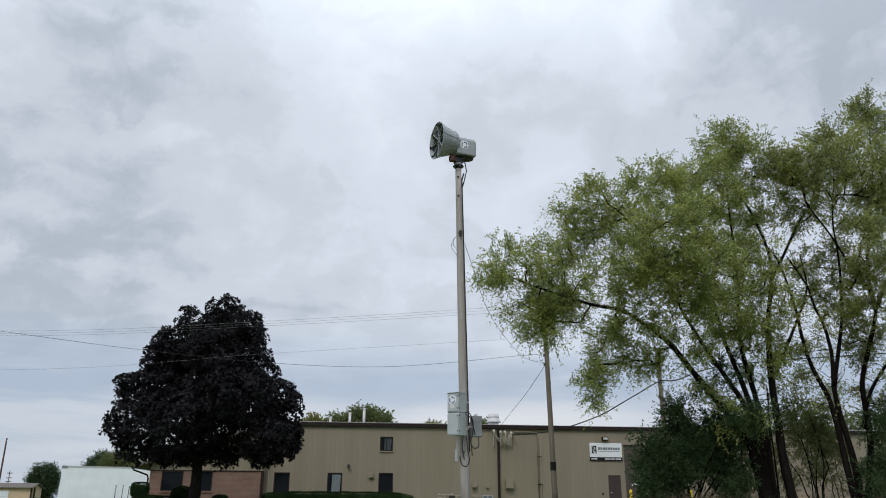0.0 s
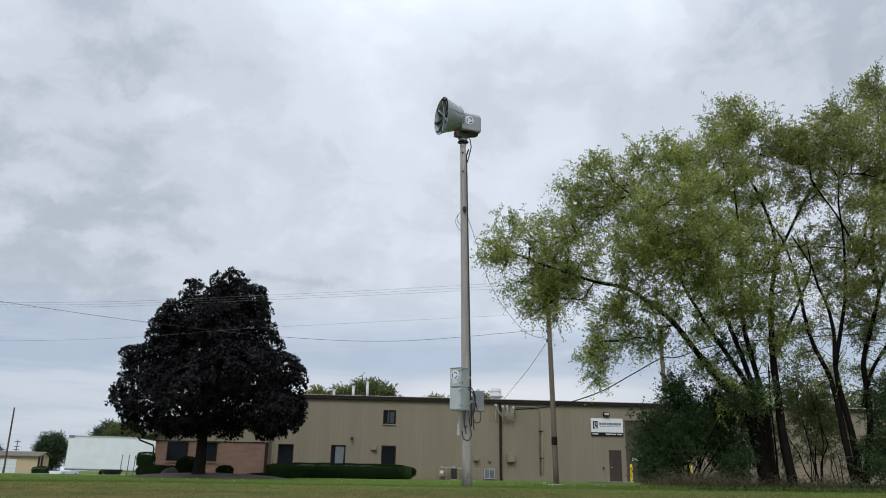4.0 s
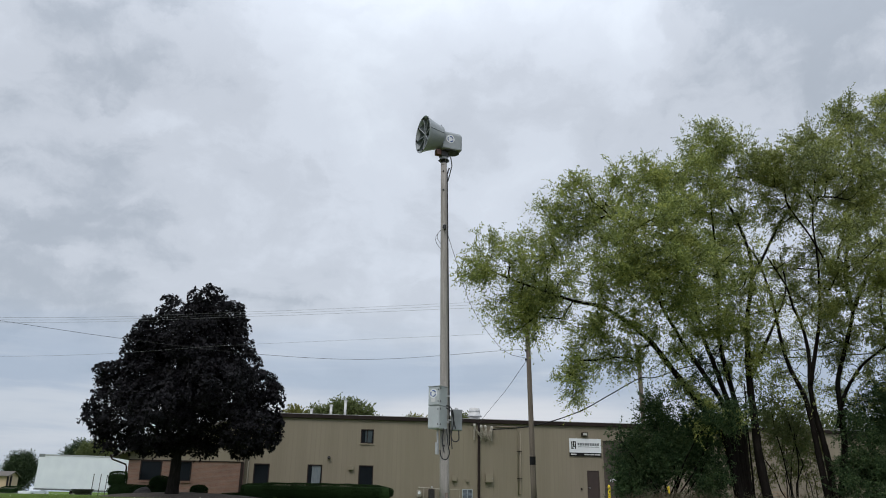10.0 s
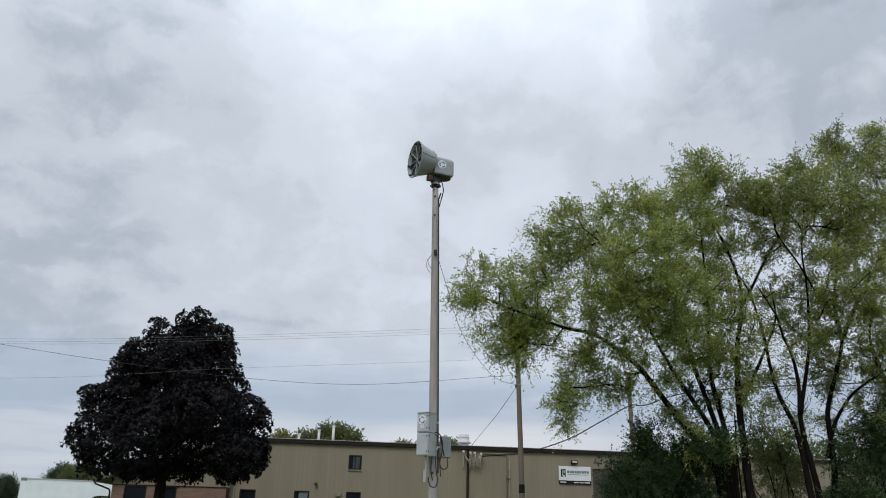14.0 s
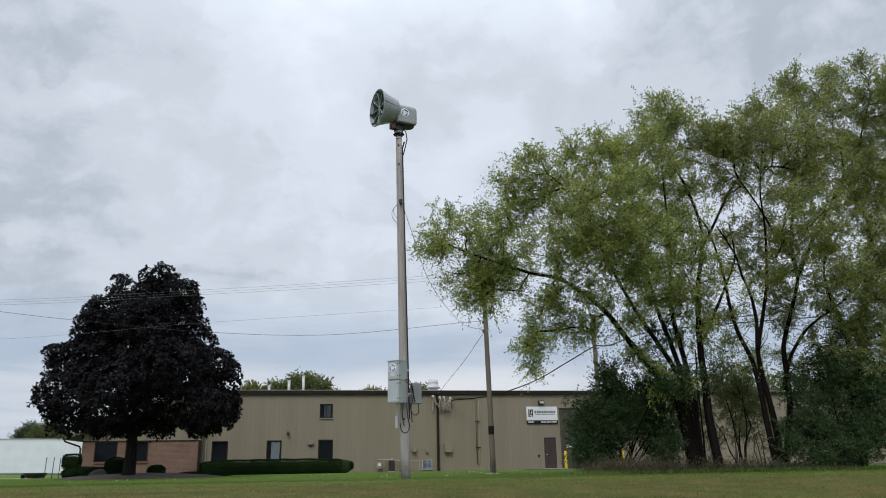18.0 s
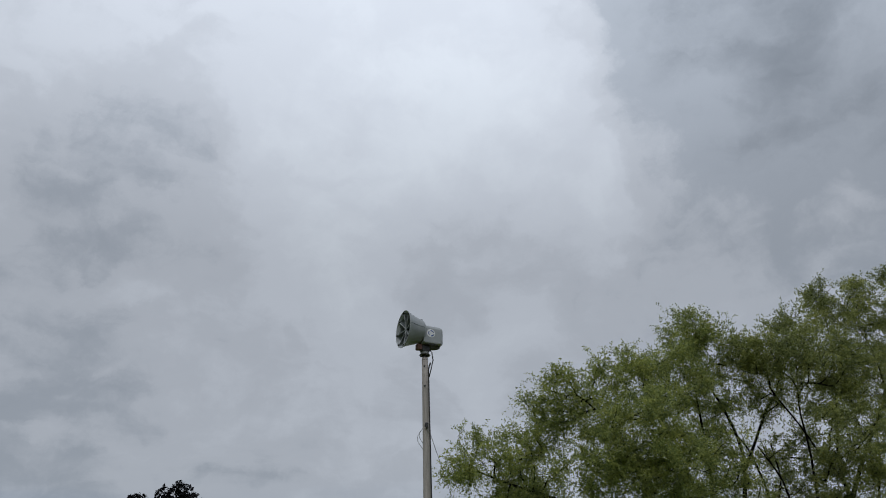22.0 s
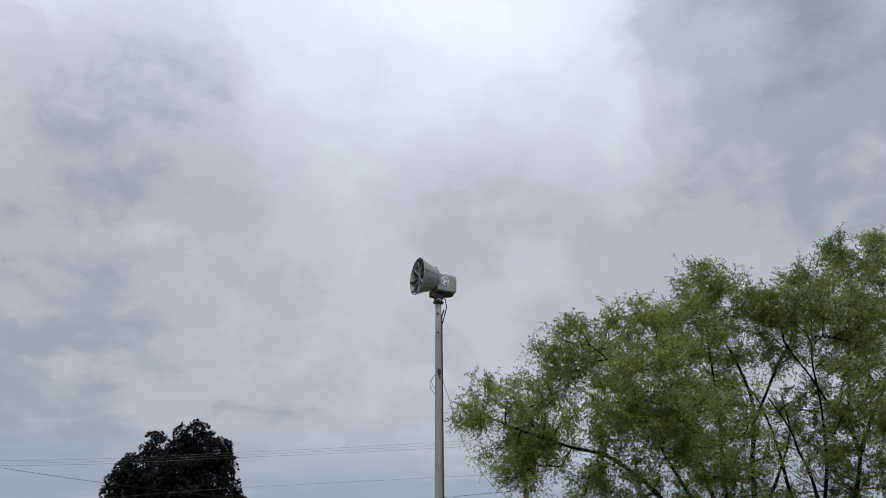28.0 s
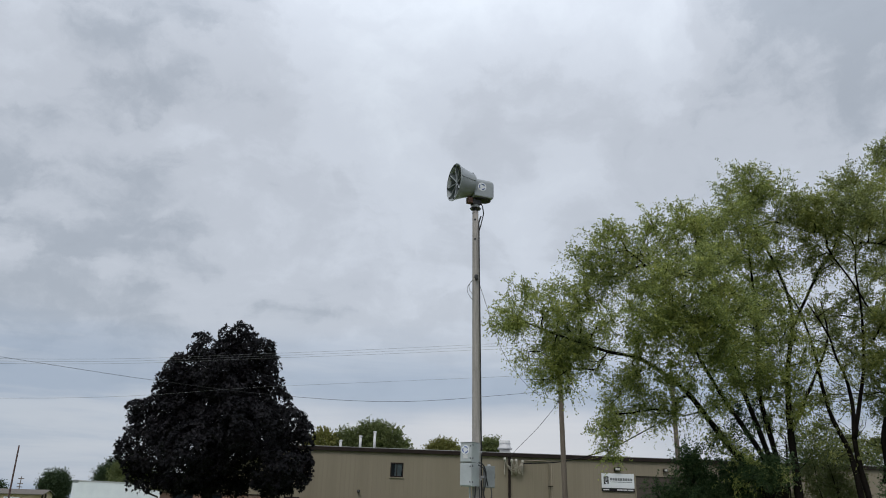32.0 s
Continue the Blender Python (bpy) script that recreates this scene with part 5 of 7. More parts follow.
LOBES_B_A = [(13.5, 27.0, 12.8, 0.96, 0.96, 1.0), (14.2, 26.0, 12.9, 1.07, 0.95, 1.0), (15.8, 27.0, 14.2, 1.21, 0.86, 1.0), (17.7, 27.5, 15.7, 1.06, 0.91, 1.0), (19.4, 28.0, 16.2, 0.89, 0.72, 1.0), (20.0, 26.0, 15.2, 1.46, 0.90, 1.0), (16.1, 25.5, 12.2, 1.39, 1.10, 1.1), (18.9, 27.0, 13.9, 1.18, 1.18, 1.0), (21.4, 28.0, 14.2, 1.25, 1.53, 1.0), (14.5, 28.0, 12.2, 0.95, 1.12, 1.0), (17.0, 29.0, 12.1, 1.05, 1.18, 0.6), (17.7, 26.0, 11.6, 1.36, 1.04, 1.0)]
LOBES_B_B = [(20.0, 27.0, 11.4, 1.30, 1.17, 1.0), (15.9, 25.0, 9.4, 1.37, 0.96, 1.0), (16.3, 28.0, 9.1, 0.94, 1.14, 0.5), (14.9, 29.0, 10.0, 0.80, 1.38, 0.5), (16.6, 26.0, 7.7, 1.55, 1.29, 0.9), (19.4, 27.0, 8.5, 1.31, 1.67, 1.0), (15.8, 29.0, 7.1, 1.12, 1.37, 0.5), (18.3, 28.0, 6.4, 1.40, 1.13, 0.7), (13.8, 29.0, 7.1, 0.78, 1.34, 0.5), (14.3, 29.0, 5.4, 0.78, 1.09, 0.4), (20.1, 28.0, 5.9, 1.18, 1.44, 0.8), (23.3, 28.0, 12.3, 2.54, 3.39, 0.8)]
LOBES_B_C = [(23.6, 27.0, 14.8, 2.27, 1.71, 0.8), (21.8, 28.0, 7.3, 1.87, 2.66, 0.8), (17.6, 31.0, 13.9, 2.11, 1.97, 0.25), (20.8, 31.0, 12.7, 2.46, 2.32, 0.35), (15.2, 29.5, 4.3, 0.74, 0.99, 0.4), (17.4, 29.5, 4.8, 0.77, 1.02, 0.5), (18.4, 28.0, 4.5, 1.50, 1.25, 0.8), (17.1, 28.6, 6.0, 1.12, 1.25, 0.5), (16.1, 29.6, 9.2, 1.29, 1.54, 0.4), (20.4, 28.0, 4.1, 1.29, 1.29, 0.9)]
heads, outward = crown_heads(LOBES_B_A + LOBES_B_B + LOBES_B_C, 1680, 0.15, rng, 1.14)
grown_tree("willow_tree", (15.3, 28.5, 0.0), "tall olive-green willow with slender forked trunks", WILLOW_B, heads, outward, WILLOW_DULL, BARK_DARK,
           lambda lines, out: shoots(lines, out, 13, 16, 0.58, 0.26, 0.30, rng), (0.10, 0.0195), "willows", bare=bare_twigs(WILLOW_B, 90, 3.0, 9.5))

# the purple maple in its mulch bed
MAPLE_LIMBS = [
    ([(-12.55, 39.0, 0.1), (-12.52, 39.0, 1.2), (-12.5, 39.0, 2.4), (-12.5, 39.0, 4.5), (-12.5, 39.0, 7.0), (-12.2, 39.0, 9.8)], 0.34, 0.04),
    ([(-12.5, 39.0, 2.0), (-13.4, 38.7, 3.0), (-14.8, 38.7, 4.2), (-16.0, 39.0, 5.4)], 0.14, 0.04),
    ([(-12.5, 39.0, 2.2), (-11.5, 38.8, 3.2), (-10.2, 38.6, 4.3), (-8.8, 38.5, 5.4)], 0.14, 0.04),
    ([(-12.5, 39.0, 3.2), (-13.2, 39.1, 5.0), (-14.0, 39.2, 7.0), (-14.2, 39.2, 9.0)], 0.12, 0.03),
    ([(-12.5, 39.0, 3.4), (-11.6, 38.8, 5.4), (-10.9, 38.8, 7.2), (-10.6, 39.0, 9.0)], 0.12, 0.03),
    ([(-12.5, 39.0, 2.6), (-12.3, 38.0, 3.6), (-11.9, 37.0, 5.0), (-11.8, 36.8, 7.0)], 0.12, 0.03),
    ([(-12.5, 39.0, 2.8), (-12.8, 40.2, 4.0), (-13.2, 41.2, 6.0)], 0.12, 0.03),
]
MAPLE_LOBES_A = [(-11.95, 39.0, 10.05, 1.12, 0.87, 1.0), (-13.75, 39.0, 9.65, 0.76, 0.78, 1.0), (-10.8, 39.0, 9.4, 0.92, 1.1, 1.0), (-12.3, 39.0, 9.4, 1.0, 0.8, 1.0), (-12.4, 39.0, 8.4, 2.47, 1.48, 1.0), (-15.05, 39.0, 8.3, 0.94, 1.05, 1.0), (-10.0, 39.0, 8.6, 0.43, 0.73, 1.0), (-12.5, 39.3, 6.6, 2.84, 1.70, 1.0), (-15.0, 39.0, 5.8, 1.50, 1.37, 1.0), (-16.6, 39.0, 6.2, 0.70, 0.70, 1.0), (-16.4, 39.0, 4.4, 1.07, 1.20, 1.0), (-16.9, 39.0, 3.7, 0.57, 0.32, 1.0), (-15.5, 39.0, 3.0, 1.37, 0.81, 1.0)]
MAPLE_LOBES_B = [(-8.7, 39.0, 5.8, 1.14, 1.02, 1.0), (-7.8, 39.0, 5.2, 0.53, 0.59, 1.0), (-8.1, 39.0, 3.6, 0.89, 1.19, 1.0), (-10.7, 39.2, 4.2, 3.03, 1.88, 1.0), (-13.7, 39.2, 4.2, 2.84, 1.92, 1.0), (-12.2, 39.0, 2.6, 2.43, 0.45, 1.3), (-9.3, 39.0, 2.65, 1.31, 0.48, 1.2), (-14.3, 39.0, 2.65, 1.05, 0.43, 1.2), (-12.5, 36.6, 4.2, 1.73, 1.44, 1.0), (-10.1, 36.6, 5.4, 1.70, 1.42, 1.0), (-11.8, 37.2, 7.7, 1.35, 1.24, 1.0), (-8.9, 37.0, 3.5, 1.30, 1.02, 1.0)]
MAPLE_LOBES_C = [(-15.5, 41.2, 6.2, 1.97, 1.81, 1.0), (-10.8, 41.5, 6.0, 2.24, 1.92, 1.0), (-13.2, 41.0, 8.5, 1.95, 1.62, 1.0), (-15.1, 39.0, 7.4, 1.01, 1.01, 1.0), (-10.1, 39.0, 7.3, 1.03, 0.97, 1.0), (-11.4, 38.0, 5.8, 1.78, 1.48, 1.0)]
heads, outward = crown_heads(MAPLE_LOBES_A + MAPLE_LOBES_B + MAPLE_LOBES_C, 2150, 0.35, rng, 1.05)
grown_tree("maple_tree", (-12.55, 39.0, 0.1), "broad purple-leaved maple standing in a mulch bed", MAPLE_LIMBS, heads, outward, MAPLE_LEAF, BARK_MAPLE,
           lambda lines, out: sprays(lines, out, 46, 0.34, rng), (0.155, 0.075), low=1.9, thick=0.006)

bed = Shape()
prof = [(3.6, 0.0), (3.3, 0.10), (2.6, 0.20), (1.5, 0.28), (0.4, 0.33), (0.0, 0.33)]
bed.lathe(prof, 40, Matrix.Translation((-12.4, 40.3, 0.0)) @ Matrix.Diagonal((1.25, 0.75, 1, 1)))
tagged(part("mulch_bed", bed, MULCH, smooth=True), "low mound of grey-brown mulch under the maple", "mulch bed")

rock = Shape()
rock.lathe([(0.0, 0.40), (0.16, 0.37), (0.30, 0.27), (0.38, 0.12), (0.40, -0.1)], 9, Matrix.Diagonal((1.15, 0.8, 1, 1)))
rock.v = [(x + 0.05 * math.sin(7 * y + 3 * z), y + 0.05 * math.sin(6 * x + z * 5), z + 0.04 * math.sin(5 * x + 4 * y)) for x, y, z in rock.v]
boulder = tagged(part("boulder", rock, BOULDER), "grey weathered boulder in the mulch bed", "boulder")
boulder.matrix_world = pose(-14.6, 40.5, 0.16, 0, 0, 20)


def shrub(name, foot, lobes, label, category, mat, twigs, per_twig, leaf, reach, stems=4, group="", droop=0.1, upward=0.25, hollow=0.4, ragged=0.22, stem_mat=None, stem_r=0.03, depth=1.0):
    o = thing(name, pose(*foot), label, category, group)
    base, way, start = crown_leaves(lobes, twigs, per_twig, reach, droop, rng, upward, hollow, ragged, depth, 0.16)
    for k in range(stems):
        lb = lobes[k % len(lobes)]
        q = (lb[0] + rng.uniform(-0.5, 0.5) * lb[3] - foot[0], lb[1] + rng.uniform(-0.3, 0.3) * lb[3] - foot[1], lb[2] + 0.2 * lb[4] - foot[2])
        line = bend((rng.uniform(-0.25, 0.25) * lb[3], rng.uniform(-0.2, 0.2) * lb[3], -0.05), q, rng, 0.12)
        part("stem", Shape().tube(line, [stem_r * (1 - 0.7 * i_ / 5) for i_ in range(6)], 6), stem_mat or BARK_DARK, o, smooth=True)
    tagged(part("foliage", leaves_mesh("foliage", base - np.array(foot), way, leaf[0], leaf[1], mat, rng), mat, o), kind="stuff")
    return o


# Lobe at (11.0, 27.2, 3.3): willow tuft, its shade put into bush leaf colour.
shrub("bush", (9.2, 28.5, 0.0), [(7.7, 28.4, 1.5, 0.6, 0.8), (7.5, 28.3, 2.4, 0.35, 0.45), (8.6, 28.3, 3.3, 0.5, 0.4), (7.7, 28.2, 0.7, 0.6, 0.5), (10.6, 28.0, 0.8, 0.9, 0.6), (11.0, 27.2, 3.3, 1.3, 0.55, 0.8), (9.2, 28.4, 3.9, 0.9, 0.7, 0.35), (10.2, 28.1, 4.5, 0.9, 0.8, 0.3), (10.9, 28.2, 5.2, 0.8, 0.7, 0.25), (11.0, 28.7, 1.9, 0.8, 1.2), (10.7, 28.4, 3.2, 0.8, 0.6), (8.3, 28.4, 1.3, 0.9, 0.7), (8.9, 28.5, 2.0, 1.1, 1.1), (9.8, 28.5, 2.2, 1.1, 1.1), (10.5, 28.8, 1.6, 0.8, 0.9), (9.2, 28.6, 3.0, 0.55, 0.4), (8.35, 28.4, 2.4, 0.5, 0.5), (10.3, 28.6, 2.9, 0.6, 0.5), (7.95, 28.3, 1.8, 0.5, 0.5)], "large dark green bush and a shaded willow tuft under the willow", "bush", BUSH_LEAF, 6800, 12, (0.075, 0.025), 0.40, 14)
shrub("bush", (17.4, 28.0, 0.0), [(16.7, 28.0, 2.2, 1.2, 1.6), (18.0, 28.0, 2.7, 1.5, 2.1), (17.3, 28.3, 3.7, 1.0, 1.0), (15.9, 28.0, 1.3, 0.7, 0.9), (19.6, 28.0, 2.2, 1.6, 2.0), (17.2, 27.6, 0.9, 1.8, 0.8)], "tall dark green bush at the foot of a willow", "bush", BUSH_LEAF, 6800, 12, (0.075, 0.025), 0.40, 12)
shrub("sapling", (16.2, 34.0, 0.05), [(16.1, 34.0, 2.3, 0.8, 1.3), (15.8, 34.0, 3.6, 0.5, 0.7)], "thin sapling with sparse olive leaves", "sapling", SAPLING_LEAF, 390, 9, (0.09, 0.03), 0.4, 3, "saplings", stem_r=0.03, stem_mat=TWIG)
shrub("sapling", (17.3, 34.0, 0.05), [(17.2, 34.0, 1.9, 0.7, 1.1), (17.6, 34.3, 3.0, 0.6, 0.8)], "thin sapling with sparse olive leaves", "sapling", SAPLING_LEAF, 360, 9, (0.09, 0.03), 0.4, 3, "saplings", stem_r=0.03, stem_mat=TWIG)
shrub("sapling", (13.6, 31.0, 0.05), [(13.6, 31.0, 1.9, 0.7, 1.2), (13.2, 31.2, 3.1, 0.6, 0.7)], "thin sapling with sparse olive leaves", "sapling", SAPLING_LEAF, 330, 9, (0.09, 0.03), 0.4, 3, "saplings", stem_r=0.03, stem_mat=TWIG)

shrub("young_tree", (14.6, 30.5, 0.05), [(14.4, 30.5, 4.2, 1.1, 0.8), (15.3, 30.6, 3.7, 1.0, 0.8), (13.6, 30.6, 3.6, 0.7, 0.6), (14.8, 30.6, 2.6, 0.9, 0.9)], "young dark green tree behind the willow trunks", "tree", FAR_LEAF, 700, 11, (0.09, 0.03), 0.42, 6)

# dry undergrowth along the foot of the willows
n = 5200
ux = 8.3 + 9 * rng.uniform(size=n) ** 1.2 + 0.5 * np.sin(np.arange(n))
uy = 27.4 + 0.02 * ux + rng.normal(size=n) * 0.7 + (rng.uniform(size=n) < 0.3) * rng.uniform(0, 3, n)
base = np.stack([ux, uy, ground_z(ux, uy)], 1)
stand = unit_rows(np.stack([rng.normal(size=n) * 0.45, rng.normal(size=n) * 0.45, np.ones(n)], 1))
tall = 0.14 + 0.9 * rng.uniform(size=n) ** 3 * (0.3 + 0.7 * np.sin(ux * 1.9 + 1.3 * np.sin(ux * 0.7)) ** 2)
weeds_b = [base + stand * (tall * s)[:, None] for s in (0.0, 0.35, 0.55, 0.75)]
weeds_w = [stand] + [unit_rows(stand + rng.normal(size=(n, 3)) * 1.1) for _ in range(3)]
tagged(new("undergrowth", leaves_mesh("undergrowth", np.concatenate(weeds_b), np.concatenate(weeds_w), 0.13, 0.014, DRY_WEED, rng)), "low dark green and brown weeds under the willows", "weeds", kind="stuff")
n = 1300
clumps = np.stack([7.6 + np.abs(rng.normal(size=48)) * 2.4, 26.8 + rng.uniform(size=48) * 1.5, rng.uniform(0.5, 1.35, 48)], 1)
of = rng.integers(48, size=n)
ux = clumps[of, 0] + rng.normal(size=n) * 0.16
uy = clumps[of, 1] + rng.normal(size=n) * 0.16
base = np.stack([ux, uy, ground_z(ux, uy)], 1)
stand = unit_rows(np.stack([rng.normal(size=n) * 0.3, rng.normal(size=n) * 0.3, np.ones(n)], 1))
tall = (0.25 + 0.4 * rng.uniform(size=n)) * clumps[of, 2]
rise = [base + stand * (tall * s)[:, None] for s in (0.0, 0.3, 0.5, 0.7, 0.9)]
lean = [unit_rows(stand + rng.normal(size=(n, 3)) * w_) for w_ in (0.1, 0.3, 0.6, 0.6, 0.8)]
tagged(new("dry_stalks", leaves_mesh("dry_stalks", np.concatenate(rise), np.concatenate(lean), 0.2, 0.007, STALK, rng)), "thin dry brown stalks before the willow trunks", "weeds", kind="stuff")
n = 5000
ux = rng.uniform(6.6, 22.5, n)
uy = 26.5 + 0.02 * ux + rng.normal(size=n) * 0.45
base = np.stack([ux, uy, ground_z(ux, uy)], 1)
stand = unit_rows(np.stack([rng.normal(size=n) * 0.5, rng.normal(size=n) * 0.5, np.ones(n)], 1))
tagged(new("tall_grass", leaves_mesh("tall_grass", base, stand, 0.17, 0.012, GRASS, rng)), "uncut green grass fringe before the undergrowth", "grass", kind="stuff")

# clipped hedge and shrubs by the building
def clipped(name, m, half, label, category, count, leaf, group="", square=4.0):
    """A sheared shrub: leaves close over a rounded block."""
    o = thing(name, m, label, category, group)
    d = rng.normal(size=(count, 3))
    p_ = d / (np.abs(d) ** square).sum(1, keepdims=True) ** (1 / square)
    p_ *= (0.86 + 0.14 * rng.uniform(size=(count, 1)) + 0.03 * np.sin(p_[:, :1] * half[0] * 4))
    pos = p_ * np.array(half) + np.array([0, 0, half[2]])
    way = unit_rows(p_ / np.array(half) + rng.normal(size=(count, 3)) * 0.7)
    core = Shape()
    core.lathe([(0.0, 0.02), (0.72, 0.02), (0.80, 0.25), (0.82, 1.0), (0.76, 1.6), (0.55, 1.76), (0.0, 1.8)], 18, Matrix.Diagonal((half[0], half[1], half[2], 1)))
    if square >= 4:
        core = Shape().box(-0.955 * half[0], 0.955 * half[0], -0.78 * half[1], 0.78 * half[1], 0.02, 1.70 * half[2], 0.26)
    part("core", core, HEDGE_LEAF, o, smooth=square < 4)
    tagged(part("foliage", leaves_mesh("foliage", pos, way, leaf[0], leaf[1], HEDGE_LEAF, rng), HEDGE_LEAF, o), kind="stuff")
    return o


clipped("hedge", pose(-6.75, 49.2, 0.08, 0, 0, 5.0), (4.75, 0.75, 0.46), "long clipped dark green hedge before the warehouse", "hedge", 60000, (0.05, 0.016), square=4.0)
clipped("clipped_shrub", pose(-18.4, 47.0, 0.0), (0.46, 0.42, 0.33), "low clipped dark shrub at the wing's corner", "shrub", 4500, (0.055, 0.018), "clipped shrubs")
clipped("clipped_shrub", pose(-18.5, 47.05, 0.62), (0.47, 0.42, 0.42), "upright clipped dark shrub at the wing's corner", "shrub", 4500, (0.055, 0.018), "clipped shrubs", 5.0)
clipped("clipped_shrub", pose(-14.3, 42.2, 0.25), (0.55, 0.5, 0.45), "rounded dark shrub in the mulch bed", "shrub", 4500, (0.055, 0.018), "clipped shrubs", 2.4)
clipped("clipped_shrub", pose(-15.2, 42.4, 0.12), (0.8, 0.5, 0.26), "low spreading dark shrub in the mulch bed", "shrub", 4500, (0.055, 0.018), "clipped shrubs", 2.2)
clipped("clipped_shrub", pose(-16.2, 42.9, 0.08), (1.1, 0.6, 0.30), "low spreading dark shrub in the mulch bed", "shrub", 5000, (0.055, 0.018), "clipped shrubs", 2.2)
clipped("clipped_shrub", pose(-12.0, 41.6, 0.22), (0.42, 0.4, 0.22), "small rounded dark shrub in the mulch bed", "shrub", 900, (0.10, 0.03), "clipped shrubs", 2.2)
clipped("clipped_shrub", pose(-9.6, 42.6, 0.08), (1.5, 0.4, 0.13), "low trailing green shrub beside the mulch bed", "shrub", 4500, (0.055, 0.018), "clipped shrubs", 2.2)

# distant trees behind the buildings
def far_tree(foot, height, lobes, mat, label, leaf=0.3, twigs=900):
    x, y = foot
    return tree("distant_tree", (x, y, -0.5), label, "tree", [([(x, y, -0.5), (x, y, height * 0.35), (x + 0.2, y, height * 0.8)], 0.3, 0.08)], lobes, mat, BARK_DARK, rng, twigs, 9, (leaf, leaf * 0.3), 1.3, 0.15, hollow=0.3, ragged=0.3, fine=60, group="distant trees")


far_tree((-17.4, 100), 9, [(-17.4, 100, 9.5, 1.7, 1.4), (-18.6, 100, 8.8, 1.5, 1.2)], FAR_YELLOW, "distant yellow-green tree behind the warehouse roof")
far_tree((-13.9, 101), 9, [(-14.4, 101, 9.7, 1.9, 1.6), (-13.0, 101, 9.1, 1.8, 1.5)], FAR_LEAF, "distant green tree behind the warehouse roof")
far_tree((-10.6, 100), 10, [(-11.8, 100, 10.5, 1.7, 1.6), (-8.9, 100, 10.0, 1.6, 1.6), (-10.3, 100, 10.8, 1.5, 1.3), (-10.4, 100, 9.0, 3.2, 1.9), (-7.4, 100, 9.0, 1.1, 1.1)], FAR_LEAF, "large distant green tree behind the warehouse roof", twigs=2000)
far_tree((-2.0, 102), 8, [(-2.0, 102, 9.3, 1.1, 0.8), (-0.9, 102, 9.1, 0.9, 0.7), (-2.9, 102, 8.9, 0.9, 0.6)], FAR_YELLOW, "distant yellow-green tree behind the warehouse roof")
far_tree((4.3, 100), 8, [(4.3, 100, 9.4, 1.4, 1.0)], FAR_LEAF, "distant green tree top behind the roof", twigs=400)
far_tree((-65, 125), 4, [(-65.7, 125, 4.7, 0.9, 1.0), (-64.0, 125, 4.7, 0.85, 1.0), (-66.4, 125, 3.2, 0.75, 0.9), (-63.3, 125, 3.2, 0.7, 1.0), (-64.9, 125, 3.2, 1.3, 1.4), (-64.6, 125, 1.5, 1.0, 0.9)], FAR_DARK, "dark round distant tree beside the yard", 0.26, 2200)
far_tree((-52.6, 117), 6, [(-52.2, 117, 6.4, 1.0, 0.8), (-53.7, 117, 5.4, 0.6, 0.8), (-53.0, 117, 4.4, 1.1, 1.2)], FAR_DARK, "dark green distant tree behind the white trailer", 0.22, 1400)
far_tree((-49, 115), 6, [(-50.2, 115, 5.6, 1.0, 1.2), (-48.3, 115, 6.0, 1.3, 1.3), (-45.6, 115, 4.6, 2.2, 1.1), (-49, 115, 3.6, 3.2, 1.4)], FAR_LEAF, "distant green tree behind the white trailer", 0.24, 3600)
far_tree((-83.5, 140), 5, [(-83.5, 140, 3.6, 1.0, 0.8), (-84.6, 140, 3.0, 0.8, 0.8), (-82.6, 140, 3.0, 0.8, 0.7)], FAR_DARK, "small dark distant tree behind the garage", 0.26, 500)
far_tree((48, 100), 9, [(46.0, 100, 11.0, 3.6, 2.2), (50.6, 100, 10.4, 3.9, 2.0), (55, 100, 9.8, 3.4, 2.2), (48, 100, 8.0, 6.0, 2.5)], FAR_LEAF, "large distant green tree beyond the warehouse", twigs=1200)
far_tree((62, 98), 9, [(61.0, 98, 10.0, 3.6, 2.6), (66, 98, 9.6, 3.6, 2.6), (63, 98, 7.0, 5.0, 3)], FAR_LEAF, "large distant green tree beyond the warehouse", twigs=1200)


# ---- poles and wires ----
def pole_thing(foot, top, r0, r1, mat, label, bolts=()):
    o = thing("utility_pole", pose(*foot), label, "pole", "wooden poles")
    q = Vector(top) - Vector(foot)
    line = [tuple(q * (k / 10)) for k in range(11)]
    part("shaft", Shape().tube(line, [r0 + (r1 - r0) * k / 10 for k in range(11)], 20), mat, o, smooth=True)
    for z in bolts:
        s = z / q.z
        r = r0 + (r1 - r0) * s
        c = q * s + Vector((-0.02, -r, 0))
        part("bolt", Shape().lathe([(0, 0.04), (0.02, 0.04), (0.024, 0.03), (0.034, 0.02), (0.034, -0.03)], 8, Matrix.Translation(c) @ pose(0, 0, 0, 90)), DARK_STEEL, o)
    return o


FOOT, TOP = Vector((0.78, 25.0, 0.0)), Vector((0.56, 25.0, 12.11))


def on_pole(z):
    s = z / 12.05
    return FOOT + (TOP - FOOT) * s


siren_pole = pole_thing(tuple(FOOT - Vector((0, 0, 0.1))), tuple(TOP), 0.165, 0.112, POLE_WOOD, "tall weathered grey wooden siren pole", (9.64, 11.1, 11.85, 2.0))
part("conduit", Shape().tube([tuple(on_pole(z) - FOOT + Vector((0.17 - z * 0.0044, -0.03, 0.1))) for z in (1.9, 4, 7, 10, 11.6)] + [tuple(on_pole(11.8) - FOOT + Vector((0.2, -0.05, 0.15)))], 0.028, 8), CABLE, siren_pole, "black cable conduit", smooth=True)
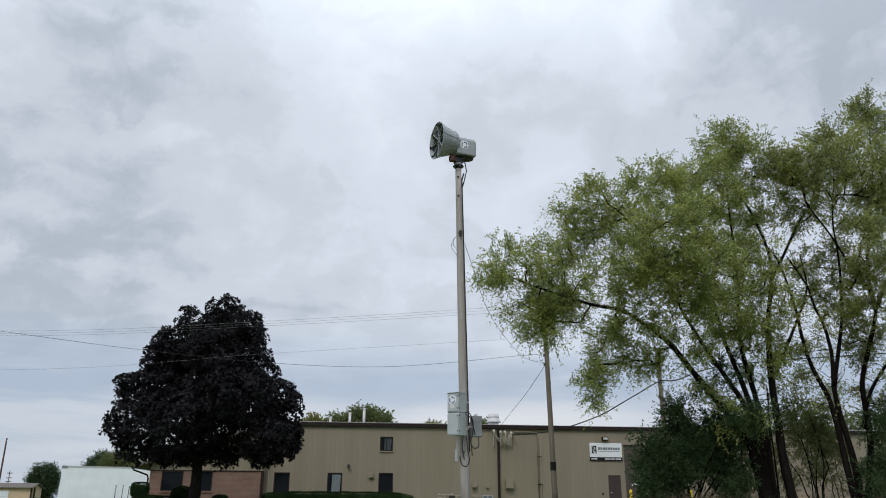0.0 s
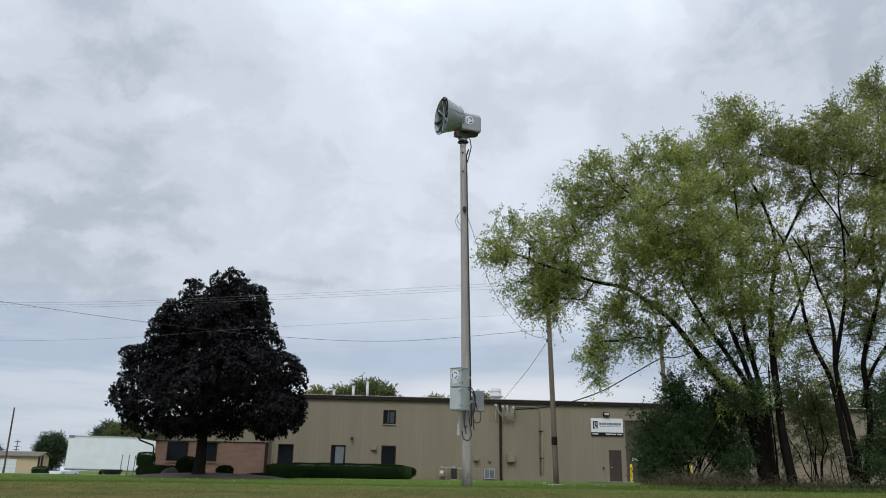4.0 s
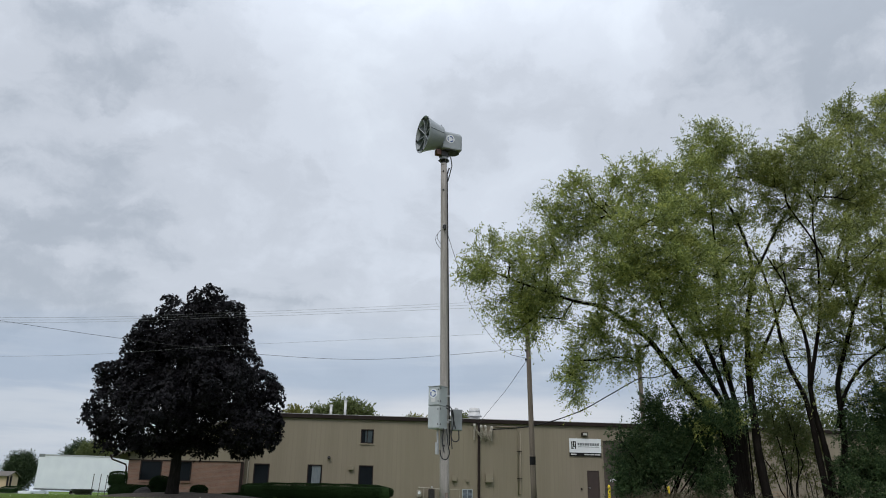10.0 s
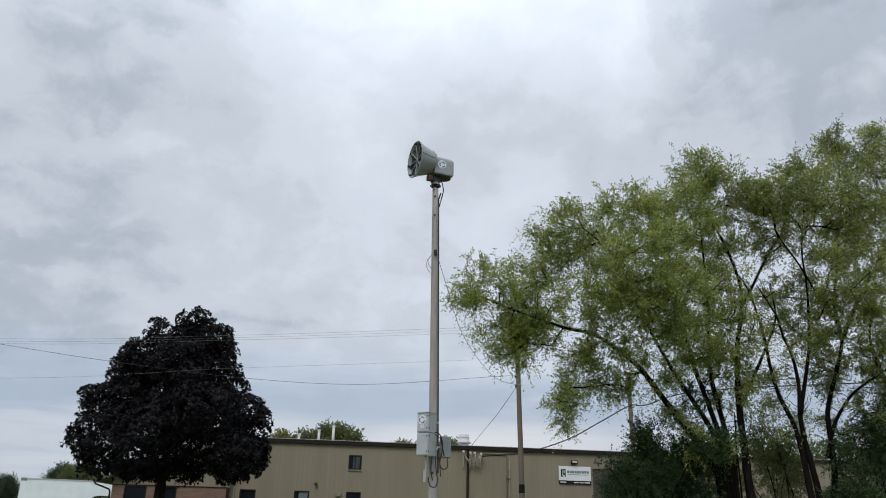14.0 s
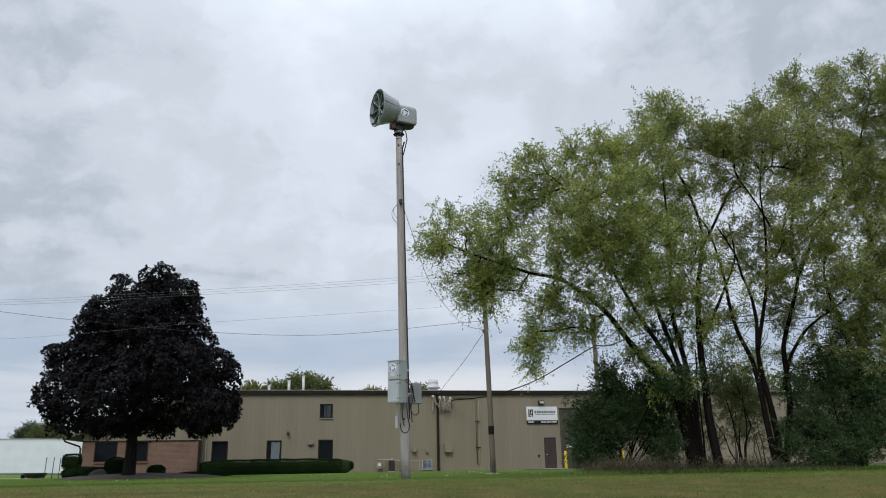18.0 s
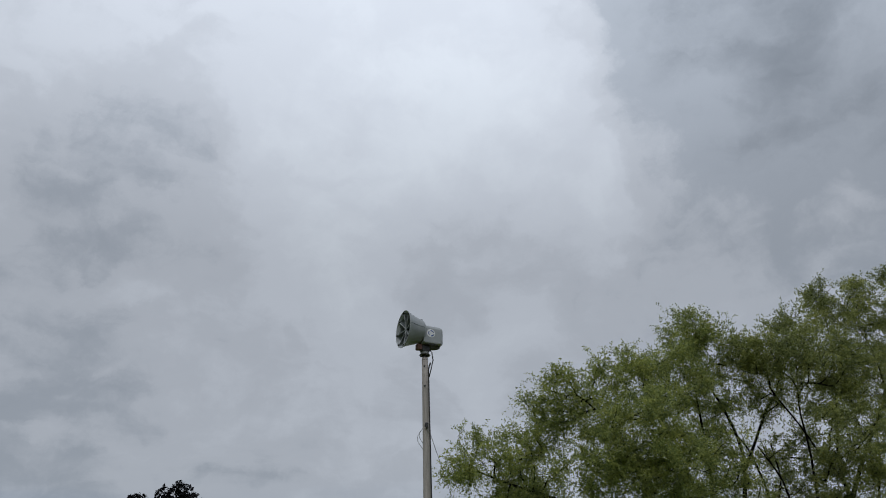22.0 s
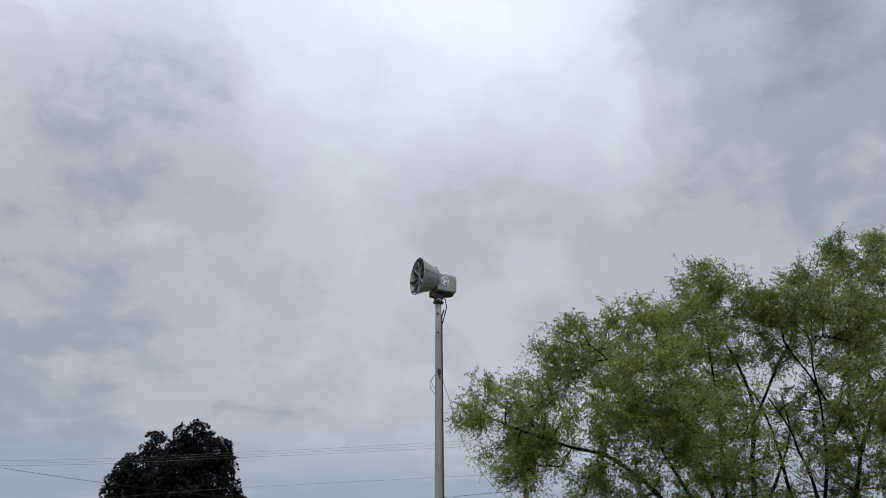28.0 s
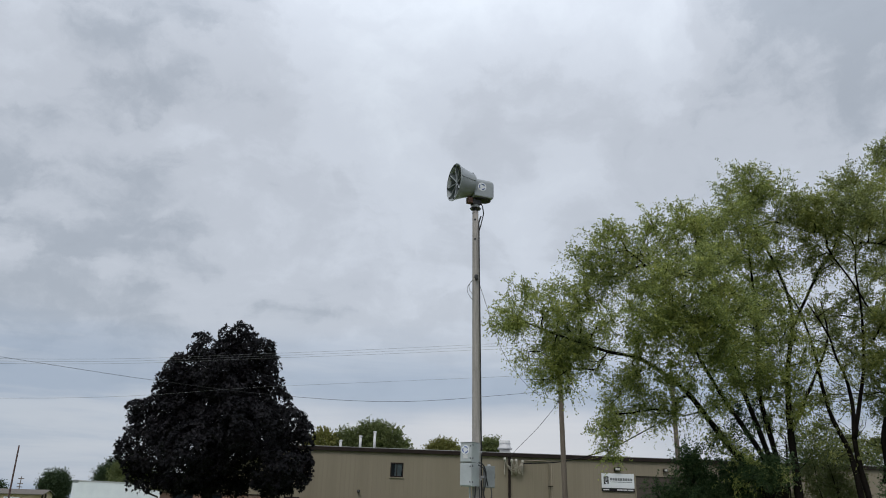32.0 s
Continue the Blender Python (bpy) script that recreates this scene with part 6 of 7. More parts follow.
part("cable_loop", Shape().tube([tuple(on_pole(z) - FOOT + Vector((x, -0.06, 0.1))) for z, x in ((11.3, 0.14), (11.6, 0.22), (11.95, 0.30), (12.25, 0.26), (12.4, 0.14))], 0.02, 8), CABLE, siren_pole, smooth=True)
part("insulator", Shape().lathe([(0, 0.12), (0.05, 0.11), (0.07, 0.06), (0.045, 0.03), (0.07, 0.0), (0.05, -0.04), (0, -0.05)], 12, Matrix.Translation(on_pole(9.45) - FOOT + Vector((0.02, -0.2, 0.1)))), DARK_STEEL, siren_pole, smooth=True)
part("bracket", Shape().box(-0.03, 0.03, -0.2, 0.0, -0.02, 0.02).mesh("bracket", DARK_STEEL), DARK_STEEL, siren_pole).location = on_pole(9.4) - FOOT + Vector((0.02, -0.06, 0.1))
for k, (w_, dz) in enumerate(((0.2, 0.75), (0.14, 0.55))):
    pts = [tuple(on_pole(9.4) - FOOT + Vector((-0.10 - w_ * math.sin(math.pi * s), -0.13, 0.1 - dz * s))) for s in [q / 8 for q in range(9)]]
    part("wire_loop", Shape().tube(pts, 0.009, 6), WIRE, siren_pole, smooth=True)
part("tag", Shape().box(-0.05, 0.05, -0.012, 0, -0.08, 0.08).mesh("tag", POLE_DARK), POLE_DARK, siren_pole).location = (0.05, -0.17, 0.45)

# control cabinets on the pole
CAB = pose(0.50, 24.66, 2.41, 0, 0, -36)
cab = thing("control_cabinet", CAB, "pale grey two-door siren control cabinet on the pole", "cabinet")
part("lower_body", Shape().box(-0.23, 0.23, -0.22, 0.22, 0.0, 0.72, 0.012), CABINET, cab)
part("upper_body", Shape().box(-0.23, 0.23, -0.22, 0.22, 0.735, 1.36, 0.012), CABINET, cab)
for z0, z1 in ((0.03, 0.69), (0.765, 1.33)):
    d_ = part("cabinet_door", Shape().box(-0.215, 0.215, -0.242, -0.224, z0, z1, 0.006), CABINET, cab)
    for z in (z0 + 0.08, z1 - 0.1):
        part("latch", Shape().box(0.17, 0.20, -0.262, -0.243, z, z + 0.045, 0.004), DARK_STEEL, d_)
part("emblem", Shape().lathe([(0.0, 0.006), (0.15, 0.006), (0.155, 0.0)], 24, pose(-0.02, -0.243, 1.13, 90)), SIGN_WHITE, cab, "round white emblem")
for k in range(3):
    a_ = 2 * math.pi * k / 3 + 0.4
    arc = [(-0.02 + 0.098 * math.cos(a_ + q * 0.3), -0.252, 1.13 + 0.098 * math.sin(a_ + q * 0.3)) for q in range(6)]
    part("emblem_stroke", Shape().tube(arc, 0.018, 5), BLUE, cab, "blue emblem stroke")
part("notice", Shape().box(-0.10, 0.07, -0.247, -0.243, 0.86, 0.97), BAR_PALE, cab, "small pale notice")
for z in (0.10, 0.60, 0.84, 1.26):
    part("hinge", Shape().box(0.231, 0.245, -0.20, -0.17, z, z + 0.06, 0.003), DARK_STEEL, cab)
part("hood", Shape().box(-0.24, 0.24, -0.25, 0.23, 1.362, 1.38, 0.004), CABINET, cab)
part("strut", Shape().box(0.0, 0.30, 0.20, 0.26, 0.2, 0.26, 0.006), GALV, cab)
part("strut", Shape().box(0.0, 0.30, 0.20, 0.26, 1.05, 1.11, 0.006), GALV, cab)
part("pipe", Shape().tube([(-0.05, 0.08, 0.0), (-0.05, 0.08, -0.16), (-0.03, 0.1, -0.75)], 0.032, 8), GALV, cab, "grey conduit below")
part("switch", Shape().box(-0.10, 0.0, 0.02, 0.11, -0.80, -0.42, 0.012), GALV, cab, "small grey switch")

cab2 = thing("disconnect_box", pose(1.13, 25.02, 2.40, 0, 0, 14), "mid-grey electric disconnect box on the pole", "electric box")
part("body", Shape().box(-0.17, 0.17, -0.12, 0.12, 0.0, 0.68, 0.012), CABINET_DARK, cab2)
part("lid", Shape().box(-0.16, 0.16, -0.138, -0.122, 0.02, 0.66, 0.005), CABINET_DARK, cab2)
part("handle", Shape().box(0.172, 0.21, -0.04, 0.03, 0.30, 0.44, 0.006), DARK_STEEL, cab2)
part("hub", Shape().lathe([(0, 0.06), (0.05, 0.06), (0.06, 0.0)], 12, pose(0, 0, 0.68)), GALV, cab2)
part("strut", Shape().box(-0.30, -0.172, -0.03, 0.03, 0.3, 0.36, 0.006), GALV, cab2)

leads = thing("cable_bundle", pose(0.75, 24.7, 2.4), "black looping cables between the pole boxes", "cable")
for pts in (
    [(0.02, -0.22, 0.75), (0.16, -0.26, 0.70), (0.27, -0.18, 0.45), (0.26, -0.1, 0.1), (0.2, -0.08, -0.2), (0.3, -0.02, -0.38), (0.46, 0.1, -0.3), (0.45, 0.25, 0.0)],
    [(0.02, -0.22, 0.68), (0.15, -0.28, 0.6), (0.22, -0.24, 0.5), (0.3, -0.1, 0.2), (0.34, 0.05, 0.05)],
    [(0.05, -0.15, 0.02), (0.1, -0.18, -0.5), (0.15, -0.18, -0.75), (0.06, -0.2, -0.95), (-0.1, -0.18, -0.9), (-0.16, -0.15, -0.65)],
    [(-0.05, -0.2, 0.02), (-0.08, -0.2, -0.4), (-0.02, -0.2, -0.75)],
    [(0.18, -0.05, 0.0), (0.22, -0.06, -0.4), (0.24, -0.05, -0.62)],
):
    part("cable", Shape().tube(rounded(pts), 0.018, 6), CABLE, leads, smooth=True)

# ---- the siren ----
siren = thing("warning_siren", Matrix.Translation(TOP) @ pose(0, 0, 0.0, 0, 0, 23), "grey rotating warning siren with a ribbed round horn", "siren")
part("socket", Shape().lathe([(0, 0.10), (0.085, 0.10), (0.10, 0.0), (0.115, -0.10), (0, -0.10)], 16), DARK_STEEL, siren)
part("flange", Shape().lathe([(0, 0.13), (0.20, 0.13), (0.21, 0.12), (0.21, 0.10), (0, 0.10)], 8, pose(0, 0, 0, 0, 0, 22.5)), DARK_STEEL, siren, "dark octagonal mounting plate")
for k in range(4):
    part("bolt", Shape().lathe([(0, 0.17), (0.02, 0.17), (0.02, 0.07), (0, 0.07)], 6, pose(0.15 * math.cos(math.pi / 2 * k), 0.15 * math.sin(math.pi / 2 * k), 0)), GALV, siren)
part("turntable", Shape().lathe([(0, 0.235), (0.14, 0.235), (0.15, 0.22), (0.15, 0.15), (0.12, 0.132), (0, 0.132)], 20), CABINET_DARK, siren)
part("neck", Shape().box(-0.15, 0.15, -0.13, 0.13, 0.237, 0.46, 0.02), DARK_STEEL, siren)
part("collector_box", Shape().box(-0.34, -0.152, -0.10, 0.10, 0.29, 0.50, 0.012), RUST, siren, "small rust-red box under the horn")
def arch(x, inset):
    """The housing's outline across: flat below, round above."""
    w, z0, z1 = 0.30 - inset, 0.50 + inset, 1.26 - inset
    r = 0.19 - inset * 0.4
    pts = [(x, -w + 0.05, z0), (x, w - 0.05, z0), (x, w - 0.01, z0 + 0.02), (x, w, z0 + 0.06)]
    pts += [(x, w - r + r * math.cos(a), z1 - r + r * math.sin(a)) for a in [math.pi / 2 * k / 7 for k in range(8)]]
    pts += [(x, -w + r - r * math.sin(a), z1 - r + r * math.cos(a)) for a in [math.pi / 2 * k / 7 for k in range(8)]]
    return pts + [(x, -w, z0 + 0.06), (x, -w + 0.01, z0 + 0.02)]


rings = [arch(x, i_) for x, i_ in ((-0.17, 0.0), (0.50, 0.0), (0.57, 0.012), (0.615, 0.045), (0.635, 0.09))]
hull = Shape()
for p_, q_ in zip(rings, rings[1:]):
    for k in range(len(p_)):
        hull.quad(p_[k], p_[(k + 1) % len(p_)], q_[(k + 1) % len(p_)], q_[k])
hull.quad(*rings[-1])
hull.quad(*reversed(rings[0]))
part("motor_box", hull, SIREN_GREY, siren, "grey motor housing with a rounded top")
part("base_tray", Shape().lathe([(0.0, 0.455), (0.24, 0.455), (0.275, 0.47), (0.28, 0.499)], 28, Matrix.Translation((0.22, 0, 0)) @ Matrix.Diagonal((1.35, 1, 1, 1))), DARK_STEEL, siren, "dark oval underside")
part("vent", Shape().box(0.636, 0.650, -0.10, 0.10, 0.95, 1.03, 0.004), BLACK, siren, "dark vent slot")
part("plate", Shape().box(0.636, 0.648, -0.09, 0.09, 0.68, 0.80, 0.003), BAR_PALE, siren, "small pale data plate")
HORN = pose(-0.16, 0, 1.02, 0, -90.5, 0)
part("horn", Shape().lathe([(0.40, -0.03), (0.425, 0.0), (0.445, 0.03), (0.50, 0.22), (0.58, 0.45), (0.685, 0.70), (0.695, 0.71), (0.675, 0.71), (0.57, 0.45), (0.49, 0.22), (0.41, 0.0)], 48, HORN), SIREN_GREY, siren, "wide round horn", smooth=True)
part("back_plate", Shape().lathe([(0.0, -0.028), (0.40, -0.028), (0.41, 0.0), (0.0, 0.002)], 40, HORN), SIREN_INNER, siren)
for k in range(8):
    cell = Shape()
    steps_a, steps_r = 10, 12
    grid = []
    for i_ in range(steps_a + 1):
        u = i_ / steps_a
        a_ = 2 * math.pi * (k + u) / 8
        sink = 1 - abs(2 * u - 1) ** 2.6
        row = []
        for q in range(steps_r + 1):
            f_ = q / steps_r
            r = 0.03 + 0.64 * f_
            z = 0.60 + 0.09 * f_ - sink * 0.52 * math.sin(math.pi * min(1.0, f_ * 0.5 + 0.02) ** 0.9) ** 0.8 * (1 - max(0.0, f_ - 0.55) * 2.15)
            row.append(tuple(HORN @ Vector((r * math.cos(a_), r * math.sin(a_), z))))
        grid.append(row)
    for i_ in range(steps_a):
        for q in range(steps_r):
            cell.quad(grid[i_][q], grid[i_ + 1][q], grid[i_ + 1][q + 1], grid[i_][q + 1])
    part("cell", cell, SIREN_INNER, siren, "scooped horn cell with the recess shade in its colour", smooth=True)
    a_ = 2 * math.pi * k / 8
    c_, s_ = math.cos(a_), math.sin(a_)
    part("divider", Shape().tube([tuple(HORN @ Vector((r * c_, r * s_, z))) for r, z in ((0.02, 0.61), (0.35, 0.648), (0.66, 0.695))], [0.012, 0.014, 0.02], 6), SIREN_GREY, siren, "pale cell divider")
    part("bracket", Shape().box(-0.03, 0.03, -0.035, 0.035, 0.0, 0.03, 0.008).mesh("bracket", BLACK), BLACK, siren).matrix_local = HORN @ pose(0.64 * c_, 0.64 * s_, 0.70, 0, 0, 45 * k)
for a_ in (90, 270):
    c_, s_ = math.cos(radians(a_)), math.sin(radians(a_))
    part("seam", Shape().tube([tuple(HORN @ Vector((r * c_, r * s_, z))) for r, z in ((0.45, 0.03), (0.503, 0.22), (0.583, 0.45), (0.688, 0.70))], 0.008, 5), CABINET_DARK, siren)
part("boss", Shape().lathe([(0.0, 0.645), (0.03, 0.64), (0.045, 0.61), (0.05, 0.58)], 14, HORN), SIREN_GREY, siren, smooth=True)
part("rim", Shape().lathe([(0.685, 0.695), (0.71, 0.70), (0.712, 0.725), (0.69, 0.73), (0.675, 0.712)], 48, HORN), SIREN_GREY, siren)
part("eyebolt", Shape().tube([(-0.15, 0, 1.40), (-0.15, 0, 1.52), (-0.125, 0, 1.555), (-0.10, 0, 1.52), (-0.125, 0, 1.485)], 0.014, 6), DARK_STEEL, siren)
emb = Shape().lathe([(0.0, 0.004), (0.16, 0.004), (0.17, 0.0)], 24, pose(0.12, -0.302, 0.90, 90))
part("emblem", emb, SIGN_WHITE, siren, "round white emblem")
for k in range(3):
    a_ = 2 * math.pi * k / 3 + 0.4
    arc = [(0.12 + 0.105 * math.cos(a_ + q * 0.28), -0.309, 0.90 + 0.105 * math.sin(a_ + q * 0.28)) for q in range(6)]
    part("emblem_stroke", Shape().tube(arc, 0.018, 5), BLUE, siren, "blue emblem stroke")

# other poles
pole_two = pole_thing((5.12, 35.8, -0.05), (4.92, 35.8, 10.3), 0.135, 0.10, POLE_DARK, "brown wooden utility pole with a black band")
part("band", Shape().lathe([(0.138, 0.0), (0.140, 0.01), (0.140, 0.37), (0.138, 0.38)], 20, pose(-0.04, 0, 1.85)), BLACK, pole_two, "black band")
for z in (9.7, 9.4, 8.1, 7.2, 6.75):
    part("insulator", Shape().lathe([(0, 0.1), (0.04, 0.09), (0.06, 0.05), (0.035, 0.02), (0.05, -0.03), (0, -0.04)], 10, pose(-0.2 * z / 10.3 - 0.14, -0.04, z)), DARK_STEEL, pole_two)
part("footing", Shape().lathe([(0.0, 0.10), (0.40, 0.09), (0.5, 0.03)], 18), CONCRETE, pole_two, "pale stones round the foot")
pole_three = pole_thing((13.3, 46.0, 0.0), (13.2, 46.0, 9.6), 0.16, 0.12, POLE_DARK, "brown wooden utility pole behind the bush")
for z in (7.5, 9.2):
    part("insulator", Shape().lathe([(0, 0.1), (0.05, 0.09), (0.07, 0.05), (0.04, 0.02), (0.06, -0.03), (0, -0.04)], 10, pose(-0.1, -0.2, z)), DARK_STEEL, pole_three)
pole_thing((-57.6, 100.0, -0.5), (-57.65, 100.0, 8.2), 0.125, 0.09, POLE_RED, "reddish wooden pole across the yard")
mast = thing("far_mast", pose(-66.6, 118, -0.5), "thin distant utility mast with crossarms", "pole")
part("shaft", Shape().tube([(0, 0, 0), (0, 0, 5.3)], [0.09, 0.06], 8), POLE_DARK, mast)
for z in (4.9, 4.2, 3.7):
    part("crossarm", Shape().box(-0.42, 0.42, -0.05, 0.05, z, z + 0.12, 0.01), POLE_DARK, mast)


def wire(points, r, mat, label, ends=""):
    o = tagged(new("overhead_wire", Shape().tube(rounded(points, 8), r, 5, caps=False).mesh("overhead_wire", mat, True)), label, "cable", "overhead wires")
    return o


def sagging(p, q, sag, n=6):
    p, q = Vector(p), Vector(q)
    return [tuple(p + (q - p) * (k / n) - Vector((0, 0, sag * 4 * (k / n) * (1 - k / n)))) for k in range(n + 1)]


THIN = "thin grey overhead wire before the cloudy sky"
wire([(-46, 28.5, 7.0), (-20.3, 32.4, 7.55), (-8.3, 33.9, 8.4), (2.1, 35.0, 9.35), (4.8, 35.75, 9.75)], 0.0048, WIRE, THIN)
wire([(-46, 28.6, 6.8), (-20.3, 32.5, 7.35), (-8.3, 34.0, 8.2), (2.1, 35.1, 9.1), (4.8, 35.75, 9.45)], 0.0048, WIRE, THIN)
wire([(-46, 28.55, 6.9), (-20.3, 32.45, 7.45), (-8.3, 33.95, 8.3), (2.1, 35.05, 9.23), (4.8, 35.75, 9.6)], 0.0042, WIRE, THIN)
wire([(-46, 28.5, 5.4), (-20.0, 32.4, 5.8), (-8.2, 33.9, 6.86), (2.9, 35.0, 7.8), (4.8, 35.75, 8.15)], 0.0044, WIRE, THIN)
wire([(-46, 28.5, 10.5), (-20.3, 32.4, 7.6), (-13.5, 33.2, 6.85), (-7.9, 33.9, 6.42), (-2.45, 34.6, 6.4), (3.6, 35.5, 7.1), (4.85, 35.75, 7.25)], 0.0082, CABLE, "dark sagging overhead cable")
wire([tuple(on_pole(9.45) + Vector((0.05, -0.2, 0))), (1.2, 27.0, 8.7), (1.8, 29.5, 7.9), (2.7, 32.0, 7.25), (3.8, 34.6, 6.85), (4.85, 35.7, 6.8)], 0.009, CABLE, "dark service wire from the siren pole")
wire([(4.95, 35.9, 6.8), (4.55, 42.0, 6.2), (4.1, 47.5, 5.75), (3.55, 52.6, 5.15)], 0.012, CABLE, "dark service wire to the warehouse wall")
wire([(4.55, 52.9, 4.85), (7.2, 50.5, 4.95), (9.7, 48.5, 5.65), (11.5, 46.8, 6.6), (13.15, 45.8, 7.5), (14.2, 45.9, 7.6), (18.0, 46.0, 8.6), (30.0, 46.0, 9.5)], 0.037, BLACK, "thick black service cable to the warehouse")

# ---- yard to the side ----
trailer = thing("semi_trailer", pose(-32.9, 66.0, -0.66, 0, 1.0, -3), "long white box semi-trailer parked behind the wing", "trailer")
part("box", Shape().box(0, 15.5, 0, 2.6, 1.15, 3.86, 0.05), WHITE, trailer)
part("top_rail", Shape().box(-0.01, 15.51, -0.025, 2.62, 3.80, 3.92, 0.01), GALV, trailer)
part("bottom_rail", Shape().box(0, 15.5, -0.02, 2.62, 1.04, 1.145, 0.01), BAR_GREY, trailer)
part("corner_cap", Shape().box(-0.03, 0.5, -0.03, 2.63, 3.70, 3.94, 0.03), CABINET_DARK, trailer, "dark weathered corner")
for y in (0.3, 2.1):
    part("landing_leg", Shape().box(9.6, 9.75, y, y + 0.15, 0.3, 1.04, 0.01), DARK_STEEL, trailer)
part("crossmember", Shape().box(9.5, 9.85, 0.2, 2.4, 0.9, 1.035, 0.01), DARK_STEEL, trailer)
for x in (12.0, 13.3):
    w_ = part("wheel", Shape().lathe([(0.30, -0.12), (0.48, -0.12), (0.51, -0.06), (0.51, 0.06), (0.48, 0.12), (0.30, 0.12)], 22, pose(x, 0.25, 0.52, 90)), RUBBER, trailer, smooth=True)
    part("rim", Shape().lathe([(0.0, 0.05), (0.2, 0.05), (0.30, 0.1), (0.30, -0.1)], 18, pose(x, 0.25, 0.52, 90)), GALV, w_)

car = thing("white_pickup", pose(-48.8, 99.0, -0.62, 0, 0, 84), "white pickup parked beyond the trailer", "car")
part("body", Shape().box(-1.4, 2.6, 0, 1.8, 0.40, 0.86, 0.07), WHITE, car)
part("cab", Shape().box(0.9, 2.5, 0.12, 1.68, 0.862, 1.42, 0.12), WHITE, car)
part("window", Shape().box(1.1, 1.75, 0.06, 0.075, 1.05, 1.42, 0.005), GLASS, car)
for x in (-0.8, 1.9):
    w_ = part("wheel", Shape().lathe([(0.18, -0.1), (0.33, -0.1), (0.36, 0.0), (0.33, 0.1), (0.18, 0.1)], 18, pose(x, 0.1, 0.36, 90)), RUBBER, car, smooth=True)
    part("rim", Shape().lathe([(0.0, 0.04), (0.18, 0.06), (0.18, -0.08)], 14, pose(x, 0.1, 0.36, 90)), GALV, w_)

for x, h in ((-18.6, 1.12), (-18.2, 1.12), (-17.85, 1.08)):
    s_ = thing("metal_stake", pose(x, 43.8, 0.05), "thin dark metal stake standing in the lawn", "stake", "metal stakes")
    part("shaft", Shape().tube([(0, 0, -0.05), (0.03, 0, h)], 0.022, 6), DARK_STEEL, s_)
    part("tip", Shape().lathe([(0, 0.06), (0.03, 0.04), (0.03, 0.0)], 8, pose(0.03, 0, h)), BLACK, s_)

bowl = thing("fire_bowl", pose(-21.6, 49.6, 0.03), "dark round metal fire bowl on the lawn", "fire pit")
part("bowl", Shape().lathe([(0.64, 0.40), (0.62, 0.37), (0.52, 0.20), (0.36, 0.10), (0.0, 0.08), (0.0, 0.04), (0.36, 0.05), (0.54, 0.15), (0.66, 0.36), (0.68, 0.40), (0.64, 0.40)], 26), DARK_STEEL, bowl, smooth=True)
for k in range(3):
    a_ = 2 * math.pi * k / 3
    part("leg", Shape().tube([(0.3 * math.cos(a_), 0.3 * math.sin(a_), 0.1), (0.42 * math.cos(a_), 0.42 * math.sin(a_), -0.03)], 0.02, 6), DARK_STEEL, bowl)

shed = thing("garage_building", pose(-58.7, 110, -0.5, 0, 0, 14), "tan metal garage building with a low grey roof", "building", kind="structure")
part("wall", Shape().box(-16, 0, 0, 6, 0, 2.72, 0.02), TAN_WALL, shed)
part("gable", Shape().quad((0.002, 0, 2.72), (0.002, 6, 2.72), (0.002, 3, 3.28)), TAN_WALL, shed)
sr = Shape()
for y0, y1 in ((-0.35, 3.0), (6.35, 3.0)):
    sr.quad((-16.3, y0, 2.74), (0.3, y0, 2.74), (0.3, y1, 3.40), (-16.3, y1, 3.40))
    sr.quad((-16.3, y0, 2.64), (-16.3, y1, 3.30), (0.3, y1, 3.30), (0.3, y0, 2.64))
    sr.quad((-16.3, y0, 2.64), (0.3, y0, 2.64), (0.3, y0, 2.74), (-16.3, y0, 2.74))
    sr.quad((0.3, y0, 2.64), (0.3, y1, 3.30), (0.3, y1, 3.40), (0.3, y0, 2.74))
part("roof", sr, SHINGLE, shed)
gd = part("garage_door", Shape().box(-4.85, -2.75, -0.05, -0.003, 0.05, 2.3, 0.01), WHITE, shed, "white garage door")
for k in range(3):
    part("groove", Shape().box(-4.8, -2.8, -0.058, -0.052, 0.5 + k * 0.5, 0.53 + k * 0.5), BAR_PALE, gd)
part("door", Shape().box(-6.7, -5.9, -0.05, -0.003, 0.05, 1.95, 0.01), BROWN_DOOR, shed)
part("door", Shape().box(-8.6, -7.7, -0.05, -0.003, 0.05, 1.95, 0.01), BROWN_DOOR, shed)
part("lamp", Shape().lathe([(0, 0.12), (0.1, 0.1), (0.12, 0)], 10, pose(-6.9, -0.004, 2.3, 90)), LAMP_GLASS, shed)
for y in (0.05, 1.7):
    part("post", Shape().box(0.006, 0.12, y, y + 0.6, 1.35, 2.8, 0.01), BROWN, shed, "brown upright panel")
part("awning", Shape().box(0.006, 0.7, 0.2, 2.1, 1.15, 1.32, 0.02), BROWN, shed, "brown metal awning")
fence = thing("wire_fence", pose(-62, 104, -0.45), "low grey chain-link fence across the yard", "fence")
for k in range(5):
    part("post", Shape().tube([(k * 1.9, 0, 0), (k * 1.9, 0, 1.05)], 0.035, 6), GALV, fence)
for z in (0.1, 0.36, 0.62, 0.88, 1.02):
    part("rail", Shape().tube([(0, 0, z), (7.6, 0, z)], 0.014, 5), GALV, fence)
clipped("clipped_shrub", pose(-46.5, 88, -0.45), (0.78, 0.7, 0.57), "clipped dark shrub in the yard", "shrub", 1200, (0.12, 0.04), "clipped shrubs", 5.0)

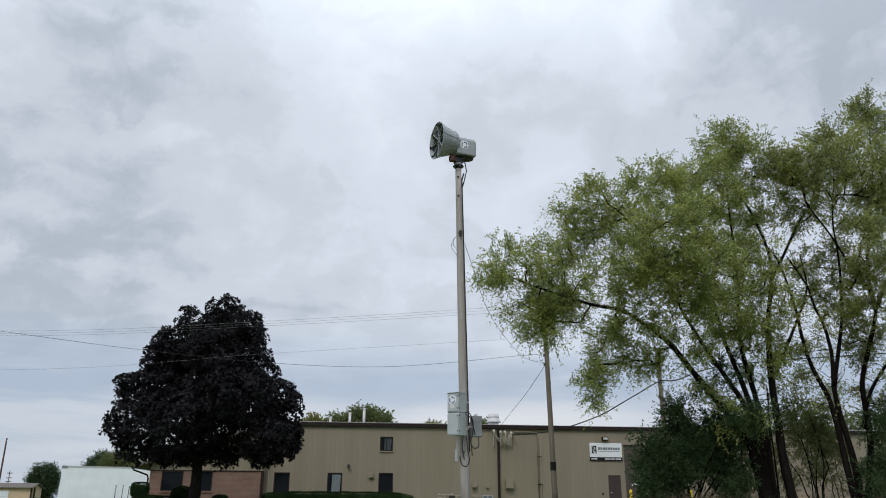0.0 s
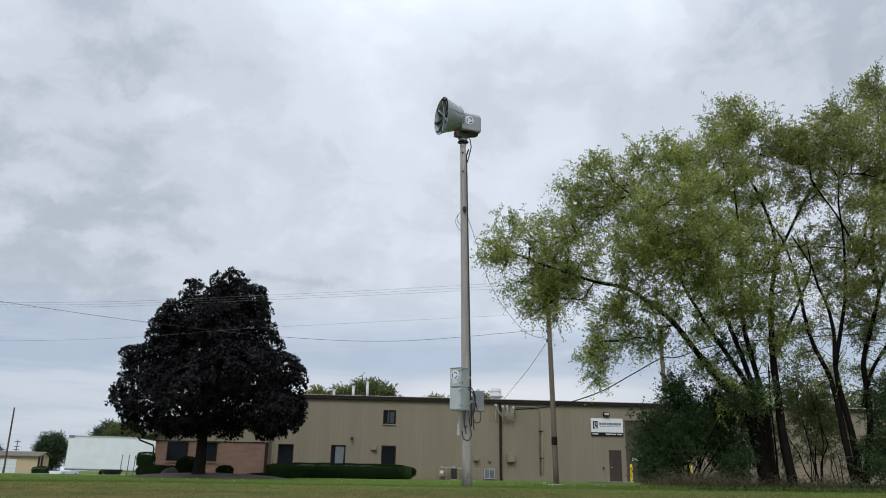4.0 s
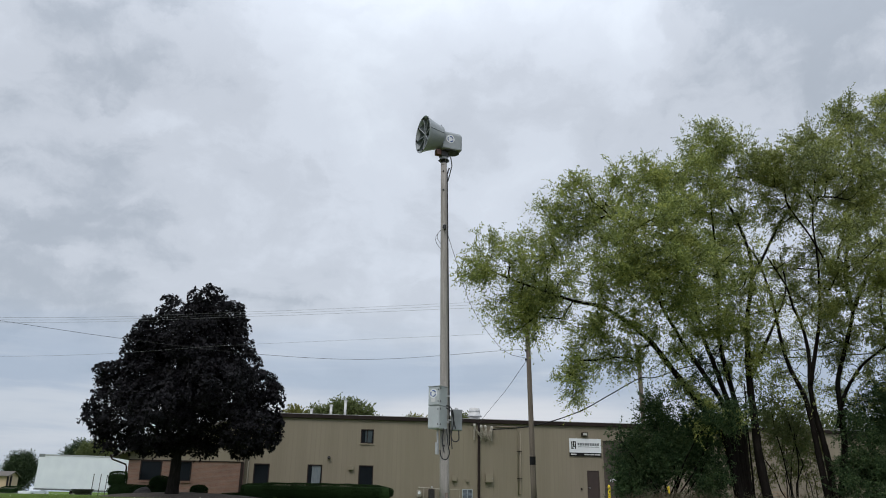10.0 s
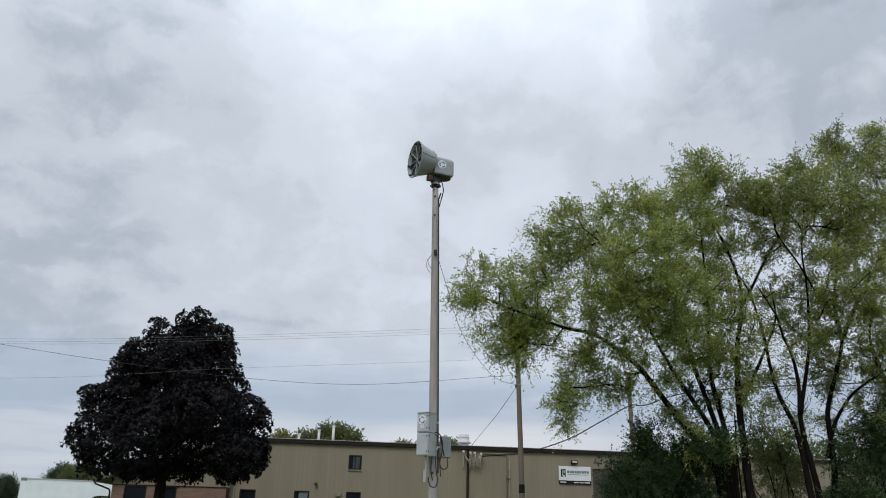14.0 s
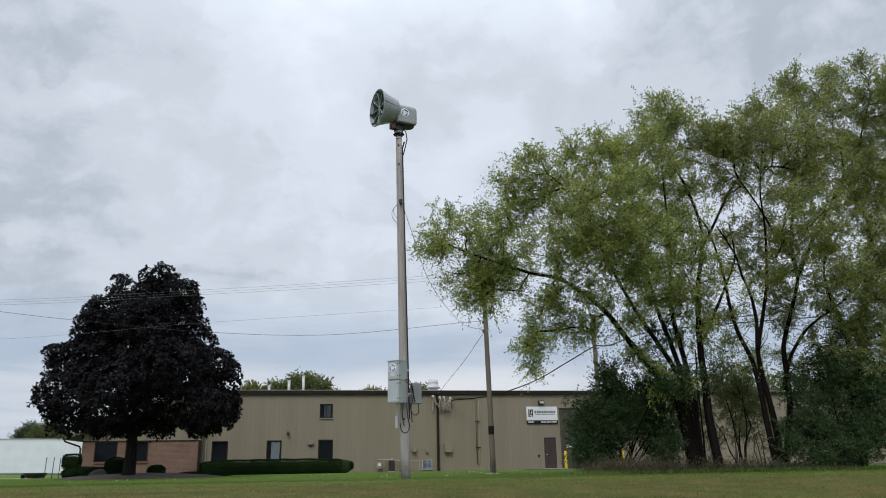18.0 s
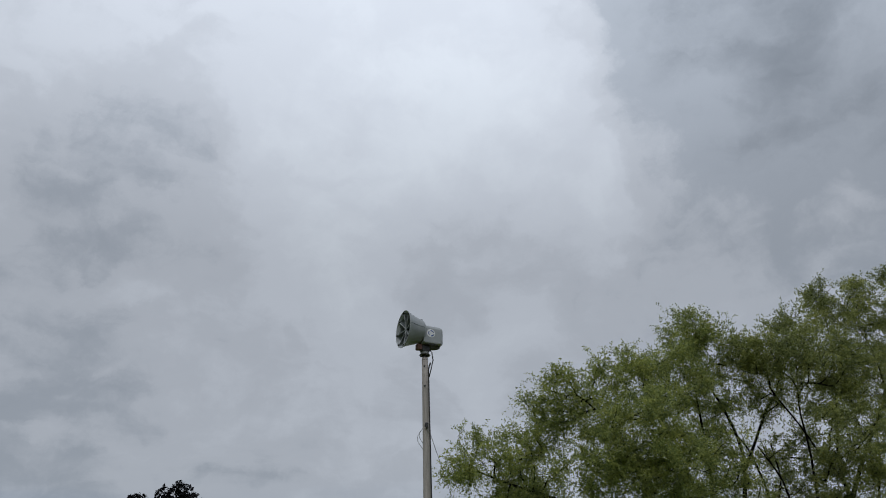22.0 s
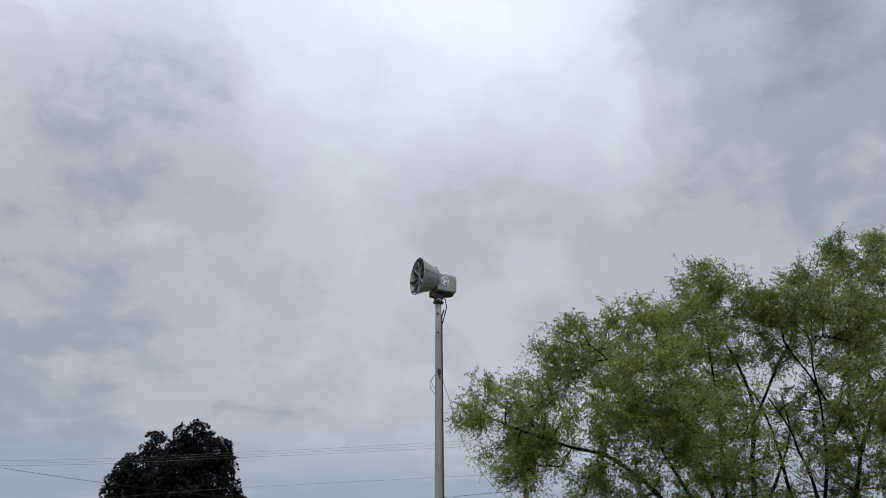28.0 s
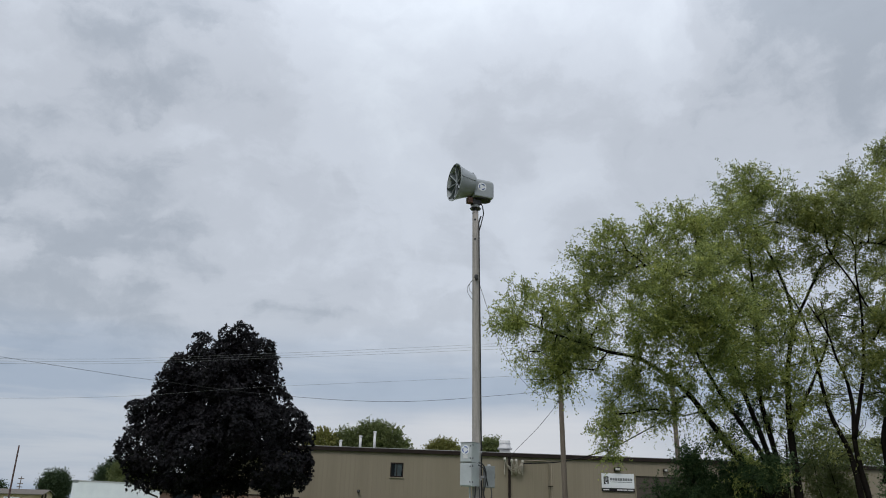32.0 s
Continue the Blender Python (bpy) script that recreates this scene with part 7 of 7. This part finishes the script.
pallet = thing("wooden_pallet", pose(23.9, 53.6, 0.1, 78, 0, WALL_TURN), "weathered wooden pallet leaning at the warehouse wall", "pallet")
for k in range(5):
    part("slat", Shape().box(0, 1.15, k * 0.22, k * 0.22 + 0.11, 0.09, 0.115, 0.004), TIMBER, pallet)
for x in (0.0, 0.53, 1.06):
    part("runner", Shape().box(x, x + 0.09, 0, 0.99, 0.0, 0.088, 0.005), TIMBER, pallet)

# ---- lawn detail ----
n = 12000
ex = rng.uniform(-12, 8.0, n)
ey = 22.1 + 0.3 * ex - 0.5 * rng.uniform(size=n) ** 2
base = np.stack([ex, ey, ground_z(ex, ey) - 0.005], 1)
stand = unit_rows(np.stack([rng.normal(size=n) * 0.4, rng.normal(size=n) * 0.4, np.ones(n)], 1))
tagged(new("path_edge_grass", leaves_mesh("path_edge_grass", base, stand, 0.065, 0.006, GRASS, rng)), "taller green grass along the concrete path", "grass", kind="stuff")
n = 150000
gy_ = 6.5 + 34 * rng.uniform(size=n) ** 1.5
gx_ = 0.3 + gy_ * rng.uniform(-0.72, 0.72, n)
keep = ~((gy_ > 22.1 + 0.3 * gx_) & (gy_ < 24.5 + 0.3 * gx_))
gx_, gy_ = gx_[keep], gy_[keep]
n = len(gx_)
base = np.stack([gx_, gy_, ground_z(gx_, gy_) - 0.005], 1)
stand = unit_rows(np.stack([rng.normal(size=n) * 1.1, rng.normal(size=n) * 1.1, np.ones(n)], 1))
dry = gy_ + 1.6 * np.sin(gx_ * 0.9) + rng.normal(size=n) * 1.5 < 18.5
tagged(new("grass", leaves_mesh("grass", base[~dry], stand[~dry], 0.045, 0.005, GRASS, rng)), "short green grass blades on the lawn", "grass", kind="stuff")
n = 3600
ty = 6.5 + 13 * rng.uniform(size=n) ** 1.2
tx = 0.3 + ty * rng.uniform(-0.72, 0.72, n)
ty, tx = np.append(ty, rng.uniform(-6, 6.5, 1400)), np.append(tx, rng.uniform(-6, 6, 1400))
ty, tx = np.repeat(ty, 14), np.repeat(tx, 14)
n = len(tx)
tx, ty = tx + rng.normal(size=n) * 0.10, ty + rng.normal(size=n) * 0.08
base = np.stack([tx, ty, ground_z(tx, ty) - 0.004], 1)
stand = unit_rows(np.stack([rng.normal(size=n) * 0.7, rng.normal(size=n) * 0.7, np.ones(n)], 1))
tagged(new("dry_grass", leaves_mesh("dry_grass", base, stand, 0.046, 0.005, DRY_GRASS, rng)), "short olive and straw-coloured tufts by the roadside", "grass", kind="stuff")
n = 64
fx = np.where(rng.uniform(size=n) < 0.5, rng.uniform(-22, 12, n), rng.choice([-9.0, -3.5, 3.2, 5.0], n) + rng.normal(size=n) * 1.1)
fy = 27.5 + 12 * rng.uniform(size=n)
dots = Shape()
for x, y in zip(fx, fy):
    z = float(ground_z(x, y)) + 0.05
    dots.lathe([(0.0, 0.016), (0.016, 0.011), (0.019, 0.0), (0.0, -0.008)], 6, pose(x, y, z, rng.uniform(-30, 30)))
tagged(part("clover_flowers", dots, PETAL), "scattered small white clover flowers in the lawn", "flowers", kind="stuff")
